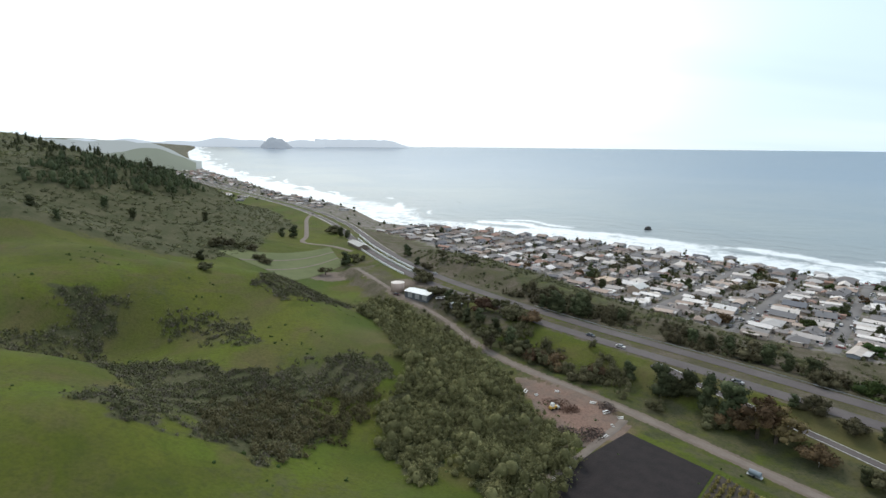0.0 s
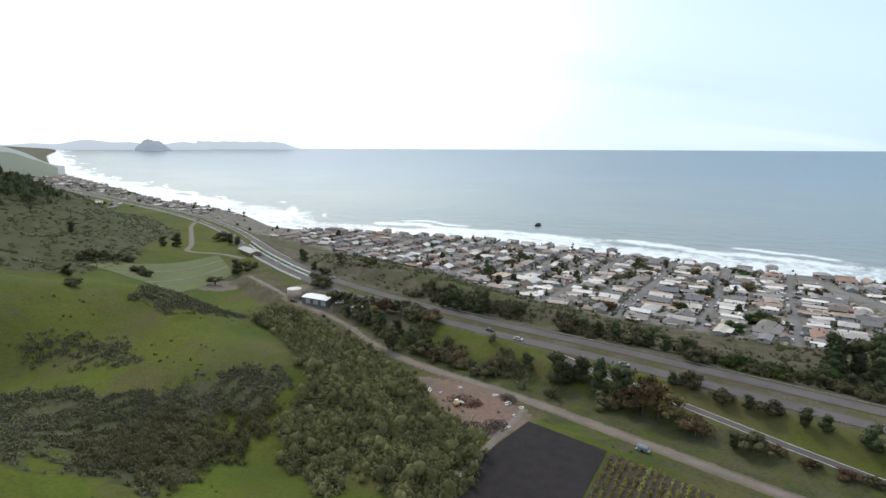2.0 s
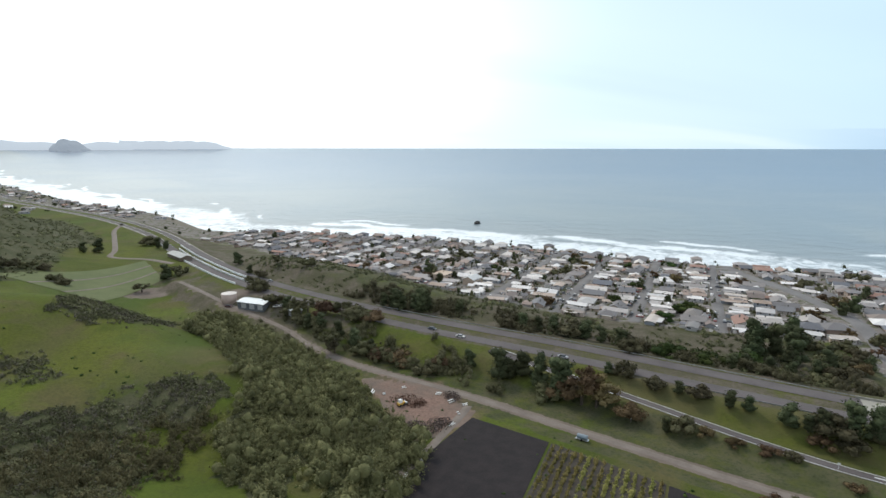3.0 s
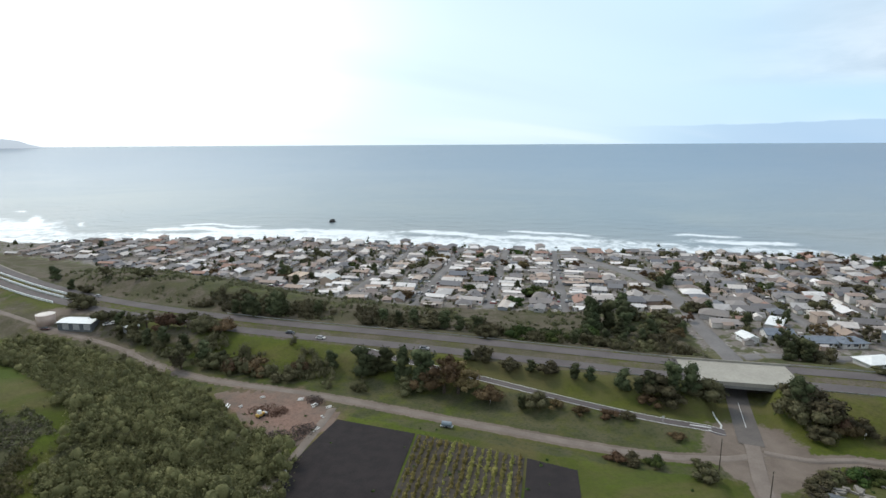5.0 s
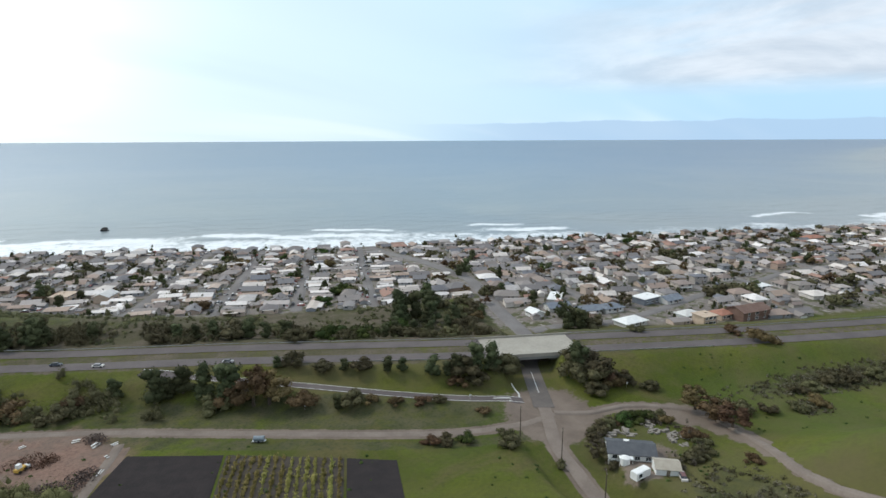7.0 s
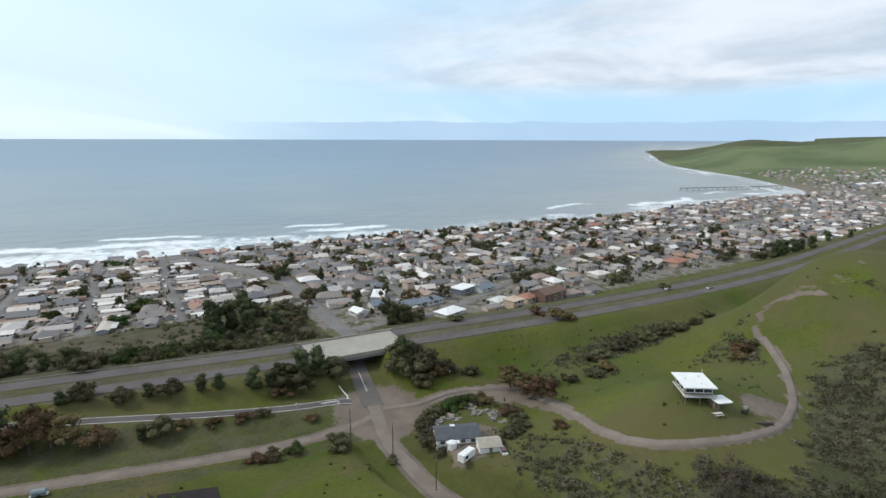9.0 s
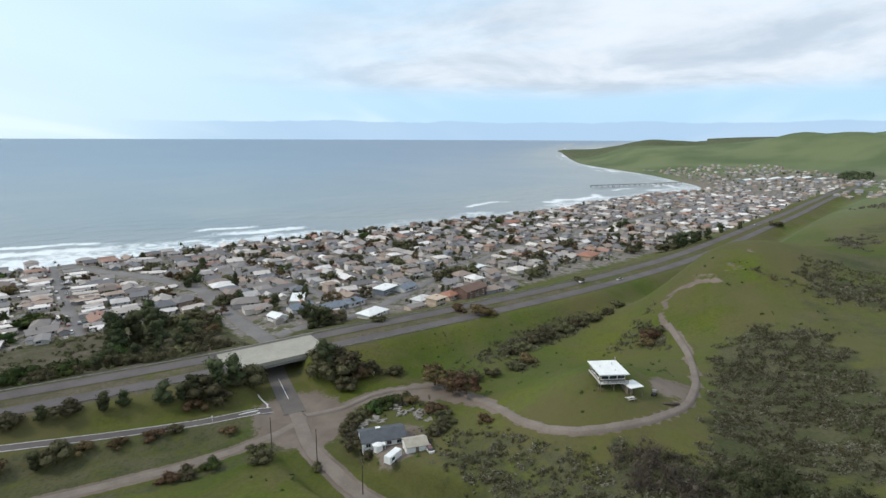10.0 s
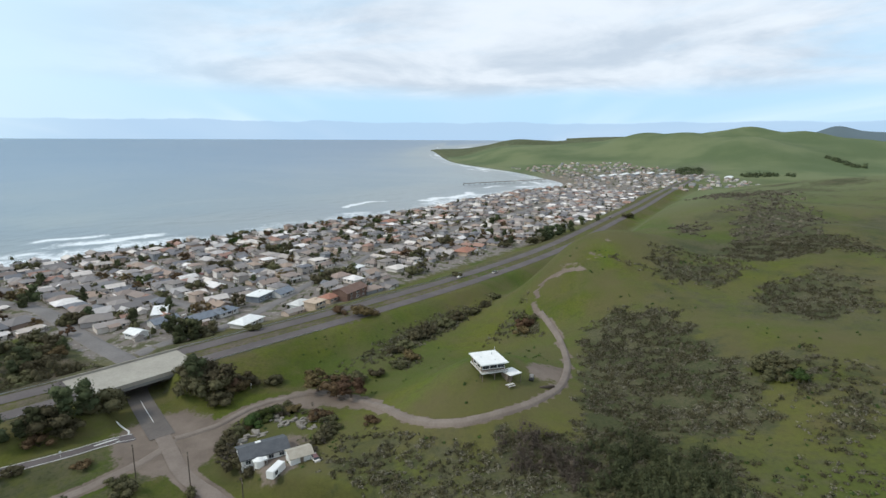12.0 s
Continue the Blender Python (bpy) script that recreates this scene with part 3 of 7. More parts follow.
# ---------------------------------------------------------------- the ground, one sheet to the horizon
# scrub: centre, half-widths, turn, strength
SCRUB_SPOTS = [(-300, 480, 130, 60, -25, 0.95), (-420, 640, 170, 120, -20, 0.95), (-230, 400, 60, 30, -15, 0.85), (-215, 560, 60, 80, 0, 0.75),
               (330, -232, 62, 18, 8, 0.95), (380, -185, 34, 14, -25, 0.8), (262, -40, 26, 6, -30, 0.75), (105, -85, 20, 20, 0, 0.5), (108, -28, 16, 14, 0, 0.7), (146, 14, 20, 16, 30, 0.75)]
SCRUB_SPOTS += [(272, 0, 44, 8, -38, 1.05), (232, 10, 10, 6, 0, 0.8), (250, -47, 12, 7, 0, 0.9), (420, -270, 90, 40, -30, 0.75), (560, -330, 120, 60, -25, 0.7),
                (15, 405, 80, 22, -58, 0.8), (100, 300, 60, 10, -48, 0.8), (190, 190, 60, 9, -48, 0.75), (158, -104, 5, 4, 0, 1.0)]
# ragged patches of scrub: density and outline
GULLY_ARM = (1.0, [(-176, 232), (-160, 239), (-146, 242), (-142, 233), (-143, 222), (-138, 212), (-124, 190), (-112, 180), (-122, 182), (-149, 213), (-158, 223)])
GULLY_BED = (1.0, [(-122, 184), (-117, 205), (-95, 200), (-71, 203), (-59, 210), (-46, 219), (-33, 225), (-21, 219), (-20, 203), (-30, 194), (-48, 195), (-50, 188),
                   (-38, 162), (-44, 150), (-47, 138), (-55, 138), (-69, 142), (-81, 157), (-99, 167), (-108, 172)])
LOOSE_SCRUB = [(0.62, [(-133, 238), (-120, 250), (-90, 248), (-76, 231), (-83, 216), (-110, 222), (-124, 228)]), (0.66, [(-172, 190), (-168, 213), (-153, 219), (-146, 209), (-133, 190), (-150, 184)]),
               (0.64, [(-104, 140), (-102, 158), (-95, 172), (-78, 152), (-70, 134), (-86, 133)]), (0.78, [(-104, 284), (-98, 306), (-74, 316), (-51, 318), (-48, 300), (-70, 274), (-91, 274)])]
RIDGE_SCRUB = (1.0, [(-258, 312), (-232, 330), (-211, 348), (-190, 362), (-165, 372), (-150, 420), (-158, 470), (-172, 540), (-166, 631), (-251, 799), (-330, 860), (-420, 700), (-420, 540), (-385, 440), (-330, 330)])
HILL_SCRUB = [(0.85, [(150, -20), (140, -45), (125, -72), (100, -72), (92, -40), (106, -10), (130, -6)]), (0.9, [(179, -96), (169, -103), (150, -92), (137, -81), (148, -79)]), (0.8, [(245, -148), (255, -173), (226, -179), (200, -158), (198, -142), (214, -134)]), (0.85, [(143, -111), (139, -122), (118, -104), (127, -99)]),
              (0.95, [(397, -222), (438, -277), (356, -256), (294, -224), (280, -190), (290, -166)]), (0.85, [(290, -166), (280, -145), (289, -118), (257, -111), (249, -138)]),
              (0.95, [(224, -62), (240, -82), (226, -104), (201, -100), (174, -99), (146, -96), (125, -82), (136, -70), (128, -58), (132, -38), (152, -40), (182, -50)]),
              (0.62, [(222, -136), (212, -160), (190, -170), (236, -198), (266, -196), (250, -160)]), (0.85, [(377, -215), (392, -280), (296, -224), (280, -168), (301, -160), (312, -172)])]
HILL_LOOSE = [(0.6, [(311, -128), (298, -170), (270, -168), (248, -142), (262, -122), (290, -110)]), (0.6, [(280, -88), (262, -114), (268, -118), (288, -98)]),
              (0.72, [(168, 28), (156, 12), (144, -10), (136, -22), (116, -16), (104, 0), (120, 18), (140, 30)]), (0.58, [(140, -98), (170, -104), (178, -122), (150, -128), (118, -122), (104, -100), (118, -84)])]
# the willow thicket along the creek
THICKET = np.array([(-48, 300), (-36, 284), (-25, 254), (-16, 226), (-13, 202), (-20, 196), (-23, 184), (-17, 172), (-22, 164), (-14, 158), (-9, 145), (-2, 145), (2, 164), (6, 163), (10, 146),
                    (16, 130), (28, 134), (40, 152), (42, 170), (34, 190), (26, 222), (12, 256), (-4, 284), (-26, 330), (-42, 345)], float)
HILL_PATHS = [curve_through(p, 5) for p in ([(278, -56), (287, -64), (284, -78), (286, -98), (310, -122), (352, -152)], [(163, -142), (190, -141), (221, -146), (242, -139), (258, -126)],
                                            [(150, -128), (163, -126), (184, -126), (213, -120), (258, -120)])]
PLOT_SOIL = np.array([(65, 177), (83.5, 153), (50, 112), (24, 140)], float)
PLOT_CROP = np.array([(84, 152.2), (104.5, 121), (72, 86), (50.6, 111.4)], float)
PLOT_SOIL_2 = np.array([(105, 120.4), (113, 107), (82, 73), (72.6, 85.4)], float)
YARD = np.array([(31, 226), (58, 209), (68, 182), (60, 172), (46, 166), (40, 178), (36, 192)], float)


def soft_inside(outline, x, y):
    """1 inside an outline, 0 outside, with a wavering soft border."""
    x, y = np.asarray(x, float), np.asarray(y, float)
    out = np.zeros(x.shape)
    lo, hi = outline.min(0) - 12, outline.max(0) + 12
    m = (x > lo[0]) & (x < hi[0]) & (y > lo[1]) & (y < hi[1])
    wx = x[m] + 2.4 * np.sin(y[m] * 0.41) + 1.6 * np.sin(x[m] * 0.9 + y[m] * 0.5)
    wy = y[m] + 2.4 * np.sin(x[m] * 0.37 + 1) + 1.6 * np.sin(y[m] * 0.8 - x[m] * 0.6)
    out[m] = sum(inside(outline, wx + dx, wy + dy) * 0.2 for dx, dy in ((0, 0), (4, 0), (-4, 0), (0, 4), (0, -4)))
    return out


def scrub_amount(x, y):
    s = np.zeros(np.shape(x))
    for h in SCRUB_SPOTS:
        s = np.maximum(s, bump(x, y, *h))
    for strength, outline in [GULLY_ARM, GULLY_BED, RIDGE_SCRUB] + LOOSE_SCRUB + HILL_SCRUB + HILL_LOOSE:
        s = np.maximum(s, strength * soft_inside(np.array(outline, float), x, y))
    return np.where(inside(THICKET, x, y), 1.2, s)


def bare_bank(x, y):
    """The scrubby bank between the highway and the town, where no house stands."""
    r = np.stack([np.asarray(x) - 236.0, np.asarray(y) - 146.0], -1)
    u, v = r @ np.array((0.749, -0.662)), r @ np.array((0.662, 0.749))
    return ((u > -200) & (u < 0) & (v < np.interp(u, [-200, -150, -60, 0], [44, 48, 54, 62]))) | ((u < -200) & (v < np.interp(u, [-620, -480, -380, -300, -200], [190, 150, 104, 92, 50]))) | ((u > 0) & (u < 60) & (v < -8)) | ((u >= 170) & (v < -14 + 0.03 * (u - 170)))


def make_ground():
    n = 520
    p = np.linspace(-1, 1, n)
    far = 52.0 * np.sinh(5.25 * p) / math.sinh(5.25) * math.sinh(5.25) * (5000 / (52.0 * math.sinh(5.25)))
    gx, gy = np.meshgrid(110 + far, 110 + far)
    x, y = gx.ravel(), gy.ravel()
    z, w, q, f, c, t, r = lay(x, y)
    brush = scrub_amount(x, y) + 0.75 * ramp01(25, 13, np.abs(w - 2)) * (w > 12)
    brush = np.maximum(brush, 0.74 * ramp01(-70, -56, w) * ramp01(-28, -35, w) * ramp01(-80, -20, x) * ramp01(180, 160, x) + 0 * x)
    brush = np.maximum(brush, 0.5 * ramp01(15, 13, np.abs(w)))
    steep = np.sin(x * 0.02 + 2 + 1.5 * np.sin(y * 0.008)) * np.sin(y * 0.017 + np.sin(x * 0.006)) * 0.3
    brush = np.where((w < -150) | (q > 700), brush + steep * 0.8 + 0.12 * ramp01(300, 700, np.hypot(x, y)), brush)
    brush = np.where(np.hypot(x, y) > 1500, 0.1 + 0.9 * steep + 0.35 * ramp01(1200, 500, q) * ramp01(500, 1000, q), brush)
    brush = np.maximum(brush, 0.72 * ramp01(2600, 3050, x))
    # Far south: scrub colour spread to put the haze's greyness into the ground.
    brush = np.where((y > 1200) & (x < 0), np.maximum(brush, 0.72), brush)
    brush = np.where(bare_bank(x, y) & (w > 16) & (x < 260), np.maximum(brush, 0.78), brush)
    brush = np.maximum(brush, 0.72 * ramp01(-13, -10, f) * ramp01(-3.5, -5, f) * (x > 20))
    hill = ramp01(-60, -130, w) * ramp01(1500, 1000, np.hypot(x, y))
    brush = np.maximum(brush, hill * (0.34 + 0.1 * ramp01(20, 90, x) + 0.26 * np.sin(x * 0.051 + 2 * np.sin(y * 0.023)) * np.sin(y * 0.047 + 2 * np.sin(x * 0.019)) + 0.2 * ramp01(230, 330, x)))
    dirt = np.maximum(ramp01(4.6, 2.0, np.abs(f)) * 0.85, ramp01(2.6, 1.2, np.abs(t)) * 0.8)
    dirt = np.maximum(dirt, 0.9 * ramp01(5.2, 2.4, np.abs(c)) * (x < 182))
    dirt = np.maximum(dirt, inside(YARD, x, y) * 1.0)
    dirt = np.maximum(dirt, bump(x, y, 171, 85, 15, 12, 40, 1.35))
    dirt = np.maximum(dirt, np.maximum(bump(x, y, 160, 48, 12, 9, -30, 0.75), bump(x, y, 180, -38, 9, 6, -30, 0.8)))
    dirt = np.maximum(dirt, np.maximum(bump(x, y, -20, 352, 26, 12, -55, 1.0), bump(x, y, -83, 400, 16, 12, 20, 0.9)))
    dirt = np.maximum(dirt, ramp01(5.0, 2.6, np.abs(t)) * ((y > 18) & (x > 165)) * 0.8)
    for px_, py_, r_ in ((198, 46, 9), (195, 34, 7), (190, 26, 6), (176, 88, 14), (150, 45, 7)):
        dirt = np.maximum(dirt, bump(x, y, px_, py_, r_, r_ * 0.8, 30, 0.85))
    for path in HILL_PATHS:
        dirt = np.maximum(dirt, 0.5 * ramp01(2.4, 0.6, np.abs(near_line(path, x, y)[0])))
    for px_, py_ in ((303, -101), (289, -88), (289, -73), (262, -128)):
        dirt = np.maximum(dirt, bump(x, y, px_, py_, 5, 3, 30, 0.62))
    town = ramp01(24, 40, w) * ramp01(5, 20, q)
    yard = town * np.where(np.hypot(x, y) > 2200, 0.0, 1.0) * ramp01(0.5, 0.25, sum(bump(x, y, *m) for m in MOUNDS) / 12)
    yard = yard * (1 - 0.9 * ramp01(0.2, 0.5, scrub_amount(x, y))) * ramp01(1900, 1400, x) * ramp01(1500, 1150, y)
    yard = np.where(bare_bank(x, y), 0.0, yard)
    bank = np.where(bare_bank(x, y) & (w > 13) & (x < 262), 0.62, 0.0) * ramp01(262, 230, x) - 0.5 * bump(x, y, 75, 345, 30, 14, -50, 1.0)
    bank = np.maximum(bank, 0.6 * ramp01(4.2, 3.4, np.abs(w)) + 0.56 * ramp01(10.5, 11.5, w) * ramp01(19, 15, w))
    bank = np.maximum(bank, 0.5 * ramp01(-16.5, -14, w) * (w < -10))
    bank = np.maximum(bank, 0.55 * ramp01(-75, -40, w) * ramp01(-12, -18, w) * ramp01(240, 280, y) * ramp01(520, 420, y) * (x < 60) * (x > -120))
    sand = ramp01(24, 10, q) * (1 - 0.85 * ramp01(1500, 1700, x))
    # South shore: yard grey for its houses, and for haze put into the colour.
    yard = np.maximum(yard, 0.55 * ramp01(1000, 1300, y) * ramp01(700, 300, q) * ramp01(5, 20, q))
    # How strongly painted haze pales the grass, growing towards the north.
    pasture = np.maximum(ramp01(900, 1500, x), 0.7 * ramp01(330, 620, x) * (w < -30)) * ramp01(0.9, 0.2, yard)
    mesh = big_mesh("ground", np.stack([x, y, z], 1), grid_faces(n, n), GROUND, {"brush": brush, "dirt": dirt, "yard": yard, "sand": sand, "pasture": pasture, "bank": bank, "dry": ramp01(70, 170, x) * ramp01(1400, 800, x), "clay": soft_inside(YARD, x, y)})
    tagged(new("ground", mesh), "rolling green coastal grassland with patches of grey scrub", "ground", kind="structure")


make_ground()


# ---------------------------------------------------------------- the sea
def make_sea():
    s = SHORE[SHORE[:, 0] < 4300]
    s = part_of_line(s, 0, 1e9, 14)
    k = len(s)
    along0 = np.concatenate([[0], np.cumsum(np.linalg.norm(np.diff(s, axis=0), axis=1))])
    mark = [along0[np.argmin(np.hypot(s[:, 0] - mx, s[:, 1] - my))] for mx, my in ((-1900, 4300), (-627, 1682), (-88, 803), (240, 572), (640, 190), (1110, -165), (1400, -362), (2400, -193), (3800, -70), (4300, -750))]
    spread = np.interp(along0, mark, np.radians([115, 95, 72, 56, 42, 27, 20, 8, -3, -13]))
    end = 4850 * np.stack([np.cos(spread), np.sin(spread)], 1)
    near = np.arange(-30, 330, 3.0)
    out = np.linspace(0, 1, 34)[1:]
    full = np.linalg.norm(end - s, axis=1)
    way = (end - s) / full[:, None]
    _, nrm = line_frame(s)
    square = np.clip(np.abs((nrm * way).sum(1)), 0.45, 1)
    rows = []
    for d in near:
        rows.append(s + way * np.minimum(d / square, full * (0.5 + 0.35 * d / 330))[:, None])
    edge = np.minimum(near[-1] / square, full * 0.85)
    for o in out:
        rows.append(s + way * (edge + (full - edge) * o ** 2)[:, None])
    p = np.stack(rows, 0)
    x, y = p[..., 0], p[..., 1]
    d = np.concatenate([near, 330 + 3000 * out])[:, None] + 0 * x
    along = np.concatenate([[0], np.cumsum(np.linalg.norm(np.diff(s, axis=0), axis=1))])[None, :] + 0 * x
    wig = 14 * np.sin(along * 0.017 + 1) + 9 * np.sin(along * 0.041 + 2.2) + 5 * np.sin(along * 0.093)
    gap = 0.5 + 0.5 * np.sin(along * 0.013 + 0.8 * np.sin(along * 0.031)) * np.sin(along * 0.0071 + 1.1)
    calm = np.clip((x - 250) / 500, 0, 1)
    foam = 0.98 * ramp01(132 - 46 * calm, 70 - 22 * calm, d + wig * 0.9) * (0.7 + 0.3 * gap) * (1 - 0.3 * calm)
    foam = np.maximum(foam, 1.0 * np.exp(-((d - 98 + 20 * calm - wig * 0.9) / 21) ** 2) * ramp01(0.25 + 0.2 * calm, 0.55 + 0.2 * calm, gap))
    gap2 = 0.5 + 0.5 * np.sin(along * 0.021 + 2.5) * np.sin(along * 0.0093 + 0.4)
    foam = np.maximum(foam, 0.95 * np.exp(-((d - 136 + 10 * calm - wig) / 12) ** 2) * ramp01(0.5, 0.75, gap2))
    foam = np.maximum(foam, 0.75 * np.exp(-(np.hypot(x - 287, y - 764) / 11) ** 2))
    foam = np.where(d < 12, np.maximum(foam, 0.62), foam)
    ridge = 0.9 * np.exp(-((d - 70 - wig * 0.9) / 5) ** 2) * gap + 0.9 * np.exp(-((d - 108 - wig) / 5) ** 2) * gap2
    ridge = ridge + 0.7 * np.exp(-((d - 150 - wig * 1.2) / 6) ** 2) * (1 - gap)
    line = np.sin((d + wig * 1.2) * 2 * math.pi / 31 + 1.6 * np.sin(along * 0.02))
    shoal = ramp01(330, 90, d) * (0.45 + 0.55 * ramp01(0.1, 0.9, line * (0.5 + 0.5 * np.sin(along * 0.011 + d * 0.02))))
    swell = np.sin((d + wig * 1.5 + 9 * np.sin(along * 0.006)) * 2 * math.pi / 43 + 2.1 * np.sin(along * 0.0137))
    # Swell lines that get painted wave shade and a small lift.
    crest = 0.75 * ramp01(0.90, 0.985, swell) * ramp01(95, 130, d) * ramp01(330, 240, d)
    z = rise(x, y) + ridge + 0.05 + crest * 0.5
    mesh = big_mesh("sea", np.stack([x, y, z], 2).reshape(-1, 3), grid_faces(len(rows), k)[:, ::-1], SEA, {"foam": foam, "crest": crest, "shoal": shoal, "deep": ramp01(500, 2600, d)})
    tagged(new("sea", mesh), "grey-green ocean with white surf breaking along the shore", "water", kind="structure")


make_sea()


# ---------------------------------------------------------------- far coast: the dome rock in the bay, hazy ranges
def make_far():
    rng = np.random.default_rng(4)
    # the dome rock, its haze painted in through FAR_ROCK
    bm = bmesh.new()
    bmesh.ops.create_icosphere(bm, subdivisions=4, radius=1.0)
    for v in bm.verts:
        n = v.co.normalized()
        k = 1 + 0.10 * noise.noise(n * 2.2) + 0.06 * noise.noise(n * 6.0)
        h = max(0.0, n.z)
        v.co = Vector((n.x * (140 - 25 * h) * k - 25 * h, n.y * 115 * k, (h ** 1.15) * 104 * k - 6))
    mesh = bpy.data.meshes.new("dome_rock")
    bm.to_mesh(mesh), bm.free()
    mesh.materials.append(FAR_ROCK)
    x, y = -1335.0, 4480.0
    ob = tagged(new("dome_rock", mesh), "great grey domed rock standing in the bay", "rock")
    ob.location = (x, y, float(rise(x, y)) - 22)

    def range_of(name, a0, a1, dist, profile, mat, label, foot=80.0):
        a = np.radians(np.linspace(a0, a1, 160))
        u = np.linspace(0, 1, 160)
        h = profile(u)
        rows = []
        for k in np.linspace(0, 1, 7):
            dd = dist + 60 * k
            rows.append(np.stack([-np.sin(a) * dd, np.cos(a) * dd, foot + (h - foot) * k ** 0.6], 1))
        m = big_mesh(name, np.concatenate(rows), grid_faces(7, 160), mat)
        tagged(new(name, m), label, "backdrop", kind="structure")

    def wavy(u, f, s):
        return np.sin(u * f + s) * np.sin(u * f * 0.37 + s * 2)
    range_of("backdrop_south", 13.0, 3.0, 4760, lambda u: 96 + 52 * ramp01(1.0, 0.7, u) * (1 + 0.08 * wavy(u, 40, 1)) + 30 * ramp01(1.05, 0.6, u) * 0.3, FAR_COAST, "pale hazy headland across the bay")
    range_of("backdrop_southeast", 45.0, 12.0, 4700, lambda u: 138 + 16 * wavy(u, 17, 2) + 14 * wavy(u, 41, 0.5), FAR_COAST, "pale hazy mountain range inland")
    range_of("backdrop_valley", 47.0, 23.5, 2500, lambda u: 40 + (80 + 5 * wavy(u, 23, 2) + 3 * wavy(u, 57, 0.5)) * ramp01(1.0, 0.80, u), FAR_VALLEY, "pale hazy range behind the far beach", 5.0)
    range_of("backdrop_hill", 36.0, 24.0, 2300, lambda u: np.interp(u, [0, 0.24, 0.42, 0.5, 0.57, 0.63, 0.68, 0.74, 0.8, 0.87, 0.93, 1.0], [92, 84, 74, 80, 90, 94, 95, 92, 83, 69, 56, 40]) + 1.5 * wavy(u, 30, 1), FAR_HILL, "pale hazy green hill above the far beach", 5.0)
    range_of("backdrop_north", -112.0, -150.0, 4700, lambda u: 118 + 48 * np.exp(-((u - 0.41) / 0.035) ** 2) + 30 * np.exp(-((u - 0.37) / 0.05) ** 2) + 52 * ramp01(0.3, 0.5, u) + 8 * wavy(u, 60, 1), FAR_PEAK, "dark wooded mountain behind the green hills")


make_far()


# ---------------------------------------------------------------- roads
def road_thing(name, line, left, right, mat, label, lift=0.12, level=None, across=4):
    ob = new(name, strip_mesh(name, line, left, right, mat, lift, level, across))
    return tagged(ob, label, "road", kind="structure")


HW = part_of_line(HIGHWAY, 700, 1e9, 6)
HW_S = np.concatenate([[0], np.cumsum(np.linalg.norm(np.diff(HW, axis=0), axis=1))])
BRIDGE_A, BRIDGE_B = [HW_S[np.argmin(np.hypot(HW[:, 0] - bx, HW[:, 1] - by))] for bx, by in ((193.5, 131.0), (225, 101.5))]
seaward = road_thing("highway_seaward", HW, 11.2, 3.6, ASPHALT, "two-lane grey asphalt carriageway with pale shoulders", 0.14, HWY_Z)
landward = road_thing("highway_landward", HW, -3.6, -11.2, ASPHALT, "two-lane grey asphalt carriageway with pale shoulders", 0.14, HWY_Z)
for road, sgn in ((seaward, 1), (landward, -1)):
    for o, wd in ((4.0, 0.22), (10.7, 0.3)):
        part("edge_line", strip_mesh("edge_line", part_of_line(HW, 150, 1400, 6), sgn * o + wd / 2, sgn * o - wd / 2, LINE, 0.15, HWY_Z, 2), road, "painted white line")
    d = 240.0
    while d < 900:
        p = part_of_line(HW, d, d + 3.6, 4)
        part("lane_dash", strip_mesh("lane_dash", p, sgn * 7.2 + 0.09, sgn * 7.2 - 0.09, LINE, 0.15, HWY_Z, 2), road)
        d += 14.6
    part("shoulder", strip_mesh("shoulder", part_of_line(HW, 150, 1500, 8), 12.3 if sgn > 0 else -11.2, 11.2 if sgn > 0 else -12.6, SHOULDER, 0.13, HWY_Z, 2), road, "pale gravel shoulder")

road_thing("frontage_road", FRONTAGE, 1.5, -1.5, GRAVEL, "pale dusty country lane beside the fields", 0.07, None, 5)
creek = part_of_line(CREEK_ROAD, 0, 1e9, 4)
lower = road_thing("creek_road", part_of_line(CREEK_ROAD, 0, 88, 4), 2.3, -2.3, GRAVEL, "dusty worn road leading under the highway bridge", 0.15, LOW_Z, 5)
under = road_thing("underpass_road", part_of_line(CREEK_ROAD, 84, 150, 4), 3.9, -3.9, DUSTY, "dusty grey asphalt road passing under the bridge", 0.19, LOW_Z, 5)
upper = road_thing("underpass_street", part_of_line(CREEK_ROAD, 149, 1e9, 4), 4.2, -4.2, STREET, "pale asphalt street running from the underpass to the shore", 0.14, None, 5)
slip = road_thing("slip_road", RAMP, 2.2, -2.2, ASPHALT, "narrow asphalt slip road with white edge lines", 0.11, None, 4)
for o in (2.0, -2.0):
    part("edge_line", strip_mesh("edge_line", RAMP, o + 0.08, o - 0.08, LINE, 0.16, None, 2), slip, "painted white line")
for a, b, o in ((96, 116, 0.0),):
    part("edge_line", strip_mesh("edge_line", part_of_line(CREEK_ROAD, a, b, 4), o + 0.1, o - 0.1, LINE, 0.22, LOW_Z, 2), under, "painted white line")
for pts in ([(166.5, 106.5), (173.5, 99.5), (177.5, 101.5)], [(169.0, 101.0), (173.5, 99.5)], [(177.5, 101.5), (182.5, 108.0)]):
    part("edge_line", strip_mesh("edge_line", part_of_line(np.array(pts), 0, 1e9, 1.5), 0.2, -0.2, LINE, 0.2, None, 2), slip, "painted white line")
road_thing("hill_track", part_of_line(TRACK, 0, 262, 3), 0.95, -0.95, GRAVEL, "pale gravel track winding up the grassy hill", 0.55, None, 4)
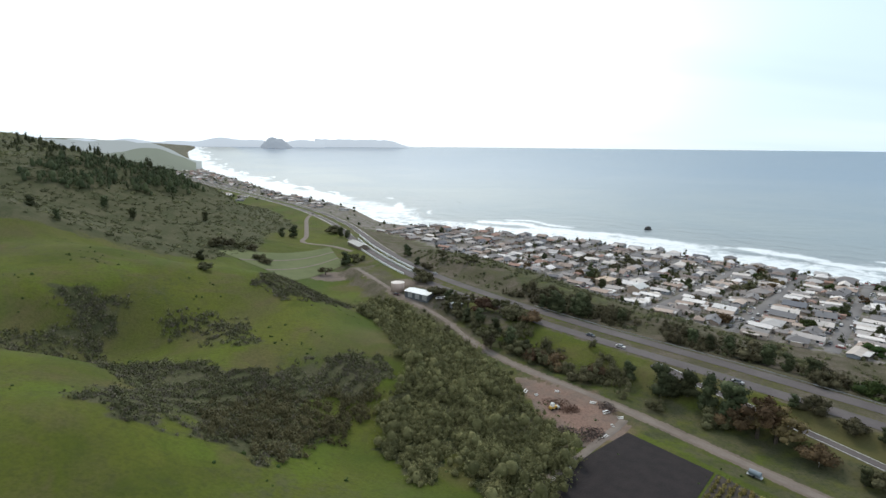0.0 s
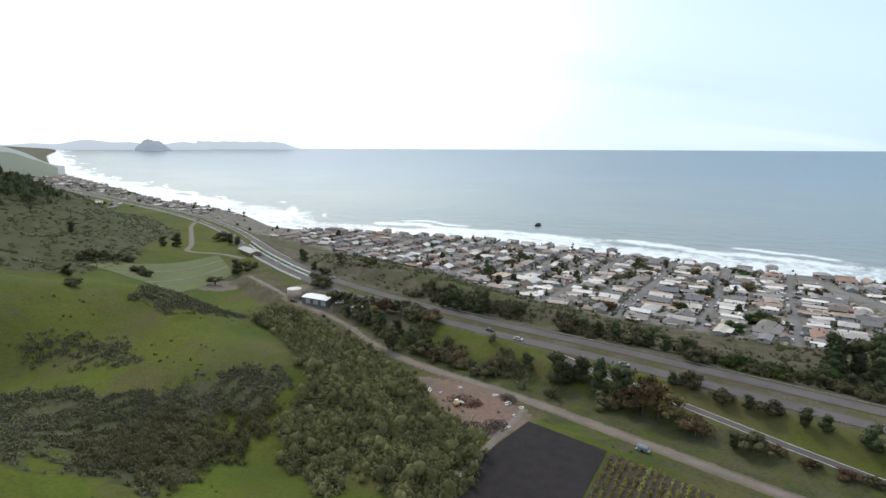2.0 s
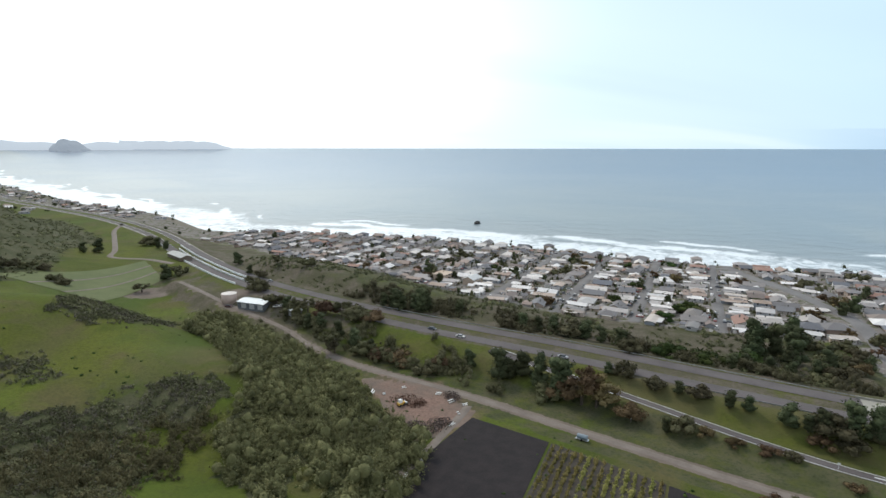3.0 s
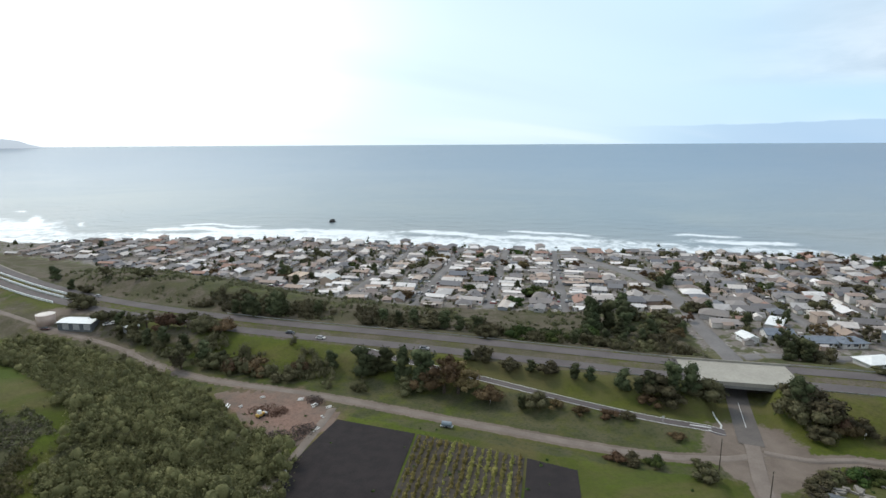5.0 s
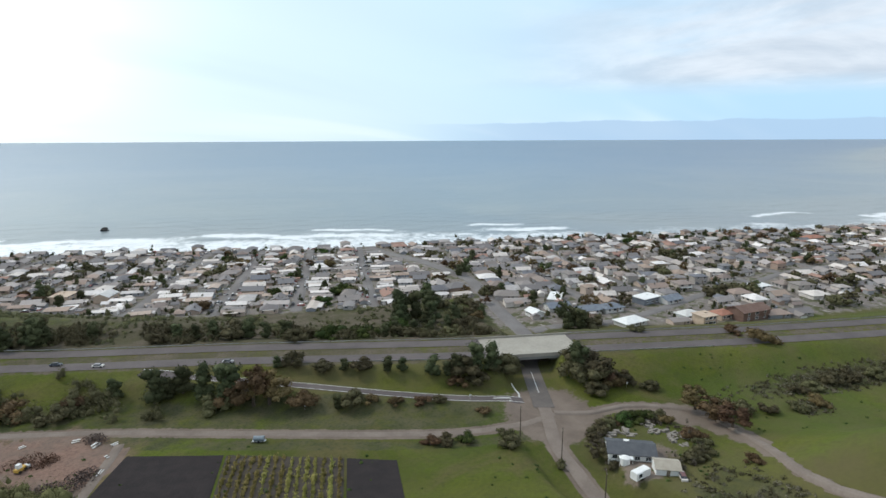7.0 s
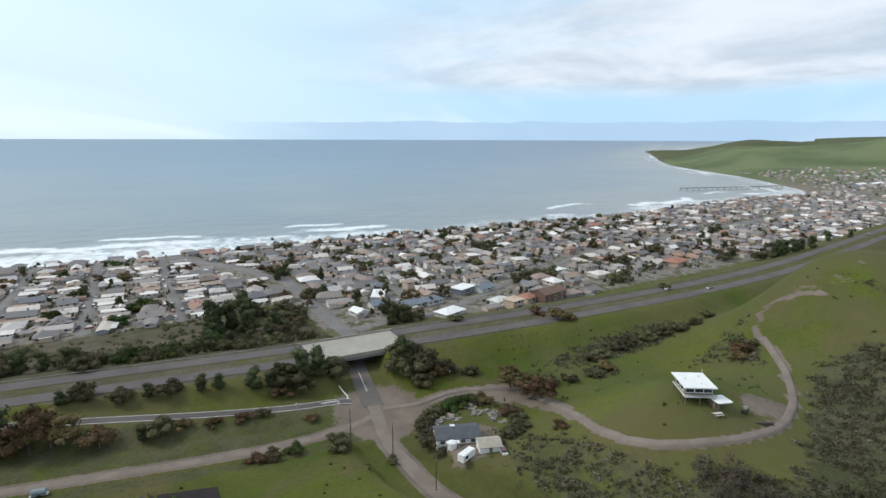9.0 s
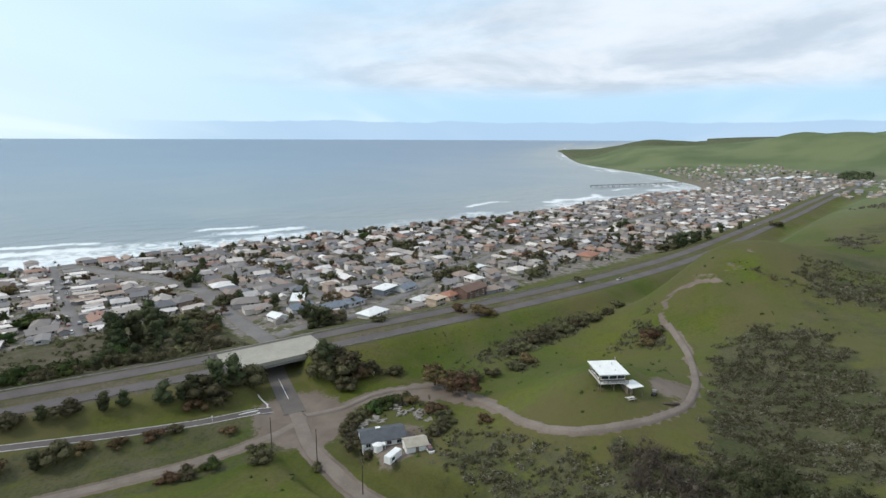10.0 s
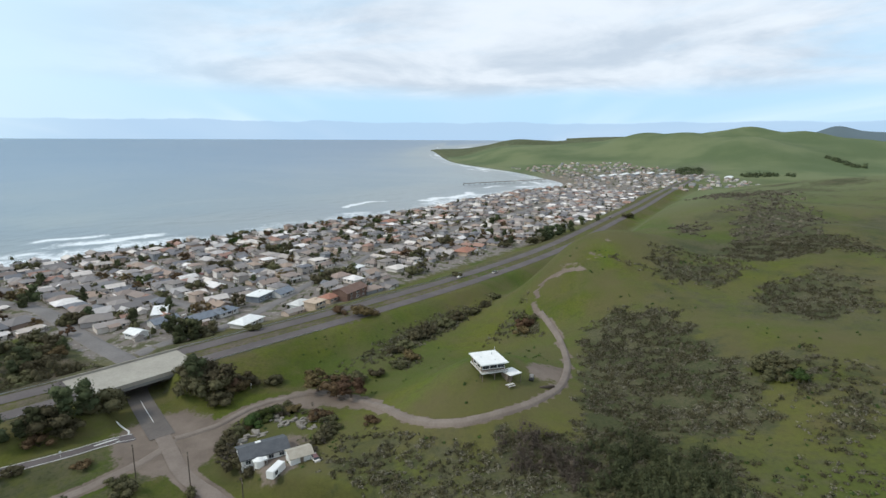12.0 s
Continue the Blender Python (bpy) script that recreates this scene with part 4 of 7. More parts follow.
road_thing("town_road", part_of_line(TOWN_ROAD, 6, 1e9, 6), 3.0, -3.0, STREET, "pale street beside the highway bank", 0.22, None, 4)


# ---------------------------------------------------------------- the bridge
def make_bridge():
    mid = part_of_line(HW, BRIDGE_A, BRIDGE_B, 5)
    cx, cy = mid.mean(0)
    dx, dy = mid[-1] - mid[0]
    turn = math.degrees(math.atan2(dy, dx))
    L = math.hypot(dx, dy)
    ob = thing("highway_bridge", cx, cy, HWY_Z, turn, "pale concrete highway bridge over the creek road", "bridge")
    part("deck", Shape().box(0, 0, -1.5, L, 23.0, 1.7).mesh("deck", CONCRETE), ob, "bare pale concrete deck")
    for sgn in (1, -1):
        part("parapet", Shape().box(0, sgn * 11.3, 0.2, L + 3, 0.35, 0.85).mesh("parapet", CONCRETE), ob)
        part("fascia", Shape().box(0, sgn * 11.56, -1.55, L, 0.12, 1.1).mesh("fascia", DARK_CONCRETE), ob)
        part("abutment", Shape().box(sgn * (L / 2 - 1.0), 0, -8.5, 1.4, 22.6, 7.0).mesh("abutment", DARK_CONCRETE), ob, "grey concrete abutment wall")
    for sgn in (1, -1):
        part("pier", Shape().box(sgn * 9.5, 0, -8.5, 0.9, 20.0, 7.0).mesh("pier", DARK_CONCRETE), ob)
    # guard rails along both edges
    rail = thing("guard_rail", 0, 0, 0, 0, "galvanised steel guard rail along the highway edge", "guard rail", "guard rails")
    post = Shape().box(0, 0, 0, 0.16, 0.16, 0.8).mesh("post", TIMBER)
    for o, a, b in ((12.0, BRIDGE_B, BRIDGE_B + 190), (-12.0, BRIDGE_B, BRIDGE_B + 60), (12.0, BRIDGE_A - 230, BRIDGE_A), (-12.0, BRIDGE_A - 60, BRIDGE_A)):
        p = part_of_line(HW, a, b, 4)
        _, nr = line_frame(p)
        p = p + nr * o
        v = np.concatenate([np.column_stack([p, np.full(len(p), HWY_Z + h)]) for h in (0.45, 0.62, 0.80)])
        part("beam", big_mesh("beam", v, grid_faces(3, len(p)), GALV), rail)
        for i in range(len(p)):
            part("post", post, rail, "", pose(p[i, 0], p[i, 1], HWY_Z))


make_bridge()

# ---------------------------------------------------------------- plants
def leaf_cards(rng, centres, radii, count, size, flat=0.75):
    """Small bent leaf sprays over the skins of lumps: arrays of corners and quads."""
    w = np.array([r[0] * r[2] for r in radii])
    pick = rng.choice(len(centres), count, p=w / w.sum())
    d = rng.normal(size=(count, 3))
    d[:, 2] = np.abs(d[:, 2]) * 1.1 - 0.35
    d /= np.linalg.norm(d, axis=1)[:, None]
    depth = rng.uniform(0.68, 1.2, count)[:, None]
    c = np.array(centres)[pick] + d * np.array(radii)[pick] * depth
    nrm = d + rng.normal(scale=0.55, size=(count, 3))
    nrm /= np.linalg.norm(nrm, axis=1)[:, None]
    a = np.cross(nrm, rng.normal(size=(count, 3)))
    a /= np.linalg.norm(a, axis=1)[:, None] + 1e-9
    b = np.cross(nrm, a)
    s = (size * rng.uniform(0.55, 1.35, count))[:, None]
    bend = nrm * s * 0.3
    v = np.stack([c - a * s - bend, c + b * s * flat, c + a * s - bend, c - b * s * flat], 1).reshape(-1, 3)
    q = np.arange(count * 4).reshape(count, 4)
    return v, q


def hull_cloud(rng, centres, radii, shrink=0.9, seg=9, rings=6, low=-0.75):
    """Uneven solid lumps inside a crown."""
    el = np.linspace(low, 1.5, rings)
    az = np.arange(seg) * 2 * math.pi / seg
    unit = np.stack([np.cos(el)[:, None] * np.cos(az), np.cos(el)[:, None] * np.sin(az), np.sin(el)[:, None] + 0 * az], 2).reshape(-1, 3)
    n = len(centres)
    jit = rng.uniform(0.76, 1.14, (n, len(unit), 1)) * shrink
    v = np.asarray(centres, float)[:, None, :] + unit[None] * jit * np.asarray(radii, float)[:, None, :]
    i = np.arange((rings - 1) * seg)
    nxt = (i // seg) * seg + (i % seg + 1) % seg
    q = np.stack([i, nxt, nxt + seg, i + seg], 1)
    return v.reshape(-1, 3), (q[None] + (np.arange(n) * len(unit))[:, None, None]).reshape(-1, 4)


def make_crown(name, seed, kind, mat, light=False):
    """A crown for a tree 10 m tall."""
    rng = np.random.default_rng(seed)
    cs, rs = [], []
    if kind == "cypress":
        for i in range(18):
            h = rng.uniform(1.0, 8.4)
            spread = 3.2 * (1 - ((h - 2.8) / 7.6) ** 2 if h > 2.8 else 0.95)
            a = rng.uniform(0, 6.28)
            k = rng.uniform(0.05, 0.7)
            cs.append((math.cos(a) * spread * k, math.sin(a) * spread * k, h))
            r = rng.uniform(1.3, 2.0)
            rs.append((r, r, r * 0.9))
    elif kind == "pine":
        for i in range(13):
            h = 2.0 + 7.4 * (i / 12) ** 0.9
            spread = 2.5 * (1 - (h - 2) / 8.6) + 0.25
            a = i * 2.4
            cs.append((math.cos(a) * spread * 0.45, math.sin(a) * spread * 0.45, h))
            rs.append((spread * 0.75 + 0.25, spread * 0.75 + 0.25, 0.85))
    elif kind == "spread":
        for i in range(16):
            a, k = rng.uniform(0, 6.28), rng.uniform(0.1, 1.0) ** 0.6
            cs.append((math.cos(a) * 3.9 * k, math.sin(a) * 3.9 * k, rng.uniform(4.2, 8.6) - 1.6 * k))
            r = rng.uniform(1.1, 1.9)
            rs.append((r, r, r * 0.7))
    else:
        for i in range(11):
            a, k = rng.uniform(0, 6.28), rng.uniform(0.0, 1.0) ** 0.6
            cs.append((math.cos(a) * 5.2 * k, math.sin(a) * 5.2 * k, rng.uniform(1.6, 6.2) * (1.1 - 0.4 * k)))
            r = rng.uniform(1.9, 3.0)
            rs.append((r, r, r * 0.8))
    size = 0.26 if kind != "bush" else 0.37
    v, q = leaf_cards(rng, cs, rs, 260 if light else 950, size * (1.7 if light else 1.1))
    hv, hq = hull_cloud(rng, cs, rs, 0.8, 6, 4) if light else hull_cloud(rng, cs, rs, 0.76, 8, 5)
    return big_mesh(name, np.concatenate([hv, v]), np.concatenate([hq, q + len(hv)]), mat, None, True)


def make_trunk(name, seed, kind):
    rng = np.random.default_rng(seed)
    s = Shape()
    if kind in ("cypress", "pine"):
        s.tube((0, 0, -0.6), (0.1, 0, 4), 0.36, 0.24).tube((0.1, 0, 4), (0, 0.1, 8.6), 0.24, 0.06)
    else:
        s.tube((0, 0, -0.6), (0.1, 0.1, 2.4 if kind == "spread" else 0.9), 0.42, 0.34)
    for i in range(7):
        a = i * 0.9 + rng.uniform(-0.3, 0.3)
        b = {"cypress": 2.2 + i * 0.8, "pine": 2.2 + i * 0.9, "spread": 2.3, "bush": 0.8}[kind]
        r = {"cypress": 1.9, "pine": 1.4, "spread": 2.9, "bush": 2.8}[kind]
        s.tube((0, 0, b), (math.cos(a) * r, math.sin(a) * r, b + {"cypress": 0.9, "pine": 0.3, "spread": 3.3, "bush": 2.6}[kind]), 0.15, 0.04, 5)
    return s.mesh(name, BARK)


KINDS, LIGHT_CROWNS = {}, {}
for kind, mat, word in (("cypress", PINE, "dark green cypress"), ("pine", PINE, "dark conical pine"), ("spread", EUCALYPT, "olive green eucalyptus"), ("russet", RUSSET, "russet-brown leafed tree"),
                        ("bush", EUCALYPT, "rounded dark green bush"), ("green", SHRUB_GREEN, "green leafy bush"), ("brown", RUSSET, "brownish dry bush")):
    form = {"russet": "spread", "green": "bush", "brown": "bush"}.get(kind, kind)
    KINDS[kind] = [(make_crown("crown", 10 + i + len(kind) * 7, form, mat), make_trunk("trunk", i, form), word, form) for i in range(3)]
    LIGHT_CROWNS[kind] = [make_crown("crown", 40 + i + len(kind) * 7, form, mat, True) for i in range(3)]


def plant(x, y, tall, kind, rng, where="on the grassy bank"):
    pick = int(rng.integers(3))
    crown, trunk, word, form = KINDS[kind][pick]
    if "town" in where or "ridge" in where:
        crown = LIGHT_CROWNS[kind][pick]
    z = float(height(np.array([x]), np.array([y]))[0])
    shrub = form == "bush"
    ob = thing("bush" if shrub else "tree", x, y, z - 0.15, rng.uniform(0, 360), f"{word} {where}", "bush" if shrub else "tree")
    k = tall / (8.0 if shrub else 10.0)
    wide = 0.8 if tall > 13 else 1.0
    ob.scale = (k * wide * rng.uniform(1.1, 1.45), k * wide * rng.uniform(1.1, 1.45), k * 1.08)
    part("trunk", trunk, ob)
    part("crown", crown, ob)
    return ob


rng = np.random.default_rng(11)
# beside the country lane and the slip road
for x, y, h, k in ((22, 262, 11, "spread"), (24, 258, 8, "spread"), (60, 222, 6, "bush"), (66, 225, 5, "brown"), (52, 236, 6, "brown"), (45, 243, 6, "brown"), (38, 252, 7, "bush"), (79, 219, 8, "cypress"),
                   (87, 205, 13, "cypress"), (91, 203, 8, "cypress"), (96, 201, 11, "cypress"), (100, 192, 14, "cypress"), (105, 186, 13, "cypress"), (99, 184, 7, "bush"), (109, 175, 16, "russet"), (113, 171, 13, "russet"), (105, 181, 8, "brown"),
                   (120, 160, 6, "brown"), (126, 148, 6, "cypress"), (131, 145, 5.5, "bush"), (133, 183, 6, "bush"), (128, 186, 5, "cypress"), (138, 170, 5, "bush"), (143, 163, 5, "cypress"), (147, 158, 5.5, "bush")):
    plant(x, y, h, k, rng, "beside the country lane" if x < 150 else "beside the underpass junction")
for x, y, h, k in ((153, 148, 6.5, "cypress"), (157, 144, 6, "cypress"), (163, 133, 8, "cypress"), (166, 128, 6, "cypress"), (172, 124, 7, "bush"), (176, 121, 11, "cypress"), (181, 116, 11, "cypress"), (169, 126, 8, "cypress"),
                   (185, 112, 8, "bush"), (171, 117, 5, "bush"), (165, 122, 4, "brown"), (204, 90, 11, "cypress"), (201, 84, 7, "bush"), (208, 84, 9, "bush"), (206, 80, 6, "brown"), (210, 72, 5, "bush"),
                   (196, 78, 5, "bush"), (204, 74, 5, "brown"), (212, 62, 4, "bush"), (207, 88, 8, "cypress"), (140, 132, 3, "brown"), (135, 140, 3, "brown"), (146, 124, 3, "brown"), (151, 120, 3, "bush")):
    plant(x, y, h, k, rng, "beside the country lane" if x < 150 else "beside the underpass junction")
for x, y, h, k in ((156, 104, 2.5, "brown"), (205, 44, 9.5, "russet"), (200, 37, 10, "russet"), (196, 30, 9, "russet"), (208, 37, 7, "spread"), (209, 92, 7, "bush"), (203, 83, 8, "bush"), (199, 91, 6, "bush")):
    plant(x, y, h, k, rng, "beside the country lane" if x < 150 else "beside the underpass junction")
# along the seaward side of the highway
for x, y, h, k in ((58, 308, 8, "cypress"), (66, 300, 11, "cypress"), (74, 296, 10, "cypress"), (79, 291, 12, "pine"), (95, 280, 9, "cypress"), (114, 257, 7, "bush"), (120, 252, 8, "cypress"), (126, 247, 8, "cypress"),
                   (133, 242, 9, "cypress"), (139, 237, 9, "bush"), (144, 230, 10, "cypress"), (150, 226, 8, "cypress"), (156, 219, 9, "cypress"), (160, 214, 8, "bush"), (152, 206, 6, "bush"), (166, 197, 7, "green"),
                   (171, 190, 6, "bush"), (178, 186, 7, "green"), (183, 178, 7, "cypress"), (189, 172, 7, "bush"), (193, 180, 8, "cypress"), (199, 174, 9, "cypress"), (205, 168, 8, "cypress"), (201, 185, 7, "green")):
    plant(x, y, h, k, rng, "beside the highway" if x > -30 else "on the green hillside")
for x, y, h, k in ((212, 176, 11, "pine"), (208, 190, 16, "pine"), (214, 196, 18, "cypress"), (220, 190, 16, "cypress"), (222, 180, 12, "cypress"), (217, 166, 8, "cypress"), (224, 160, 8, "bush"), (228, 170, 10, "cypress"),
                   (212, 158, 6, "bush"), (196, 162, 5, "bush"), (255, 117, 9, "cypress"), (260, 113, 10, "cypress"), (266, 110, 8, "bush"), (262, 120, 7, "cypress"), (40, 252, 7, "cypress"), (34, 262, 9, "cypress"),
                   (28, 275, 9, "cypress"), (20, 290, 8, "cypress"), (10, 305, 7, "bush"), (4, 322, 8, "cypress"), (-2, 335, 7, "bush"), (14, 296, 8, "cypress"), (45, 244, 6, "bush"), (-20, 420, 7, "cypress"), (32, 296, 9, "spread"), (24, 303, 8, "brown"), (15, 310, 9, "spread"), (8, 316, 7, "bush"), (39, 288, 8, "bush"), (45, 280, 7, "brown"), (-12, 366, 8, "bush"), (-18, 374, 9, "spread"), (0, 424, 9, "spread"), (-30, 458, 10, "cypress"), (20, 403, 7, "bush"), (76, 293, 13, "cypress"), (65, 306, 11, "cypress"), (258, 84, 4, "bush"), (279, 33, 6, "brown")):
    plant(x, y, h, k, rng, "beside the highway" if x > -30 else "on the green hillside")
for x, y, h, k in ((-12, 405, 6, "bush"), (-88, 403, 8, "spread"), (-78, 432, 11, "cypress"), (-70, 440, 7, "bush"), (-104, 553, 10, "cypress"), (-96, 545, 8, "cypress"), (-115, 575, 9, "bush"), (-150, 545, 12, "cypress"),
                   (-160, 540, 9, "cypress"), (-140, 412, 6, "bush"), (-133, 405, 5, "bush"), (-167, 372, 7, "cypress"), (-178, 424, 8, "bush"), (-172, 430, 7, "bush"), (-162, 437, 7, "bush"), (-155, 440, 5, "bush"),
                   (-218, 500, 9, "cypress"), (-254, 448, 9, "cypress"), (-284, 460, 9, "cypress"), (-241, 341, 7, "cypress"), (-265, 352, 7, "cypress"), (-128, 290, 5, "bush")):
    plant(x, y, h, k, rng, "beside the highway" if x > -30 else "on the green hillside")
# beyond the junction and on the far bank
for x, y, h, k in ((283, 46, 4, "brown"), (318, -40, 5, "bush"), (360, -20, 4, "bush"), (500, -108, 12, "cypress"), (508, -114, 13, "cypress"), (517, -120, 12, "cypress"), (524, -128, 11, "cypress"), (535, -136, 10, "cypress"),
                   (545, -146, 11, "cypress"), (492, -100, 9, "bush"), (612, -195, 8, "cypress"), (640, -240, 7, "bush"), (148, 90, 3, "bush"), (142, 84, 4, "bush"), (136, 98, 3.5, "green"), (132, 102, 4, "bush"),
                   (128, 106, 3, "brown"), (143, 67, 2.5, "bush"), (262, 6, 5, "bush"), (270, 0, 5, "bush"), (278, -8, 5, "bush"), (287, -16, 5, "bush"), (295, -24, 5, "bush"), (250, 12, 4, "bush")):
    plant(x, y, h, k, rng, "on the grassy hillside")
for x, y, h, k in ((243, 15, 4, "bush"), (236, 8, 4, "brown"), (226, 14, 4, "bush"), (303, -32, 4, "bush"), (252, -45, 5, "brown"), (258, -49, 4, "bush"), (246, -42, 4, "brown"), (212, 30, 5, "bush"),
                   (218, 22, 4, "bush"), (168, 20, 3, "brown"), (158, -104, 5, "bush"), (154, -101, 4.5, "bush"), (162, -102, 5, "bush"), (165, -105, 4, "bush"), (151, -105, 3.5, "green")):
    plant(x, y, h, k, rng, "on the grassy hillside")


# behind the bridge, on the low ground before the town
for x, y, h, k in ((237, 177, 7, "bush"), (243, 171, 6, "bush"), (249, 167, 7, "cypress"), (245, 182, 7, "cypress"), (256, 176, 6, "bush"), (262, 190, 6, "bush"), (231, 171, 6, "bush"), (240, 163, 5, "brown")):
    plant(x, y, h, k, rng, "on the low ground behind the bridge")


def patchy(x, y):
    return np.sin(x * 0.19 + 2 * np.sin(y * 0.07)) * np.sin(y * 0.17 + 2 * np.sin(x * 0.06)) * 0.5 + 0.5


def thicket(name, xs, ys, tall, wide, cards, size, mat, label, seed, lobes=1, core=0.72, seg=5, rings=3, rise_up=0.5, clump=0.0):
    """Many shrubs grown together, each of a few uneven lobes."""
    rg = np.random.default_rng(seed)
    k = np.clip(rg.lognormal(-0.05, 0.36, len(xs)), 0.45, 1.55)
    k = k * (1 - clump + 2 * clump * patchy(xs * 1.7, ys * 1.7))
    part_k = 1.0 if lobes == 1 else 0.64
    off = rg.normal(size=(len(xs), lobes, 3)) * (0.0 if lobes == 1 else 0.5)
    xs = (xs[:, None] + off[..., 0] * wide * k[:, None]).ravel()
    ys = (ys[:, None] + off[..., 1] * wide * k[:, None]).ravel()
    up = (np.abs(off[..., 2]) * 0.9 * tall * k[:, None]).ravel()
    k = np.repeat(k, lobes) * part_k * rg.uniform(0.7, 1.3, len(xs))
    n = len(xs)
    zs = height(xs, ys) + up
    d = rg.normal(size=(n, cards, 3))
    d[..., 2] = np.abs(d[..., 2]) * 1.2 - 0.25
    d /= np.linalg.norm(d, axis=2)[..., None]
    rad = np.stack([wide * k, wide * k * rg.uniform(0.7, 1.3, n), tall * k * rg.uniform(0.75, 1.3, n)], 1)
    c = np.stack([xs, ys, zs + tall * 0.12], 1)[:, None, :] + d * rad[:, None, :] * rg.uniform(0.5, 1.22, (n, cards, 1))
    nr = d * 0.8 + rg.normal(scale=0.45, size=d.shape) + np.array((0, 0, rise_up))
    nr /= np.linalg.norm(nr, axis=2)[..., None]
    a = np.cross(nr, rg.normal(size=d.shape))
    a /= np.linalg.norm(a, axis=2)[..., None] + 1e-9
    b = np.cross(nr, a)
    s = size * np.sqrt(k)[:, None, None] * rg.uniform(0.5, 1.4, (n, cards, 1))
    bend = nr * s * 0.3
    v = np.stack([c - a * s - bend, c + b * s * 0.6, c + a * s - bend, c - b * s * 0.6], 2).reshape(-1, 3)
    hv, hq = hull_cloud(rg, np.stack([xs, ys, zs + tall * 0.05], 1), rad, core, seg, rings, -0.4)
    mesh = big_mesh(name, np.concatenate([hv, v]), np.concatenate([hq, np.arange(n * cards * 4).reshape(-1, 4) + len(hv)]), mat, None, True)
    return tagged(new(name, mesh), label, "shrubs", kind="stuff")


def scatter(n, box, keep, seed):
    rg = np.random.default_rng(seed)
    x, y = rg.uniform(box[0], box[1], n), rg.uniform(box[2], box[3], n)
    m = keep(x, y, rg.uniform(0, 1, n))
    return x[m], y[m]


def off_roads(x, y):
    return (np.abs(near_line(FRONTAGE, x, y)[0]) > 6) & (np.abs(near_line(TRACK, x, y)[0]) > 4) & (near_line(HIGHWAY, x, y)[0] < -16) & (np.abs(near_line(CREEK_ROAD, x, y)[0]) > 8) & (np.abs(near_line(RAMP, x, y)[0]) > 6)


tx, ty = scatter(5600, (-60, 60, 110, 350), lambda x, y, r: inside(THICKET, x, y) & (np.abs(near_line(FRONTAGE, x, y)[0]) > 6), 1)
thicket("willow_thicket", tx[:1250], ty[:1250], 3.2, 2.9, 46, 0.30, WILLOW, "dense grey-green willow thicket along the creek", 2, 3, 0.5, 6, 4, 0.5, 0.5)


def scrubby(x, y, r):
    """Where a shrub may stand: thick inside the patches, thin at their borders."""
    return (scrub_amount(x, y) > 0.36 + 0.6 * r) & (patchy(x * 2.3 + 0.7 * y, y * 2.3 - 0.6 * x) > 0.14 + 0.30 * r) & (patchy(x * 0.8 + 9, y * 0.8) > 0.06 + 0.18 * r) & ~inside(THICKET, x, y) & off_roads(x, y)


sx, sy = scatter(60000, (-200, -10, 120, 330), scrubby, 3)
cut = min(len(sx), 7600)
thicket("gully_scrub", sx[:cut // 2], sy[:cut // 2], 0.85, 0.8, 18, 0.23, SCRUB, "grey-green scrub filling the gully between the knolls", 4, 1, 0.4)
thicket("gully_bushes", sx[cut // 2:cut], sy[cut // 2:cut], 1.25, 0.95, 20, 0.27, GULLY, "olive green bushes filling the gully between the knolls", 24, 1, 0.42)
bx, by = scatter(9000, (-110, -20, 135, 222), lambda x, y, r: (soft_inside(np.array([(-60, 190), (-28, 198), (-24, 184), (-36, 160), (-46, 142), (-66, 146), (-78, 166)], float), x, y) > 0.3 + 0.5 * r), 25)
thicket("gully_willows", bx[:260], by[:260], 2.2, 1.8, 60, 0.24, WILLOW, "taller grey-green willows in the bottom of the gully", 26, 3, 0.45, 5, 3)
sx, sy = scatter(150000, (80, 330, -330, 40), scrubby, 5)
cut = min(len(sx), 12000)
thicket("hillside_scrub", sx[:cut // 2], sy[:cut // 2], 0.62, 0.75, 18, 0.22, SCRUB, "grey sagebrush scrub on the hillside", 6, 1, 0.4)
thicket("hillside_bushes", sx[cut // 2:cut], sy[cut // 2:cut], 0.85, 0.8, 22, 0.22, GULLY, "olive green low bushes among the sagebrush", 27, 1, 0.4)
sx, sy = scatter(16000, (-620, -120, 330, 820), lambda x, y, r: (scrub_amount(x, y) > 0.5 + 0.55 * r) & off_roads(x, y), 7)
thicket("ridge_scrub", sx[:2300], sy[:2300], 1.2, 2.6, 18, 0.5, GULLY, "olive scrub covering the ridge", 8, 1, 0.6)
RIDGE_WOOD = np.array([(-352, 450), (-318, 474), (-276, 556), (-255, 596), (-300, 640), (-360, 600), (-372, 520)], float)
wx, wy = scatter(6000, (-400, -230, 430, 660), lambda x, y, r: (soft_inside(RIDGE_WOOD, x, y) > 0.2 + 0.6 * r) & (patchy(x * 0.5, y * 0.5) > 0.15 + 0.35 * r), 41)
thicket("ridge_wood", wx[:330], wy[:330], 5.4, 3.2, 24, 0.6, PINE, "dark wood grown together on the ridge", 42, 2, 0.7, 6, 4)
sx, sy = scatter(9000, (330, 800, -520, -120), lambda x, y, r: (scrub_amount(x, y) > 0.45 + 0.4 * r) & off_roads(x, y), 9)
thicket("far_slope_scrub", sx[:2200], sy[:2200], 1.3, 2.2, 16, 0.6, SCRUB, "brownish scrub on the far slope", 10, 1, 0.6)
# tufts and low bushes strewn over the meadow
sx, sy = scatter(9000, (-260, 330, -250, 340), lambda x, y, r: (patchy(x * 0.4, y * 0.4) > 0.62) & off_roads(x, y) & (height(x, y) > 14.0) & (r < 0.5), 12)
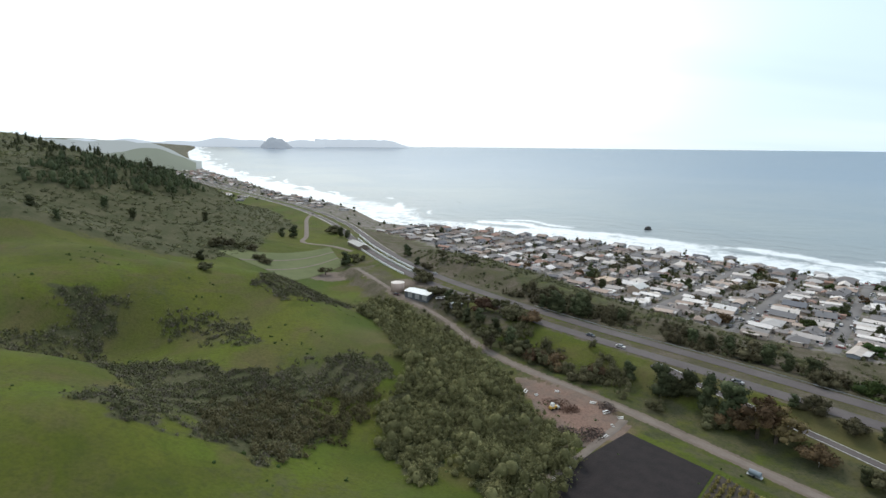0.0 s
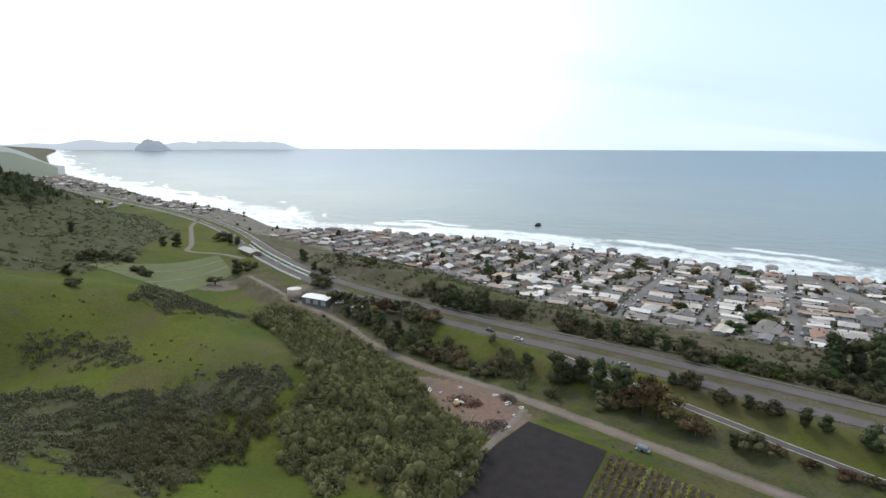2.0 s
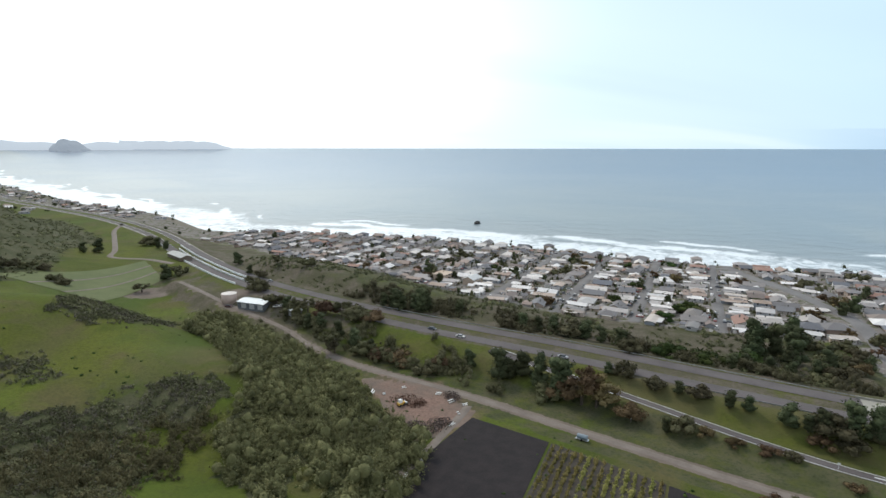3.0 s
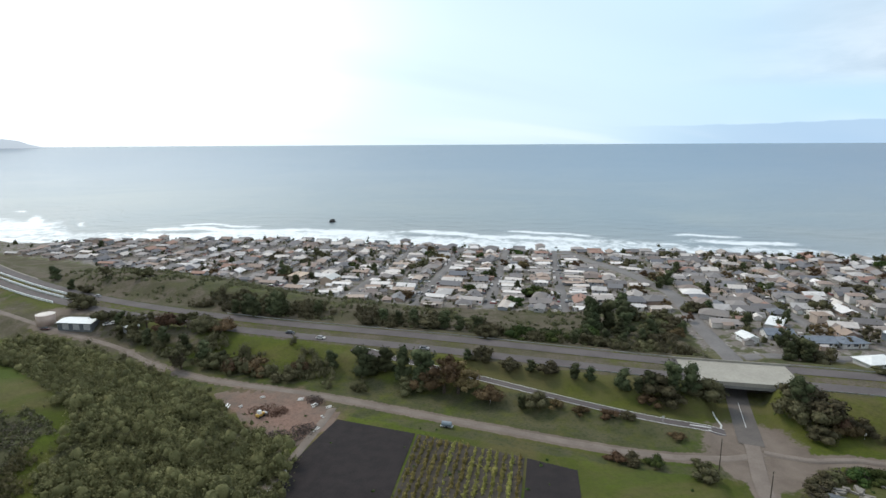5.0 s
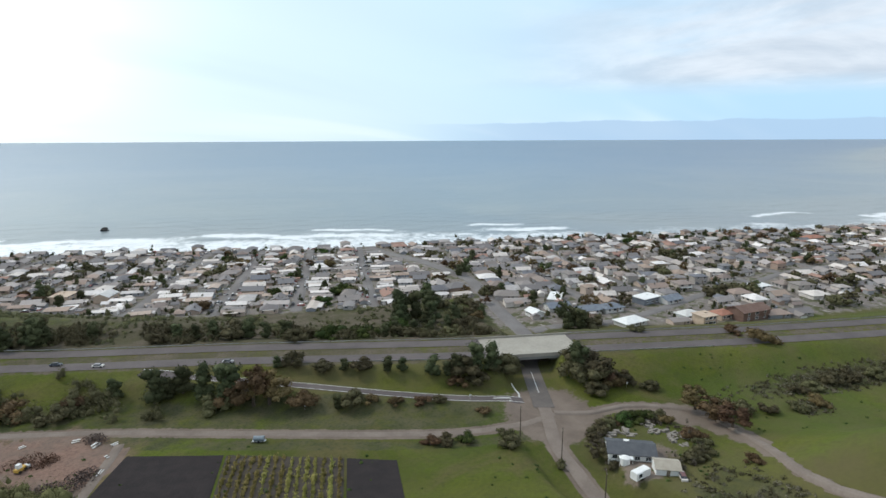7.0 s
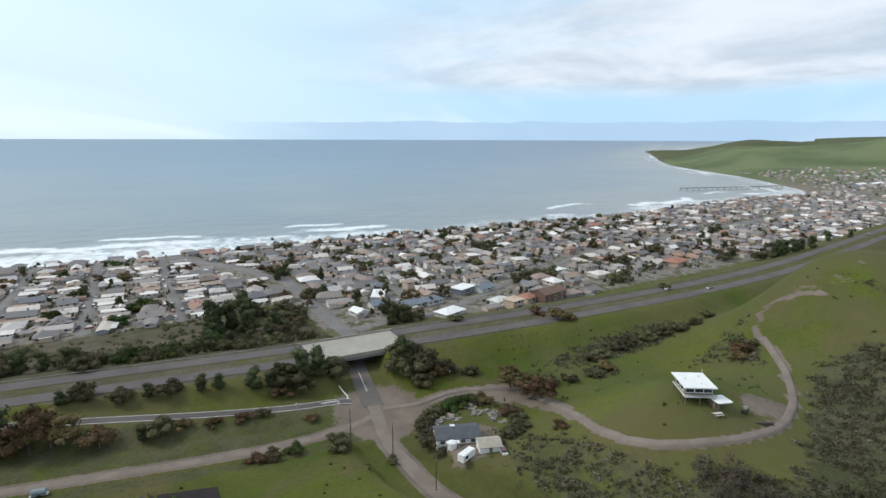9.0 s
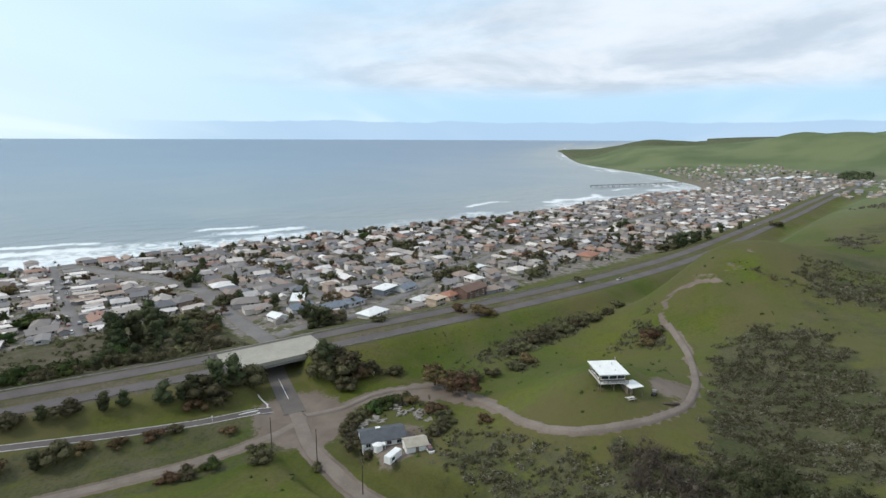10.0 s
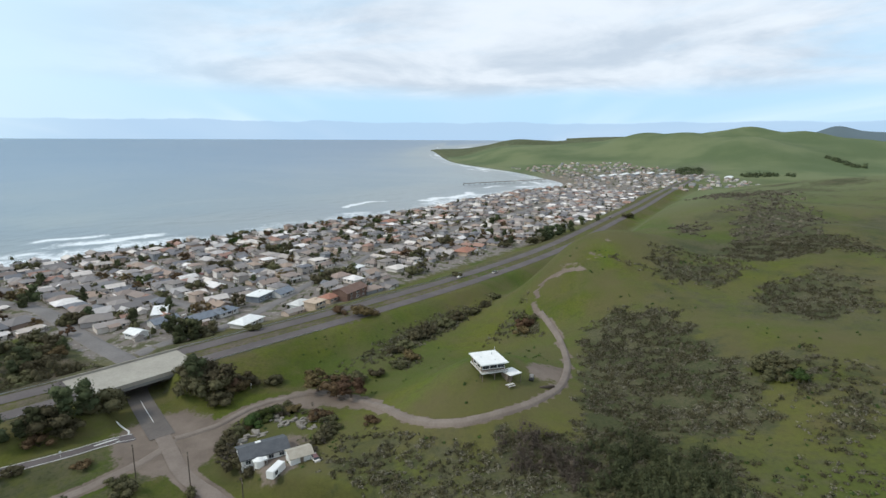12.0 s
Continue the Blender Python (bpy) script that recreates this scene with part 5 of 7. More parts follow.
thicket("meadow_tufts", sx[:1600], sy[:1600], 0.5, 0.6, 10, 0.26, SHRUB_GREEN, "low dark tufts strewn over the meadow", 13)
# bushes grown together below the highway bank, beside the lane and on the seaward bank
sx, sy = scatter(2600, (-10, 110, 180, 330), lambda x, y, r: (np.abs(near_line(HIGHWAY, x, y)[0] + 38) < 15 + 6 * np.sin(x * 0.2)) & (np.abs(near_line(FRONTAGE, x, y)[0]) > 8) & (np.abs(near_line(RAMP, x, y)[0]) > 7) & (patchy(x * 0.8, y * 0.8) > 0.4 + 0.3 * r) & (x < 84), 51)
thicket("bank_bushes", sx[:150], sy[:150], 3.2, 2.6, 62, 0.26, EUCALYPT, "dark bushes grown together on the bank above the lane", 52, 4, 0.5, 6, 4)
sx, sy = scatter(5000, (20, 240, 140, 340), lambda x, y, r: (near_line(HIGHWAY, x, y)[0] > 17) & (near_line(HIGHWAY, x, y)[0] < 36) & (patchy(x * 0.7, y * 0.7) > 0.35 + 0.4 * r) & (x + y > 345) & (np.abs(near_line(CREEK_ROAD, x, y)[0]) > 11), 53)
thicket("seaward_bank_bushes", sx[:260], sy[:260], 3.0, 2.4, 56, 0.26, EUCALYPT, "dark bushes lining the seaward bank of the highway", 54, 4, 0.5, 6, 4)
sx, sy = scatter(9000, (-40, 240, 130, 480), lambda x, y, r: bare_bank(x, y) & (near_line(HIGHWAY, x, y)[0] > 18) & (patchy(x * 0.9, y * 0.9) > 0.3 + 0.3 * r) & (np.abs(near_line(CREEK_ROAD, x, y)[0]) > 9), 55)
thicket("bank_scrub", sx[:1100], sy[:1100], 1.3, 1.5, 26, 0.26, GULLY, "green and brown scrub on the bank below the town", 56, 1, 0.65)
sx, sy = scatter(900, (90, 160, -85, -10), lambda x, y, r: bump(x, y, 117, -50, 17, 11, 20, 1.0) > 0.3 + 0.4 * r, 57)
thicket("hillside_thicket", sx[:240], sy[:240], 2.9, 1.9, 60, 0.22, PINE, "dark tall shrubs in the hollow of the hillside", 58, 4, 0.4, 5, 3, 0.3)
sx, sy = scatter(500, (105, 160, -60, -5), lambda x, y, r: bump(x, y, 131, -29, 12, 7, 30, 1.0) > 0.3 + 0.5 * r, 59)
thicket("dry_thicket", sx[:80], sy[:80], 2.2, 2.0, 80, 0.17, DRY, "dry grey-brown leafless thicket below the track", 60, 4, 0.35, 5, 3, 0.3)
sx, sy = scatter(1500, (140, 200, 20, 80), lambda x, y, r: (np.abs(np.hypot((x - 169) / 1.15, y - 50) - 16) < 2.6) & (np.hypot(x - 147, y - 43) > 10) & off_roads(x, y), 71)
thicket("yard_hedge", sx[:110], sy[:110], 1.5, 1.4, 34, 0.24, DRY, "unkempt hedge round the yard of the lane house", 72, 2, 0.5)
# wood on the ridge
rng = np.random.default_rng(21)
wx, wy = scatter(900, (-560, -200, 470, 760), lambda x, y, r: (bump(x, y, -400, 610, 120, 70, -25, 1.0) > 0.35 + 0.6 * r), 14)
thicket("ridge_pines", wx[:120], wy[:120], 6.0, 2.4, 30, 0.6, PINE, "dark pines of the wood on the ridge", 43, 2, 0.7, 6, 4)

# ---------------------------------------------------------------- the town: streets run from the highway bank down to the shore
TOWN_O, TOWN_D, TOWN_N = np.array((236.0, 146.0)), np.array((0.749, -0.662)), np.array((0.662, 0.749))
TOWN_TURN = math.degrees(math.atan2(TOWN_D[1], TOWN_D[0]))


def town_at(u, v):
    return TOWN_O + TOWN_D * u + TOWN_N * v


def town_uv(x, y):
    r = np.stack([np.asarray(x) - TOWN_O[0], np.asarray(y) - TOWN_O[1]], -1)
    return r @ TOWN_D, r @ TOWN_N


def window_mesh(wide, tall):
    s = Shape().box(0, 0, 0, wide, 0.06, tall, 0, 1)
    for sx in (-1, 1):
        s.box(sx * wide / 2, 0, -0.05, 0.1, 0.12, tall + 0.1)
    for h in (-0.06, tall - 0.02):
        s.box(0, 0, h, wide + 0.1, 0.12, 0.08)
    return s.mesh("window", [WHITE, GLASS_DARK])


WIN, WIN_WIDE = window_mesh(1.5, 1.2), window_mesh(2.4, 1.3)


def frame_mesh(wide, tall):
    s = Shape()
    for sx in (-1, 1):
        s.box(sx * wide / 2, 0, -0.05, 0.12, 0.14, tall + 0.1)
    for h in (-0.08, tall - 0.02):
        s.box(0, 0, h, wide + 0.12, 0.14, 0.1)
    s.box(0, -0.04, -0.12, wide + 0.3, 0.24, 0.05)
    return s.mesh("window", WHITE)


FRAMES = {w: (frame_mesh(w, t), Shape().box(0, 0, 0, w / 2 - 0.08, 0.04, t - 0.06).mesh("pane", GLASS_DARK)) for w, t in ((1.5, 1.2), (2.4, 1.3))}


def fine_window(parent, wide, at):
    """A window with its frame, sill and two panes."""
    ob = part("window", FRAMES[wide][0], parent, "", at)
    for k in (-1, 1):
        part("pane", FRAMES[wide][1], ob, "dark window glass", pose(k * wide / 4, 0, 0.03))


KNOB = Shape().tube((0, 0, 0), (0, -0.1, 0), 0.05, 0.06, 8).mesh("handle", GALV)
LEAF = Shape().box(0, 0, 0, 0.95, 0.08, 2.05).box(0, -0.05, 0.2, 0.6, 0.03, 0.65).box(0, -0.05, 1.1, 0.6, 0.03, 0.7).mesh("door", TIMBER)


def fine_door(parent, at):
    part("handle", KNOB, part("door", LEAF, parent, "", at), "steel door handle", pose(0.36, -0.04, 1.0))

DOOR = Shape().box(0, 0, 0, 0.95, 0.08, 2.05).box(0.35, -0.06, 0.95, 0.08, 0.08, 0.12).mesh("door", TIMBER)
GARAGE = Shape().box(0, 0, 0, 4.6, 0.08, 2.2).box(0, -0.05, 0.7, 4.5, 0.03, 0.05).box(0, -0.05, 1.4, 4.5, 0.03, 0.05).mesh("garage_door", WHITE)


def gabled_walls(s, x, y, sx, sy, h, rise, m=0):
    s.box(x, y, -1.2, sx, sy, h + 1.2, 0, m)
    a, b = sx / 2, sy / 2
    for e in (-1, 1):
        s.add([(x + e * a, y - b, h), (x + e * a, y + b, h), (x + e * a, y, h + rise)], [(0, 1, 2)], m)


def house(kind, first):
    """One house with its parts, at its first place."""
    words = {"trailer": "pale-roofed mobile home close beside its neighbours", "wide": "wide low mobile home with a pale roof", "gable": "single-storey house with a pitched shingle roof",
             "hip": "single-storey house with a hipped shingle roof", "ell": "house with crossing gables and a garage", "tall": "two-storey seaside house with a low roof"}
    ob = thing("mobile_home" if kind in ("trailer", "wide") else "house", *first, words[kind], "mobile home" if kind in ("trailer", "wide") else "house", "houses of the town")
    w, r = Shape(), Shape()
    if kind == "trailer":
        L, W, H = 16, 6.4, 2.3
        gabled_walls(w, 0, 0, L, W, H, 0.7), r.gable(0, 0, H, L, W, 0.7, 0.45, 0.15)
        part("carport", Shape().box(-1, -W / 2 - 1.8, 2.3, 10, 3.4, 0.12).box(-5.6, -W / 2 - 3.3, 0, 0.12, 0.12, 2.3).box(3.6, -W / 2 - 3.3, 0, 0.12, 0.12, 2.3).mesh("carport", ROOF_S), ob, "metal carport")
    elif kind == "wide":
        L, W, H = 15, 8.6, 2.4
        gabled_walls(w, 0, 0, L, W, H, 1.0), r.gable(0, 0, H, L, W, 1.0, 0.5, 0.18)
        part("awning", Shape().box(L / 2 + 1.3, 0, 2.3, 2.5, 6.0, 0.1).box(L / 2 + 2.4, 2.8, 0, 0.1, 0.1, 2.3).box(L / 2 + 2.4, -2.8, 0, 0.1, 0.1, 2.3).mesh("awning", ROOF_S), ob)
    elif kind == "gable":
        L, W, H = 14.5, 9.5, 2.6
        gabled_walls(w, 0, 0, L, W, H, 1.9), r.gable(0, 0, H, L, W, 1.9, 0.75)
        part("chimney", Shape().box(2.5, 1.6, 3.0, 0.8, 0.6, 2.2).box(2.5, 1.6, 5.2, 1.0, 0.8, 0.15).mesh("chimney", DARK_CONCRETE), ob)
    elif kind == "hip":
        L, W, H = 14, 11.5, 2.6
        w.box(0, 0, -1.2, L, W, H + 1.2), r.hip(0, 0, H, L, W, 2.3, 0.8)
    elif kind == "ell":
        L, W, H = 15, 9, 2.6
        gabled_walls(w, 0, 0, L, W, H, 1.9), r.gable(0, 0, H, L, W, 1.9, 0.7)
        s2, r2 = Shape(), Shape()
        gabled_walls(s2, 0, 0, 9.5, 6.4, 2.45, 1.4), r2.gable(0, 0, 2.45, 9.5, 6.4, 1.4, 0.6)
        part("wing", s2.mesh("wing", WALLS), ob, "", pose(-3.8, -5.4, 0, 0, 0, 90))
        part("wing_roof", r2.mesh("wing_roof", ROOF_N), ob, "", pose(-3.8, -5.4, 0, 0, 0, 90))
        part("garage_door", GARAGE, ob, "", pose(-3.8, -10.2, 0.05))
    else:
        L, W, H = 11.5, 10, 5.2
        w.box(0, 0, -1.2, L, W, H + 1.2), r.hip(0, 0, H, L, W, 1.4, 0.8)
        part("balcony", Shape().box(0, W / 2 + 0.9, 2.7, 8, 1.8, 0.2).box(0, W / 2 + 1.75, 2.9, 8, 0.06, 0.9).box(-3.9, W / 2 + 1.7, 0, 0.15, 0.15, 2.7).box(3.9, W / 2 + 1.7, 0, 0.15, 0.15, 2.7).mesh("balcony", WHITE), ob)
    part("wall", w.mesh("wall", WALLS), ob)
    part("roof", r.mesh("roof", ROOF_S if kind in ("trailer", "wide") else ROOF_N), ob)
    for i, x in enumerate((-L * 0.32, L * 0.02, L * 0.34)):
        part("window", WIN_WIDE if i == 1 else WIN, ob, "", pose(x, W / 2 + 0.03, 0.85, 0, 0, 180))
    part("window", WIN, ob, "", pose(L * 0.3, -W / 2 - 0.03, 1.0))
    part("window", WIN_WIDE, ob, "", pose(L / 2 + 0.03, -W * 0.2, 1.0, 0, 0, 90))
    part("door", DOOR, ob, "", pose(L * 0.12, -W / 2 - 0.04, 0.05))
    if kind == "tall":
        for x in (-3, 3):
            part("window", WIN_WIDE, ob, "", pose(x, W / 2 + 0.03, 3.7, 0, 0, 180))
            part("window", WIN, ob, "", pose(x, -W / 2 - 0.03, 3.7))
    return ob


def open_land(x, y):
    w = near_line(HIGHWAY, x, y)[0]
    q = np.abs(near_line(SHORE, x, y)[0]) * np.where(inside(LAND, x, y), 1, -1)
    ok = (w > 26) & (q > 22) & (np.abs(near_line(CREEK_ROAD, x, y)[0]) > 10.5) & (np.abs(near_line(TOWN_ROAD, x, y)[0]) > 10)
    u, v = town_uv(x, y)
    bare = bare_bank(x, y)
    return ok & ~bare & (np.hypot(x - 214, y - 186) > 18)


street_us = [-560, -515, -470, -425, -380, -337, -294, -250, -200, -152, -107, -62] + [66 + 43 * i for i in range(21)]
LOTS = []
rng = np.random.default_rng(5)
for i, us in enumerate(street_us):
    south = us < 0
    for side in (-1, 1):
        v = (30.0 if south else 8.0) + rng.uniform(0, 6)
        while v < 330:
            kind = rng.choice(["trailer", "wide", "gable", "hip"], p=[0.38, 0.34, 0.18, 0.10]) if south and v < 235 else rng.choice(["gable", "hip", "ell", "tall", "wide"], p=[0.3, 0.25, 0.2, 0.17, 0.08])
            step = 9.6 if kind == "trailer" else 10.6 if kind == "wide" else 12.2
            off = 12.4 if south else 11.2
            if rng.uniform() > 0.06:
                LOTS.append((us + side * off + rng.uniform(-2.6, 2.6), v + step / 2, kind, side, rng.uniform(-9, 9) + 90 * (rng.uniform() < (0.12 if south else 0.4))))
            v += step + rng.uniform(-0.3, 1.6)
# rows along the underpass street and between the highway bank and the town road
for us, v0, v1 in ((24, 62, 300), (40, 8, 300), (-24, 110, 300), (-37, 64, 300)):
    v = v0 + rng.uniform(0, 5)
    while v < v1:
        kind = rng.choice(["gable", "hip", "ell", "wide", "tall"], p=[0.35, 0.25, 0.15, 0.15, 0.1])
        LOTS.append((us + rng.uniform(-1.5, 1.5), v + 7, kind, rng.choice([-1, 1]), rng.uniform(-6, 6)))
        v += 12 + rng.uniform(0, 2)
for us in np.arange(62, 170, 15.0):
    LOTS.append((us + rng.uniform(-2, 2), -13.5 + 0.03 * max(0, us - 250) + rng.uniform(-1, 1), rng.choice(["gable", "hip", "wide", "ell"]), 1, rng.uniform(-6, 6)))
for n in range(1500):
    fu, fv = rng.uniform(-70, 66), rng.uniform(4, 300)
    near_st = min(abs(fu - s_) for s_ in street_us)
    if near_st > 9.5 and min(math.hypot((fu - l[0]) * 0.9, fv - l[1]) for l in LOTS) > 12.0:
        LOTS.append((fu, fv, rng.choice(["gable", "hip", "wide"]), 1, rng.uniform(-20, 20)))
lot = np.array([(a, b) for a, b, *_ in LOTS])
xy = TOWN_O + lot[:, :1] * TOWN_D + lot[:, 1:] * TOWN_N
keep = open_land(xy[:, 0], xy[:, 1])
ground_z = height(xy[:, 0], xy[:, 1])
# houses that stand out from the rest: place, turn, length, width, wall height, roof form, roof colour, wall colour, words
TERRACOTTA = plain("terracotta_tile_roof", (0.27, 0.125, 0.085), (0.38, 0.19, 0.135), 0.5, 0.85, fine=2.5)
SLATE_BLUE = plain("slate_blue_shingle", (0.13, 0.15, 0.185), (0.20, 0.225, 0.26), 0.5, 0.8, fine=2.5)
REDWOOD = plain("red_brown_siding", (0.13, 0.078, 0.062), (0.19, 0.122, 0.098), 0.5, 0.8, fine=3.0)
STUCCO = plain("tan_stucco", (0.42, 0.32, 0.24), (0.53, 0.42, 0.33), 0.4, 0.85, fine=2.0)
PALE_WALL = plain("pale_grey_wall", (0.50, 0.49, 0.47), (0.62, 0.61, 0.59), 0.4, 0.8, fine=2.0)
STAND_OUT = [(281, 94, -24, 15, 9, 2.4, "hip", WHITE, PALE_WALL, "low house with a bright white roof beside the highway"), (328, 101, -20, 14, 9, 3.6, "flat", WHITE, SLATE_BLUE, "grey house with a flat white roof slab"),
             (301, 147, 20, 17, 7, 2.5, "flat", WHITE, PALE_WALL, "long low building with a bright white flat roof"), (265, 142, 62, 8.5, 6.5, 2.6, "gable", WHITE, WHITE, "small white gabled cottage near the underpass street"),
             (283, 137, -40, 13, 9, 2.6, "gable", SLATE_BLUE, PALE_WALL, "grey house with a slate-blue pitched roof"), (287, 121, -36, 14, 9, 2.6, "gable", SLATE_BLUE, PALE_WALL, "grey house with a slate-blue pitched roof"),
             (299, 112, -30, 12, 9, 2.6, "hip", SLATE_BLUE, PALE_WALL, "grey house with a slate-blue hipped roof"), (330, 47, -30, 20, 11, 5.4, "gable", REDWOOD, REDWOOD, "two-storey red-brown house above the highway bank"),
             (303, 63, -30, 9, 8, 5.0, "flat", STUCCO, STUCCO, "square tan stucco house with a flat roof"), (322, 58, -30, 10, 8, 3.0, "hip", TERRACOTTA, STUCCO, "tan house with a terracotta roof"),
             (311, 73, -26, 12, 8, 2.6, "hip", PALE_WALL, WHITE, "white house with a pale hipped roof"), (459, -33, -30, 19, 12, 3.4, "hip", TERRACOTTA, STUCCO, "large tan house with an orange-red tiled roof"),
             (672, 42, -30, 20, 12, 3.4, "hip", TERRACOTTA, STUCCO, "large tan house with an orange-red tiled roof"), (337, 90, -24, 13, 9, 2.6, "gable", SLATE_BLUE, PALE_WALL, "grey house with a slate-blue pitched roof"),
             (404, 53, -30, 13, 9, 2.6, "hip", WHITE, PALE_WALL, "low house with a bright white roof beside its neighbours"), (120, 392, 40, 13, 10, 4.6, "flat", STUCCO, STUCCO, "square tan stucco house with a flat roof"),
             (136, 372, 40, 12, 9, 4.6, "gable", PALE_WALL, STUCCO, "two-storey tan house with a pale roof")]
for hx, hy, turn, L, W, H, form, roof_mat, wall_mat, words in STAND_OUT:
    hz = float(height(np.array([hx], float), np.array([hy], float))[0]) + 0.2
    ob = thing("house", hx, hy, hz, turn, words, "house")
    w, r = Shape(), Shape()
    if form == "gable":
        gabled_walls(w, 0, 0, L, W, H, W * 0.2), r.gable(0, 0, H, L, W, W * 0.2, 0.6)
    else:
        w.box(0, 0, -1.5, L, W, H + 1.5)
        if form == "hip":
            r.hip(0, 0, H, L, W, W * 0.19, 0.7)
        else:
            r.box(0, 0, H, L + 1.2, W + 1.2, 0.3).box(L * 0.2, W * 0.15, H + 0.3, 1.2, 1.2, 0.5)
    part("wall", w.mesh("wall", wall_mat), ob), part("roof", r.mesh("roof", roof_mat), ob)
    for storey in range(2 if H > 4 else 1):
        for e in (-1, 1):
            for k in (-0.3, 0.0, 0.3):
                fine_window(ob, 1.5 if k else 2.4, pose(k * L, e * (W / 2 + 0.03), 0.9 + 2.6 * storey, 0, 0, 0 if e < 0 else 180))
    fine_door(ob, pose(L * 0.15, -W / 2 - 0.04, 0.05))
    keep &= np.hypot(xy[:, 0] - hx, xy[:, 1] - hy) > 6.5 + 0.42 * L
order = sorted(np.nonzero(keep)[0], key=lambda i: math.hypot(xy[i, 0] - 235, xy[i, 1] - 165))
NEAR_LOTS, FAR_LOTS = order[:300], order[300:]
made = {}
for i in NEAR_LOTS:
    kind, side, turn = LOTS[i][2:]
    face = TOWN_TURN + (0 if side > 0 else 180) + turn + (90 if kind in ("gable", "hip") and i % 3 == 0 else 0)
    place = (xy[i, 0], xy[i, 1], ground_z[i] + 0.25, face)
    if kind not in made:
        made[kind] = house(kind, place)
    else:
        twin = copy_thing(made[kind], pose(place[0], place[1], place[2], 0, 0, face))
        twin.scale = (rng.uniform(0.62, 0.98), rng.uniform(0.66, 0.98), rng.uniform(0.8, 1.05))


def far_houses(name, spots, label):
    """The houses past the nearest streets, joined."""
    ob = thing(name, 0, 0, 0, 0, label, "houses", "", "stuff")
    walls, roofs, wins = Shape(), Shape(), Shape()
    rg = np.random.default_rng(8)
    for x, y, z, turn, kind in spots:
        L, W, H = {"trailer": (16, 6.4, 2.3), "wide": (15, 8.6, 2.4), "tall": (11.5, 10, 5.2), "shed": (6.5, 5.0, 2.2), "carport": (6.5, 4.2, 2.2)}.get(kind, (14.5, 10.5, 2.6))
        L, W, H = L * rg.uniform(0.6, 0.88), W * rg.uniform(0.62, 0.9), H * 0.92
        m = pose(x, y, z + 0.2, 0, 0, turn)
        for tgt, fill in ((walls, lambda s: s.box(0, 0, -1.5, L, W, H + 1.5)), (roofs, lambda s: s.hip(0, 0, H, L, W, 1.9) if kind in ("hip", "tall") else s.box(0, 0, H, L + 0.4, W + 0.4, 0.18) if kind == "carport" else s.gable(0, 0, H, L, W, 0.9 if kind in ("trailer", "wide", "shed") else 1.9))):
            s = Shape()
            fill(s)
            tgt.add([m @ Vector(p) for p in s.v], s.f)
        s = Shape()
        for k in (-0.3, 0.25) if kind not in ("shed", "carport") else ():
            s.box(k * L, -W / 2, 0.9, 1.8, 0.1, 1.2).box(k * L, W / 2, 1.0, 1.8, 0.1, 1.2)
        wins.add([m @ Vector(p) for p in s.v], s.f)
    tagged(part("walls", walls.mesh("walls", WALL_FAR), ob), kind="stuff")
    tagged(part("roofs", roofs.mesh("roofs", ROOF_FAR), ob), kind="stuff")
    tagged(part("windows", wins.mesh("windows", GLASS_DARK), ob), kind="stuff")


spots = [(xy[i, 0], xy[i, 1], ground_z[i], TOWN_TURN + LOTS[i][4] + (90 if i % 3 == 0 else 0), LOTS[i][2]) for i in FAR_LOTS]
far_houses("town_houses", spots, "crowded grey and brown roofed houses of the seaside town")
# the far ends of the town, along the bay to the north and the south coast
rg = np.random.default_rng(9)
ex, ey = rg.uniform(900, 2000, 2600), rg.uniform(-900, -120, 2600)
w, q = near_line(HIGHWAY, ex, ey)[0], np.abs(near_line(SHORE, ex, ey)[0]) * np.where(inside(LAND, ex, ey), 1, -1)
ok = (q > 25) & (q < 420) & (town_uv(ex, ey)[0] > 965) & (height(ex, ey) < 40) & (ey > -860)
ex, ey = ex[ok][:420], ey[ok][:420]
ez = height(ex, ey)
far_houses("north_town_houses", [(x, y, z, TOWN_TURN + rg.uniform(-20, 20), rg.choice(["gable", "hip", "wide", "tall"])) for x, y, z in zip(ex, ey, ez)], "distant pale houses round the bay")
ex, ey = rg.uniform(-1000, -40, 5000), rg.uniform(700, 2300, 5000)
w, q = near_line(HIGHWAY, ex, ey)[0], np.abs(near_line(SHORE, ex, ey)[0]) * np.where(inside(LAND, ex, ey), 1, -1)
ok = (q > 22) & (q < 260) & (w > -220) & (np.abs(w) > 26) & (ey > 880)
ex, ey = ex[ok][:400], ey[ok][:400]
far_houses("south_coast_houses", [(x, y, z, 30 + rg.uniform(-20, 20), rg.choice(["gable", "hip", "wide"])) for x, y, z in zip(ex, ey, height(ex, ey))], "distant houses along the southern shore")
# long white buildings at the foot of the northern hills
for x, y, l in ((1474, -478, 60), (1488, -512, 80), (1500, -548, 90), (1506, -585, 90), (1506, -622, 80), (1466, -640, 60), (1360, -765, 70)):
    z = float(height(np.array([x]), np.array([y]))[0])
    ob = thing("storage_hall", x, y, z, TOWN_TURN + 8, "long low white-roofed storage hall far off", "hall", "white halls")
    part("wall", Shape().box(0, 0, -3, l, 16, 8).mesh("wall", WALLS), ob)
    part("roof", Shape().gable(0, 0, 5, l, 16, 2.0).mesh("roof", WHITE), ob)

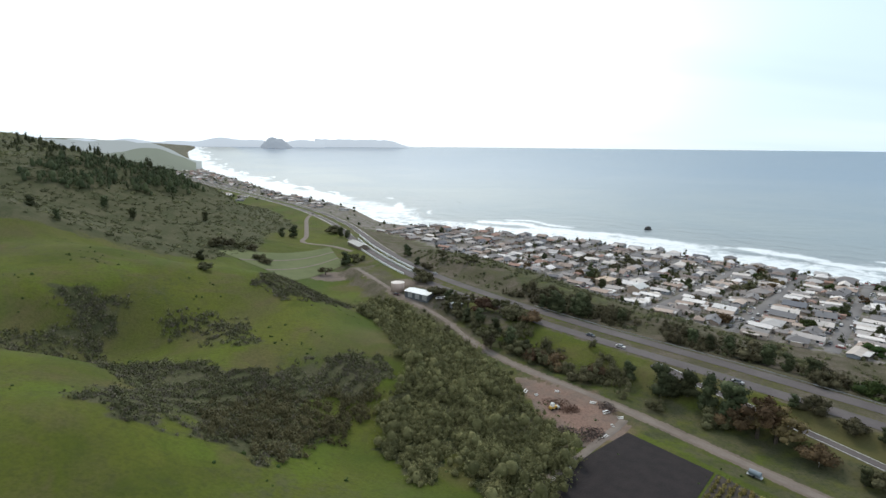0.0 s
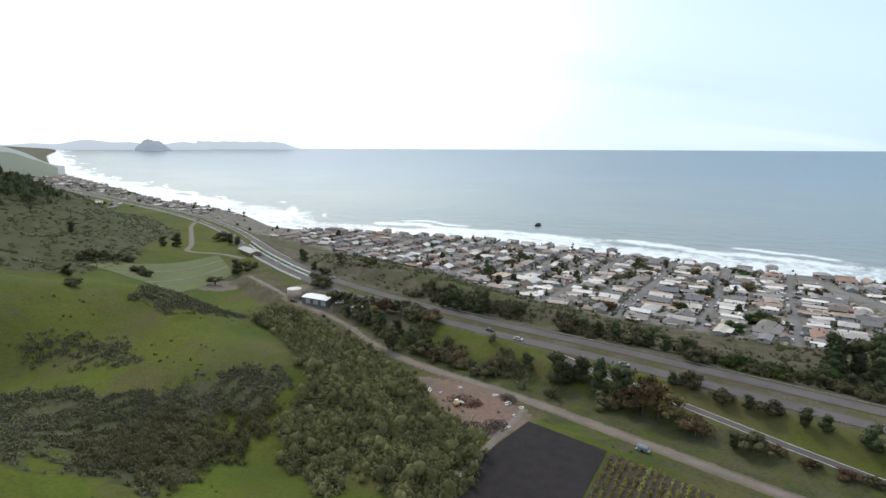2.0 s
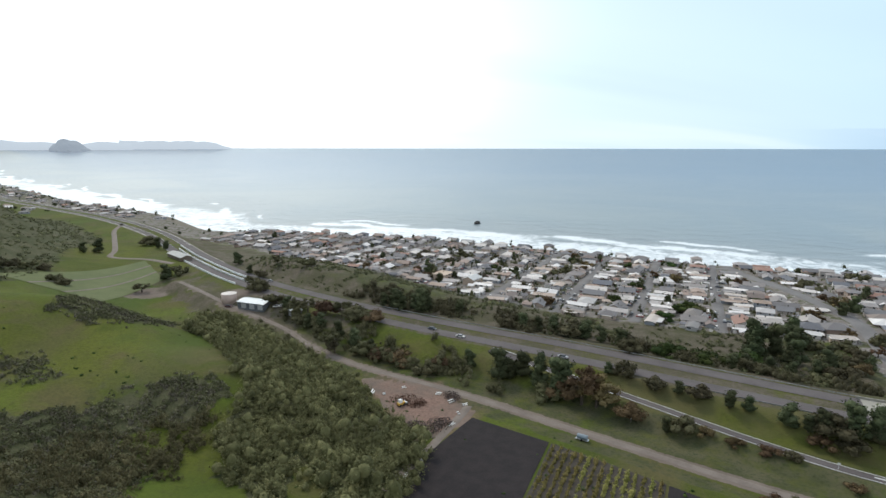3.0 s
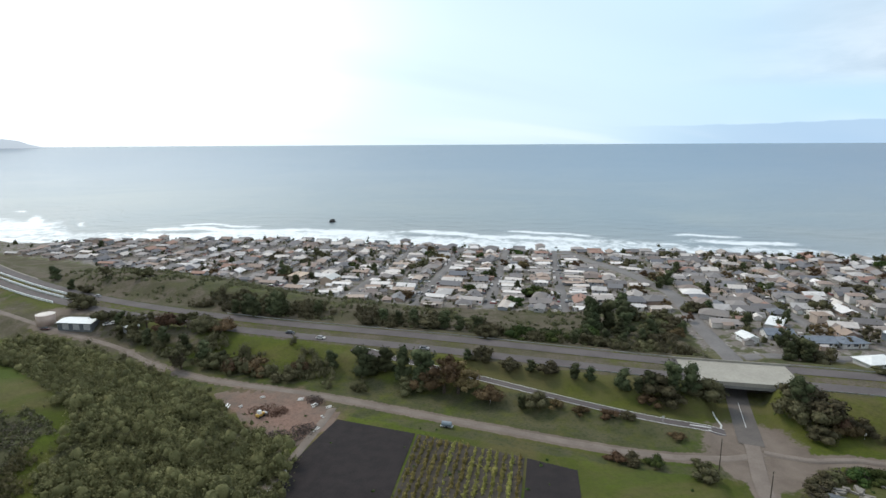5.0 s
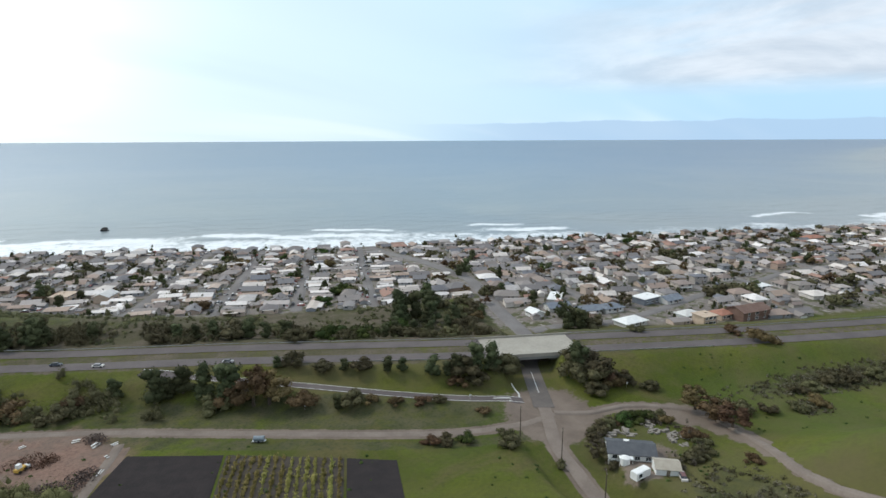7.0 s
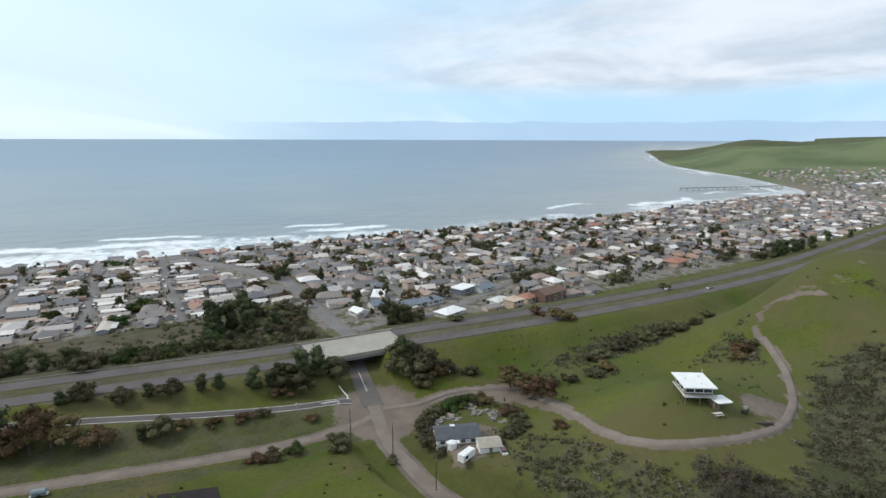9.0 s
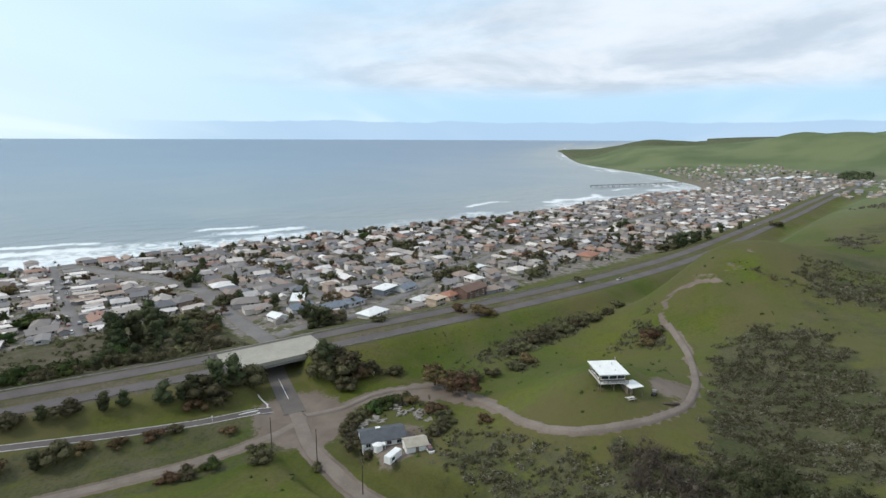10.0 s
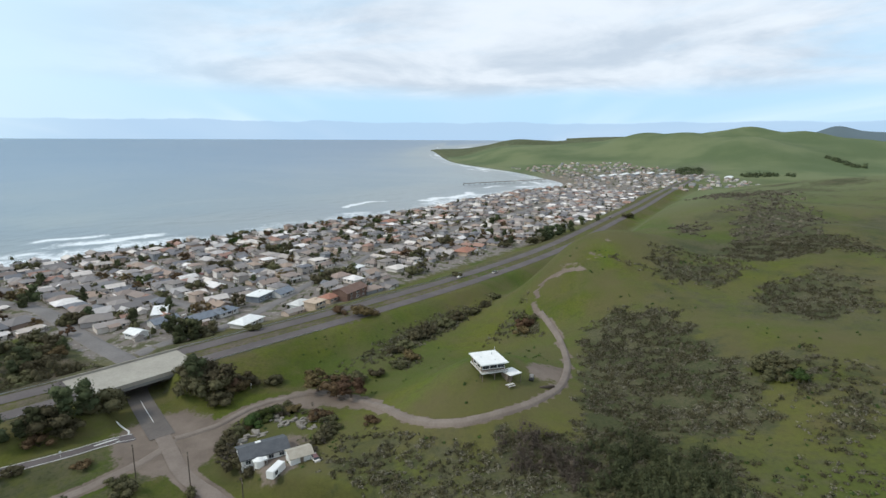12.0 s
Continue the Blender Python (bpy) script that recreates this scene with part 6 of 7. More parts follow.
# streets
for us in street_us:
    p = np.array([town_at(us, v) for v in np.arange(24, 318, 6.0)])
    m = open_land(p[:, 0], p[:, 1]) | (np.abs(near_line(CREEK_ROAD, p[:, 0], p[:, 1])[0]) < 13)
    if us > 0:
        m |= np.abs(near_line(TOWN_ROAD, p[:, 0], p[:, 1])[0]) < 12
    if m.sum() > 4:
        tagged(new("street", strip_mesh("street", p[m], 3.3, -3.3, STREET, 0.14, None, 3)), "pale grey town street between rows of houses", "road", kind="structure")
shore_line = np.array([town_at(u, 262) for u in np.arange(-440, 860, 10.0)])
tagged(new("shore_street", strip_mesh("shore_street", shore_line, 3.6, -3.6, STREET, 0.16, None, 3)), "pale street along the seafront houses", "road", kind="structure")


# ---------------------------------------------------------------- cars
def car(first, label, long=4.5):
    ob = thing("car", *first, label, "car", "cars")
    s = Shape()
    s.box(0, 0, 0.32, long, 1.78, 0.55, 0, 0, 0.97)
    part("body", s.mesh("body", CAR_PAINT), ob)
    part("cabin", Shape().box(-0.2, 0, 0.86, long * 0.6, 1.62, 0.52, 0, 0, 0.78).mesh("cabin", GLASS_DARK), ob, "dark window glass")
    part("roof", Shape().box(-0.2, 0, 1.37, long * 0.46, 1.28, 0.07).mesh("roof", CAR_PAINT), ob)
    wheel = Shape().tube((0, -0.11, 0), (0, 0.11, 0), 0.33, 0.33, 10).mesh("wheel", RUBBER)
    for x in (-long * 0.3, long * 0.31):
        for y in (-0.8, 0.8):
            part("wheel", wheel, ob, "", pose(x, y, 0.33))
    for y in (-0.6, 0.6):
        part("headlight", Shape().box(long / 2 - 0.02, y, 0.55, 0.06, 0.35, 0.16).mesh("headlight", WHITE), ob)
    return ob


def hwy_place(d, off):
    p = part_of_line(HW, d, d + 4, 4)
    t, n = line_frame(p)
    return (p[0] + n[0] * off), math.degrees(math.atan2(t[0, 1], t[0, 0]))


first_car = None
for d, off, back in ((BRIDGE_A - 178, -5.5, 0), (BRIDGE_A - 160, -8.5, 0), (BRIDGE_B + 180, 5.6, 1), (BRIDGE_B + 205, -5.6, 0), (BRIDGE_A - 108, -9.0, 0), (BRIDGE_B + 520, 5.5, 1), (BRIDGE_A - 330, 8.6, 1)):
    (x, y), turn = hwy_place(d, off)
    if first_car is None:
        first_car = car((x, y, HWY_Z + 0.15, turn + 180 * back), "car driving along the highway")
    else:
        copy_thing(first_car, pose(x, y, HWY_Z + 0.15, 0, 0, turn + 180 * back))
rng = np.random.default_rng(15)
parked = None
n = 0
while n < 130:
    us = rng.choice(street_us[5:20])
    v = rng.uniform(40, 290)
    side = rng.choice([-1, 1])
    inn = rng.uniform() < 0.5
    p = town_at(us + side * (2.4 if inn else 5.0), v)
    if not open_land(p[:1], p[1:])[0]:
        continue
    z = float(height(p[:1], p[1:])[0]) + (0.18 if inn else 0.02)
    turn = TOWN_TURN + (90 if inn else 0) + rng.uniform(-4, 4)
    if parked is None:
        parked = tagged(copy_thing(first_car, pose(p[0], p[1], z, 0, 0, turn)), "car parked beside a house in town")
    else:
        copy_thing(parked, pose(p[0], p[1], z, 0, 0, turn))
    n += 1

# garden trees of the town
rng = np.random.default_rng(17)
big = [(386, 267, 9, "cypress"), (294, 181, 8, "cypress"), (292, 186, 7, "bush"), (381, 62, 7, "bush"), (377, 66, 7, "bush"), (373, 70, 7, "bush"), (369, 74, 6, "bush"), (395, 4, 9, "spread"), (388, 9, 7, "bush"), (572, 87, 9, "cypress"), (524, 34, 10, "cypress"),
       (597, 195, 6, "bush"), (330, 205, 10, "pine"), (318, 232, 9, "cypress"), (300, 236, 8, "russet"), (340, 250, 7, "bush"), (420, 150, 8, "spread"), (280, 200, 7, "russet"), (270, 178, 6, "russet"), (318, 150, 7, "cypress"), (345, 120, 6, "pine"),
       (250, 330, 9, "cypress"), (180, 392, 9, "cypress"), (120, 470, 9, "spread"), (330, 320, 8, "russet"), (285, 360, 7, "russet"), (240, 262, 6, "bush"), (232, 266, 6, "green"), (410, 340, 7, "cypress"), (440, 310, 7, "bush"), (110, 370, 9, "cypress")]
big += [(285, 154, 9, "cypress"), (332, 236, 12, "cypress"), (325, 240, 10, "russet"), (270, 128, 10, "cypress"), (262, 119, 11, "cypress"), (288, 188, 6, "bush"), (534, 75, 9, "cypress"), (550, 60, 9, "cypress"), (438, 6, 10, "spread"),
        (430, 10, 8, "spread"), (382, 66, 7, "bush"), (392, 56, 7, "bush"), (387, 61, 7, "bush"), (414, 121, 7, "bush"), (420, 117, 6, "bush"), (730, 17, 11, "spread"), (547, -50, 8, "cypress"), (628, -77, 10, "cypress"), (518, -20, 8, "bush"),
        (596, -8, 9, "cypress"), (651, -87, 11, "cypress"), (421, 30, 8, "bush"), (161, 473, 11, "spread"), (168, 468, 9, "spread"), (114, 414, 10, "cypress"), (120, 418, 8, "bush"), (369, 258, 9, "cypress"), (-2, 657, 9, "cypress"),
        (247, 205, 15, "cypress"), (240, 196, 13, "cypress"), (250, 196, 8, "bush"), (594, -172, 9, "cypress"), (494, -78, 9, "cypress"), (486, -70, 7, "bush")]
for x, y, h, k in big:
    plant(x, y, h, k, rng, "among the town's houses")
for n in range(230):
    u, v = rng.uniform(-330, 520), rng.uniform(40, 290)
    us = min(street_us, key=lambda s: abs(s - u))
    if abs(us - u) < 6:
        continue
    p = town_at(u, v)
    if open_land(p[:1], p[1:])[0]:
        plant(float(p[0]), float(p[1]), float(rng.uniform(2.6, 7.0)), rng.choice(["bush", "green", "bush", "cypress", "brown", "bush"]), rng, "in a town garden")
for n in range(150):
    p = town_at(rng.uniform(55, 520), rng.uniform(10, 290))
    if open_land(p[:1], p[1:])[0]:
        plant(float(p[0]), float(p[1]), float(rng.uniform(5, 9)), rng.choice(["cypress", "bush", "spread", "russet"]), rng, "among the town's gardens")
fx, fy = scatter(2600, (-450, 1800, -800, 1100), lambda x, y, r: open_land(x, y) & ((town_uv(x, y)[0] > 480) | (town_uv(x, y)[0] < -330)) & (town_uv(x, y)[1] > -60), 22)
thicket("far_garden_trees", fx[:760], fy[:760], 3.6, 2.5, 18, 0.6, PINE, "dark garden trees among the far houses", 23)
# hedges, shrubs and small clutter between the houses
def in_gaps(x, y, r):
    u, v = town_uv(x, y)
    st = np.min(np.abs(u[:, None] - np.array(street_us)[None, :]), axis=1)
    return open_land(x, y) & (u > -420) & (u < 700) & (v > 0) & (st > 4.5)


fx, fy = scatter(16000, (-60, 1100, -260, 760), lambda x, y, r: inside(LAND, x, y) & (np.abs(near_line(SHORE, x, y)[0]) > 18) & (np.abs(near_line(SHORE, x, y)[0]) < 30) & (patchy(x * 0.5, y * 0.5) > 0.2 + 0.4 * r), 76)
thicket("bluff_bushes", fx[:190], fy[:190], 2.4, 2.6, 26, 0.4, PINE, "dark wind-bent shrubs along the seafront bluff", 77, 2, 0.6)
fx, fy = scatter(11000, (-150, 780, -330, 640), in_gaps, 61)
thicket("garden_bushes", fx[2300:2900], fy[2300:2900], 2.6, 1.9, 24, 0.34, EUCALYPT, "dark bushes and small trees in the town gardens", 66, 3, 0.6)
thicket("garden_shrubs", fx[:2300], fy[:2300], 2.2, 1.5, 20, 0.3, GULLY, "dark garden shrubs and hedges between the houses", 62)
fx, fy = scatter(6000, (-150, 780, -330, 640), in_gaps, 63)
clutter = Shape()
rg = np.random.default_rng(64)
for x, y, z in zip(fx[:900], fy[:900], height(fx[:900], fy[:900])):
    clutter.box(x, y, z - 0.2, rg.uniform(1.0, 3.2), rg.uniform(0.6, 1.8), rg.uniform(0.6, 1.7), rg.uniform(0, 3.1), 0, rg.uniform(0.7, 1.0))
tagged(new("yard_clutter", clutter.mesh("yard_clutter", by_object("yard_clutter_paint", [(0.7, 0.7, 0.7), (0.25, 0.25, 0.26), (0.78, 0.78, 0.78), (0.12, 0.13, 0.15), (0.35, 0.28, 0.22), (0.2, 0.25, 0.32), (0.5, 0.5, 0.48)], 0.7, True))), "boats, bins and stored goods crowding the yards", "clutter", kind="stuff")
gx, gy = scatter(9000, (-150, 780, -330, 640), in_gaps, 67)
far_houses("yard_sheds", [(x, y, z, TOWN_TURN + rg.choice([0, 90]) + rg.uniform(-8, 8), rg.choice(["shed", "carport", "shed"])) for x, y, z in zip(gx[:760], gy[:760], height(gx[:760], gy[:760]))], "garages, sheds and carports crowding between the houses")
cars = Shape()
for n in range(620):
    u, v = rng.choice(street_us[3:28]), rng.uniform(20, 300)
    p = town_at(u + rng.choice([-1, 1]) * rng.choice([2.5, 5.5, 6.5]), v)
    if open_land(p[:1], p[1:])[0]:
        z = float(height(p[:1], p[1:])[0]) + 0.15
        t = radians(TOWN_TURN + rng.choice([90, 90, 0]) + rng.uniform(-5, 5))
        cars.box(p[0], p[1], z + 0.1, 4.5, 1.8, 0.75, t, 0, 0.95).box(p[0], p[1], z + 0.85, 2.6, 1.6, 0.55, t, 0, 0.8)
tagged(new("far_parked_cars", cars.mesh("far_parked_cars", by_object("far_car_paint", [(0.78, 0.78, 0.77), (0.05, 0.05, 0.055), (0.40, 0.41, 0.43), (0.7, 0.7, 0.7), (0.06, 0.07, 0.10), (0.25, 0.05, 0.04)], 0.35, True, 0.05))), "cars parked along the streets and drives of the town", "cars", kind="stuff")
tx2, ty2 = scatter(9000, (150, 900, -420, 420), lambda x, y, r: open_land(x, y) & (town_uv(x, y)[0] > 30) & (town_uv(x, y)[1] > -10) & (patchy(x * 0.35, y * 0.35) > 0.25 + 0.4 * r), 68)
thicket("garden_trees_dark", tx2[:420], ty2[:420], 3.4, 2.2, 30, 0.4, PINE, "dark garden trees standing among the houses", 69, 3, 0.6)
tx2, ty2 = scatter(5000, (-60, 300, 230, 620), lambda x, y, r: open_land(x, y) & (patchy(x * 0.35, y * 0.35) > 0.3 + 0.4 * r), 74)
thicket("garden_trees_south", tx2[:150], ty2[:150], 3.2, 2.0, 30, 0.4, PINE, "dark garden trees standing among the mobile homes", 75, 3, 0.6)
tx2, ty2 = scatter(5000, (-1000, -40, 500, 2200), lambda x, y, r: (np.abs(near_line(SHORE, x, y)[0]) < 420) & inside(LAND, x, y) & (np.abs(near_line(HIGHWAY, x, y)[0]) > 18) & (y > 900) & (near_line(HIGHWAY, x, y)[0] > -260), 70)
thicket("south_coast_trees", tx2[:330], ty2[:330], 4.2, 4.0, 18, 0.9, PINE, "dark trees among the distant houses on the southern shore", 73, 2, 0.65)
fx, fy = scatter(9000, (1380, 1760, -1340, -640), lambda x, y, r: (bump(x, y, 1560, -760, 90, 26, -30, 1.0) + bump(x, y, 1450, -900, 60, 30, -60, 0.9) + bump(x, y, 1650, -805, 26, 22, 0, 1.2) > 0.4 + 0.5 * r) | (np.hypot(x - 1443, y + 981) < 14) | ((np.abs(y + 1310 + 0.02 * (x - 1700)) < 16) & (x > 1600)), 27)
thicket("valley_mouth_trees", fx[:320], fy[:320], 7.0, 6.0, 26, 1.6, PINE, "row of dark tall trees at the foot of the northern hills", 28)

# ---------------------------------------------------------------- fields beside the lane
def poly_sheet(name, poly, mat, lift, step=3.0):
    a, b, c, d = poly
    n = max(2, int(np.linalg.norm(b - a) / step))
    m = max(2, int(np.linalg.norm(d - a) / step))
    s, t = np.meshgrid(np.linspace(0, 1, n), np.linspace(0, 1, m))
    p = (a * (1 - s[..., None]) + b * s[..., None]) * (1 - t[..., None]) + (d * (1 - s[..., None]) + c * s[..., None]) * t[..., None]
    z = height(p[..., 0].ravel(), p[..., 1].ravel()) + lift
    return big_mesh(name, np.column_stack([p.reshape(-1, 2), z]), grid_faces(m, n), mat)


def furrows(name, poly, mat, rows, top, label):
    """Raised beds side by side across a plot."""
    a, b, c, d = poly
    ob = tagged(new(name, poly_sheet(name, poly, PATH_SOIL if mat is not SOIL else SOIL, 0.12)), label, "field", kind="structure")
    for i in range(rows):
        s = (i + 0.5) / rows
        line = np.linspace(a + (b - a) * s, d + (c - d) * s, 30)
        w = np.linalg.norm(b - a) / rows
        _, nr = line_frame(line)
        v = []
        edge = 0.10 if top > 0.1 else top * 0.6
        for o, h in ((-w * 0.48, edge), (-w * 0.2, top), (w * 0.2, top), (w * 0.48, edge)):
            p = line + nr * o
            v.append(np.column_stack([p, height(p[:, 0], p[:, 1]) + 0.1 + h]))
        part("bed", big_mesh("bed", np.concatenate(v), grid_faces(4, 30), mat), ob)
    return ob


furrows("tilled_plot", PLOT_SOIL, SOIL, 30, 0.035, "freshly tilled dark soil plot beside the lane")
furrows("tilled_plot", PLOT_SOIL_2, SOIL, 11, 0.035, "narrow dark tilled soil strip")
furrows("crop_plot", PLOT_CROP, PATH_SOIL, 15, 0.14, "brown soil plot with rows of yellow-green plants")
a, b, c, d = PLOT_CROP
for i in range(15):
    s = (i + 0.5) / 15
    rg = np.random.default_rng(100 + i)
    t = np.arange(0.02, 0.98, 0.0135) + rg.uniform(-0.004, 0.004, 72)[: len(np.arange(0.02, 0.98, 0.0135))]
    t = t[rg.uniform(size=len(t)) < 0.86]
    p = (a + (b - a) * s) * (1 - t[:, None]) + (d + (c - d) * s) * t[:, None] + rg.normal(scale=0.14, size=(len(t), 2))
    thicket("crop_row", p[:, 0], p[:, 1], 1.15, 0.62, 14, 0.25, CROP, "row of yellow-green vegetable plants on brown soil", 200 + i)

# the light verge between plots and thicket
verge = np.array([(67, 187), (60, 178), (44, 160), (24, 140), (10, 122)], float)
tagged(new("field_track", strip_mesh("field_track", curve_through(verge, 4), 1.4, -1.4, GRAVEL, 0.14, None, 3)), "pale gravel track along the tilled plot", "road", kind="structure")

# the mown field in the southern valley
MOWN = np.array([(-172, 408), (-104, 496), (-80, 432), (-104, 372)], float)
tagged(new("hay_field", poly_sheet("hay_field", MOWN, plain("mown_pale_grass", (0.082, 0.102, 0.036), (0.125, 0.138, 0.058), 0.05, 0.95, fine=0.6), 0.25)), "pale mown grass field in the valley", "field", kind="structure")
for k in (0.33, 0.66):
    p = np.array([MOWN[0] * (1 - k) + MOWN[3] * k, MOWN[1] * (1 - k) + MOWN[2] * k])
    tagged(new("field_path", strip_mesh("field_path", part_of_line(p, 0, 1e9, 4), 0.8, -0.8, GRAVEL, 0.42, None, 2)), "faint pale path across the mown field", "road", kind="structure")
valley_lane = curve_through([(-80, 476), (-104, 502), (-134, 520), (-140, 556), (-158, 630), (-172, 690), (-176, 745)], 6)
tagged(new("valley_lane", strip_mesh("valley_lane", valley_lane, 2.2, -2.2, GRAVEL, 0.14, None, 3)), "pale dusty lane up the valley", "road", kind="structure")


def ground_at(x, y):
    return float(height(np.array([x], float), np.array([y], float))[0])


# ---------------------------------------------------------------- hill house on stilts
def hill_house():
    x, y, turn = 170.8, -17.5, -74.0
    z = ground_at(x, y) - 0.3
    ob = thing("hill_house", x, y, z, turn, "white flat-roofed wooden house on stilts above the meadow", "house")
    part("wall", Shape().box(0, 0.4, 0, 7.8, 8.6, 2.4).mesh("wall", TIMBER), ob, "weathered dark timber wall", pose(0, 0, 1.5))
    part("roof", Shape().box(0, 0, 3.95, 9.3, 10.9, 0.28).box(0, 0, 4.23, 9.0, 10.6, 0.06).mesh("roof", WHITE), ob, "flat bright white roof")
    part("deck", Shape().box(0, -4.6, 1.3, 9.0, 2.0, 0.24).box(0, 0.4, 1.25, 8.6, 9.2, 0.24).mesh("deck", PALE_WALL), ob, "pale timber deck")
    rail = Shape().box(0, -5.5, 2.25, 9.0, 0.08, 0.1).box(0, -5.5, 1.9, 9.0, 0.06, 0.06)
    for i in range(8):
        rail.box(-4.4 + i * 1.257, -5.5, 1.5, 0.08, 0.08, 0.8)
    part("railing", rail.mesh("railing", TIMBER), ob)
    post = Shape().box(0, 0, -2.4, 0.26, 0.26, 3.8).mesh("stilt", TIMBER)
    for px in (-4.1, 0, 4.1):
        for py in (-5.2, -3.4, 4.4):
            part("stilt", post, ob, "", pose(px, py, 0))
    for px in (-2.5, 0.1, 2.6):
        fine_window(ob, 2.4, pose(px, -3.93, 2.2))
        fine_window(ob, 2.4, pose(px, 4.73, 2.2, 0, 0, 180))
    for py in (-1.8, 1.6):
        fine_window(ob, 2.4, pose(-3.93, py, 2.2, 0, 0, -90))
        fine_window(ob, 1.5, pose(3.93, py, 2.2, 0, 0, 90))
    fine_door(ob, pose(-3.93, 3.6, 1.52, 0, 0, -90))
    for px, py, h in ((2, 2, 0.8), (-2.4, 0.5, 0.5), (1.2, -2.6, 0.4)):
        part("vent", Shape().tube((px, py, 4.25), (px, py, 4.25 + h), 0.13, 0.13).mesh("vent", GALV), ob)
    part("flue", Shape().tube((4.2, 4.9, 4.2), (4.2, 4.9, 5.6), 0.1, 0.1).mesh("flue", GALV), ob, "thin steel flue")
    x, y = 167.4, -24.4
    sh = thing("carport_shed", x, y, ground_at(x, y), -60, "small timber shed with a flat white roof", "shed")
    part("wall", Shape().box(-1.3, 0.6, -0.8, 1.9, 3.2, 3.1).mesh("wall", TIMBER), sh)
    part("roof", Shape().box(0, 0, 2.3, 4.7, 4.9, 0.22).mesh("roof", WHITE), sh, "flat bright white roof")
    for px in (-2.1, 2.1):
        for py in (-2.2, 2.2):
            part("post", Shape().box(px, py, -0.8, 0.16, 0.16, 3.1).mesh("post", TIMBER), sh)
    x, y = 163.6, -23.6
    tb = thing("picnic_table", x, y, ground_at(x, y), -60, "weathered timber picnic table with benches beside the shed", "table")
    part("tabletop", Shape().box(0, 0, 0.72, 2.6, 0.9, 0.06).mesh("tabletop", PALE_WALL), tb)
    for py in (-0.8, 0.8):
        part("bench", Shape().box(0, py, 0.44, 2.6, 0.3, 0.05).mesh("bench", PALE_WALL), tb)
    for px in (-1.0, 1.0):
        part("leg", Shape().box(px, 0, -0.3, 0.1, 1.7, 0.74, 0, 0, 0.7).mesh("leg", TIMBER), tb)
    x, y = 170.0, -31.5
    cart = thing("utility_cart", x, y, ground_at(x, y), -20, "small dark utility cart parked beside the hill track", "cart")
    part("bed", Shape().box(-0.7, 0, 0.5, 1.5, 1.3, 0.35).mesh("bed", RUBBER), cart), part("hood", Shape().box(0.9, 0, 0.45, 1.0, 1.2, 0.45, 0, 0, 0.85).mesh("hood", DARK_CONCRETE), cart)
    part("canopy", Shape().box(0.1, 0, 1.75, 1.2, 1.3, 0.06).box(-0.4, -0.6, 0.6, 0.06, 0.06, 1.15).box(-0.4, 0.6, 0.6, 0.06, 0.06, 1.15).box(0.6, -0.6, 0.6, 0.06, 0.06, 1.15).box(0.6, 0.6, 0.6, 0.06, 0.06, 1.15).mesh("canopy", DARK_CONCRETE), cart)
    tyre = Shape().tube((0, -0.12, 0), (0, 0.12, 0), 0.32, 0.32, 12).mesh("wheel", RUBBER)
    for px in (-0.9, 0.95):
        for py in (-0.65, 0.65):
            part("wheel", tyre, cart, "", pose(px, py, 0.32))
    x, y = 168.0, -36.0
    lg = thing("log_pile", x, y, ground_at(x, y), -75, "dark stack of logs at the edge of the hill track", "logs")
    for i in range(5):
        part("log", Shape().tube((-2.6, (i % 3 - 1) * 0.45, 0.15 + 0.4 * (i // 3)), (2.6, (i % 3 - 1) * 0.45, 0.15 + 0.4 * (i // 3)), 0.24, 0.2).mesh("log", BARK), lg)


hill_house()


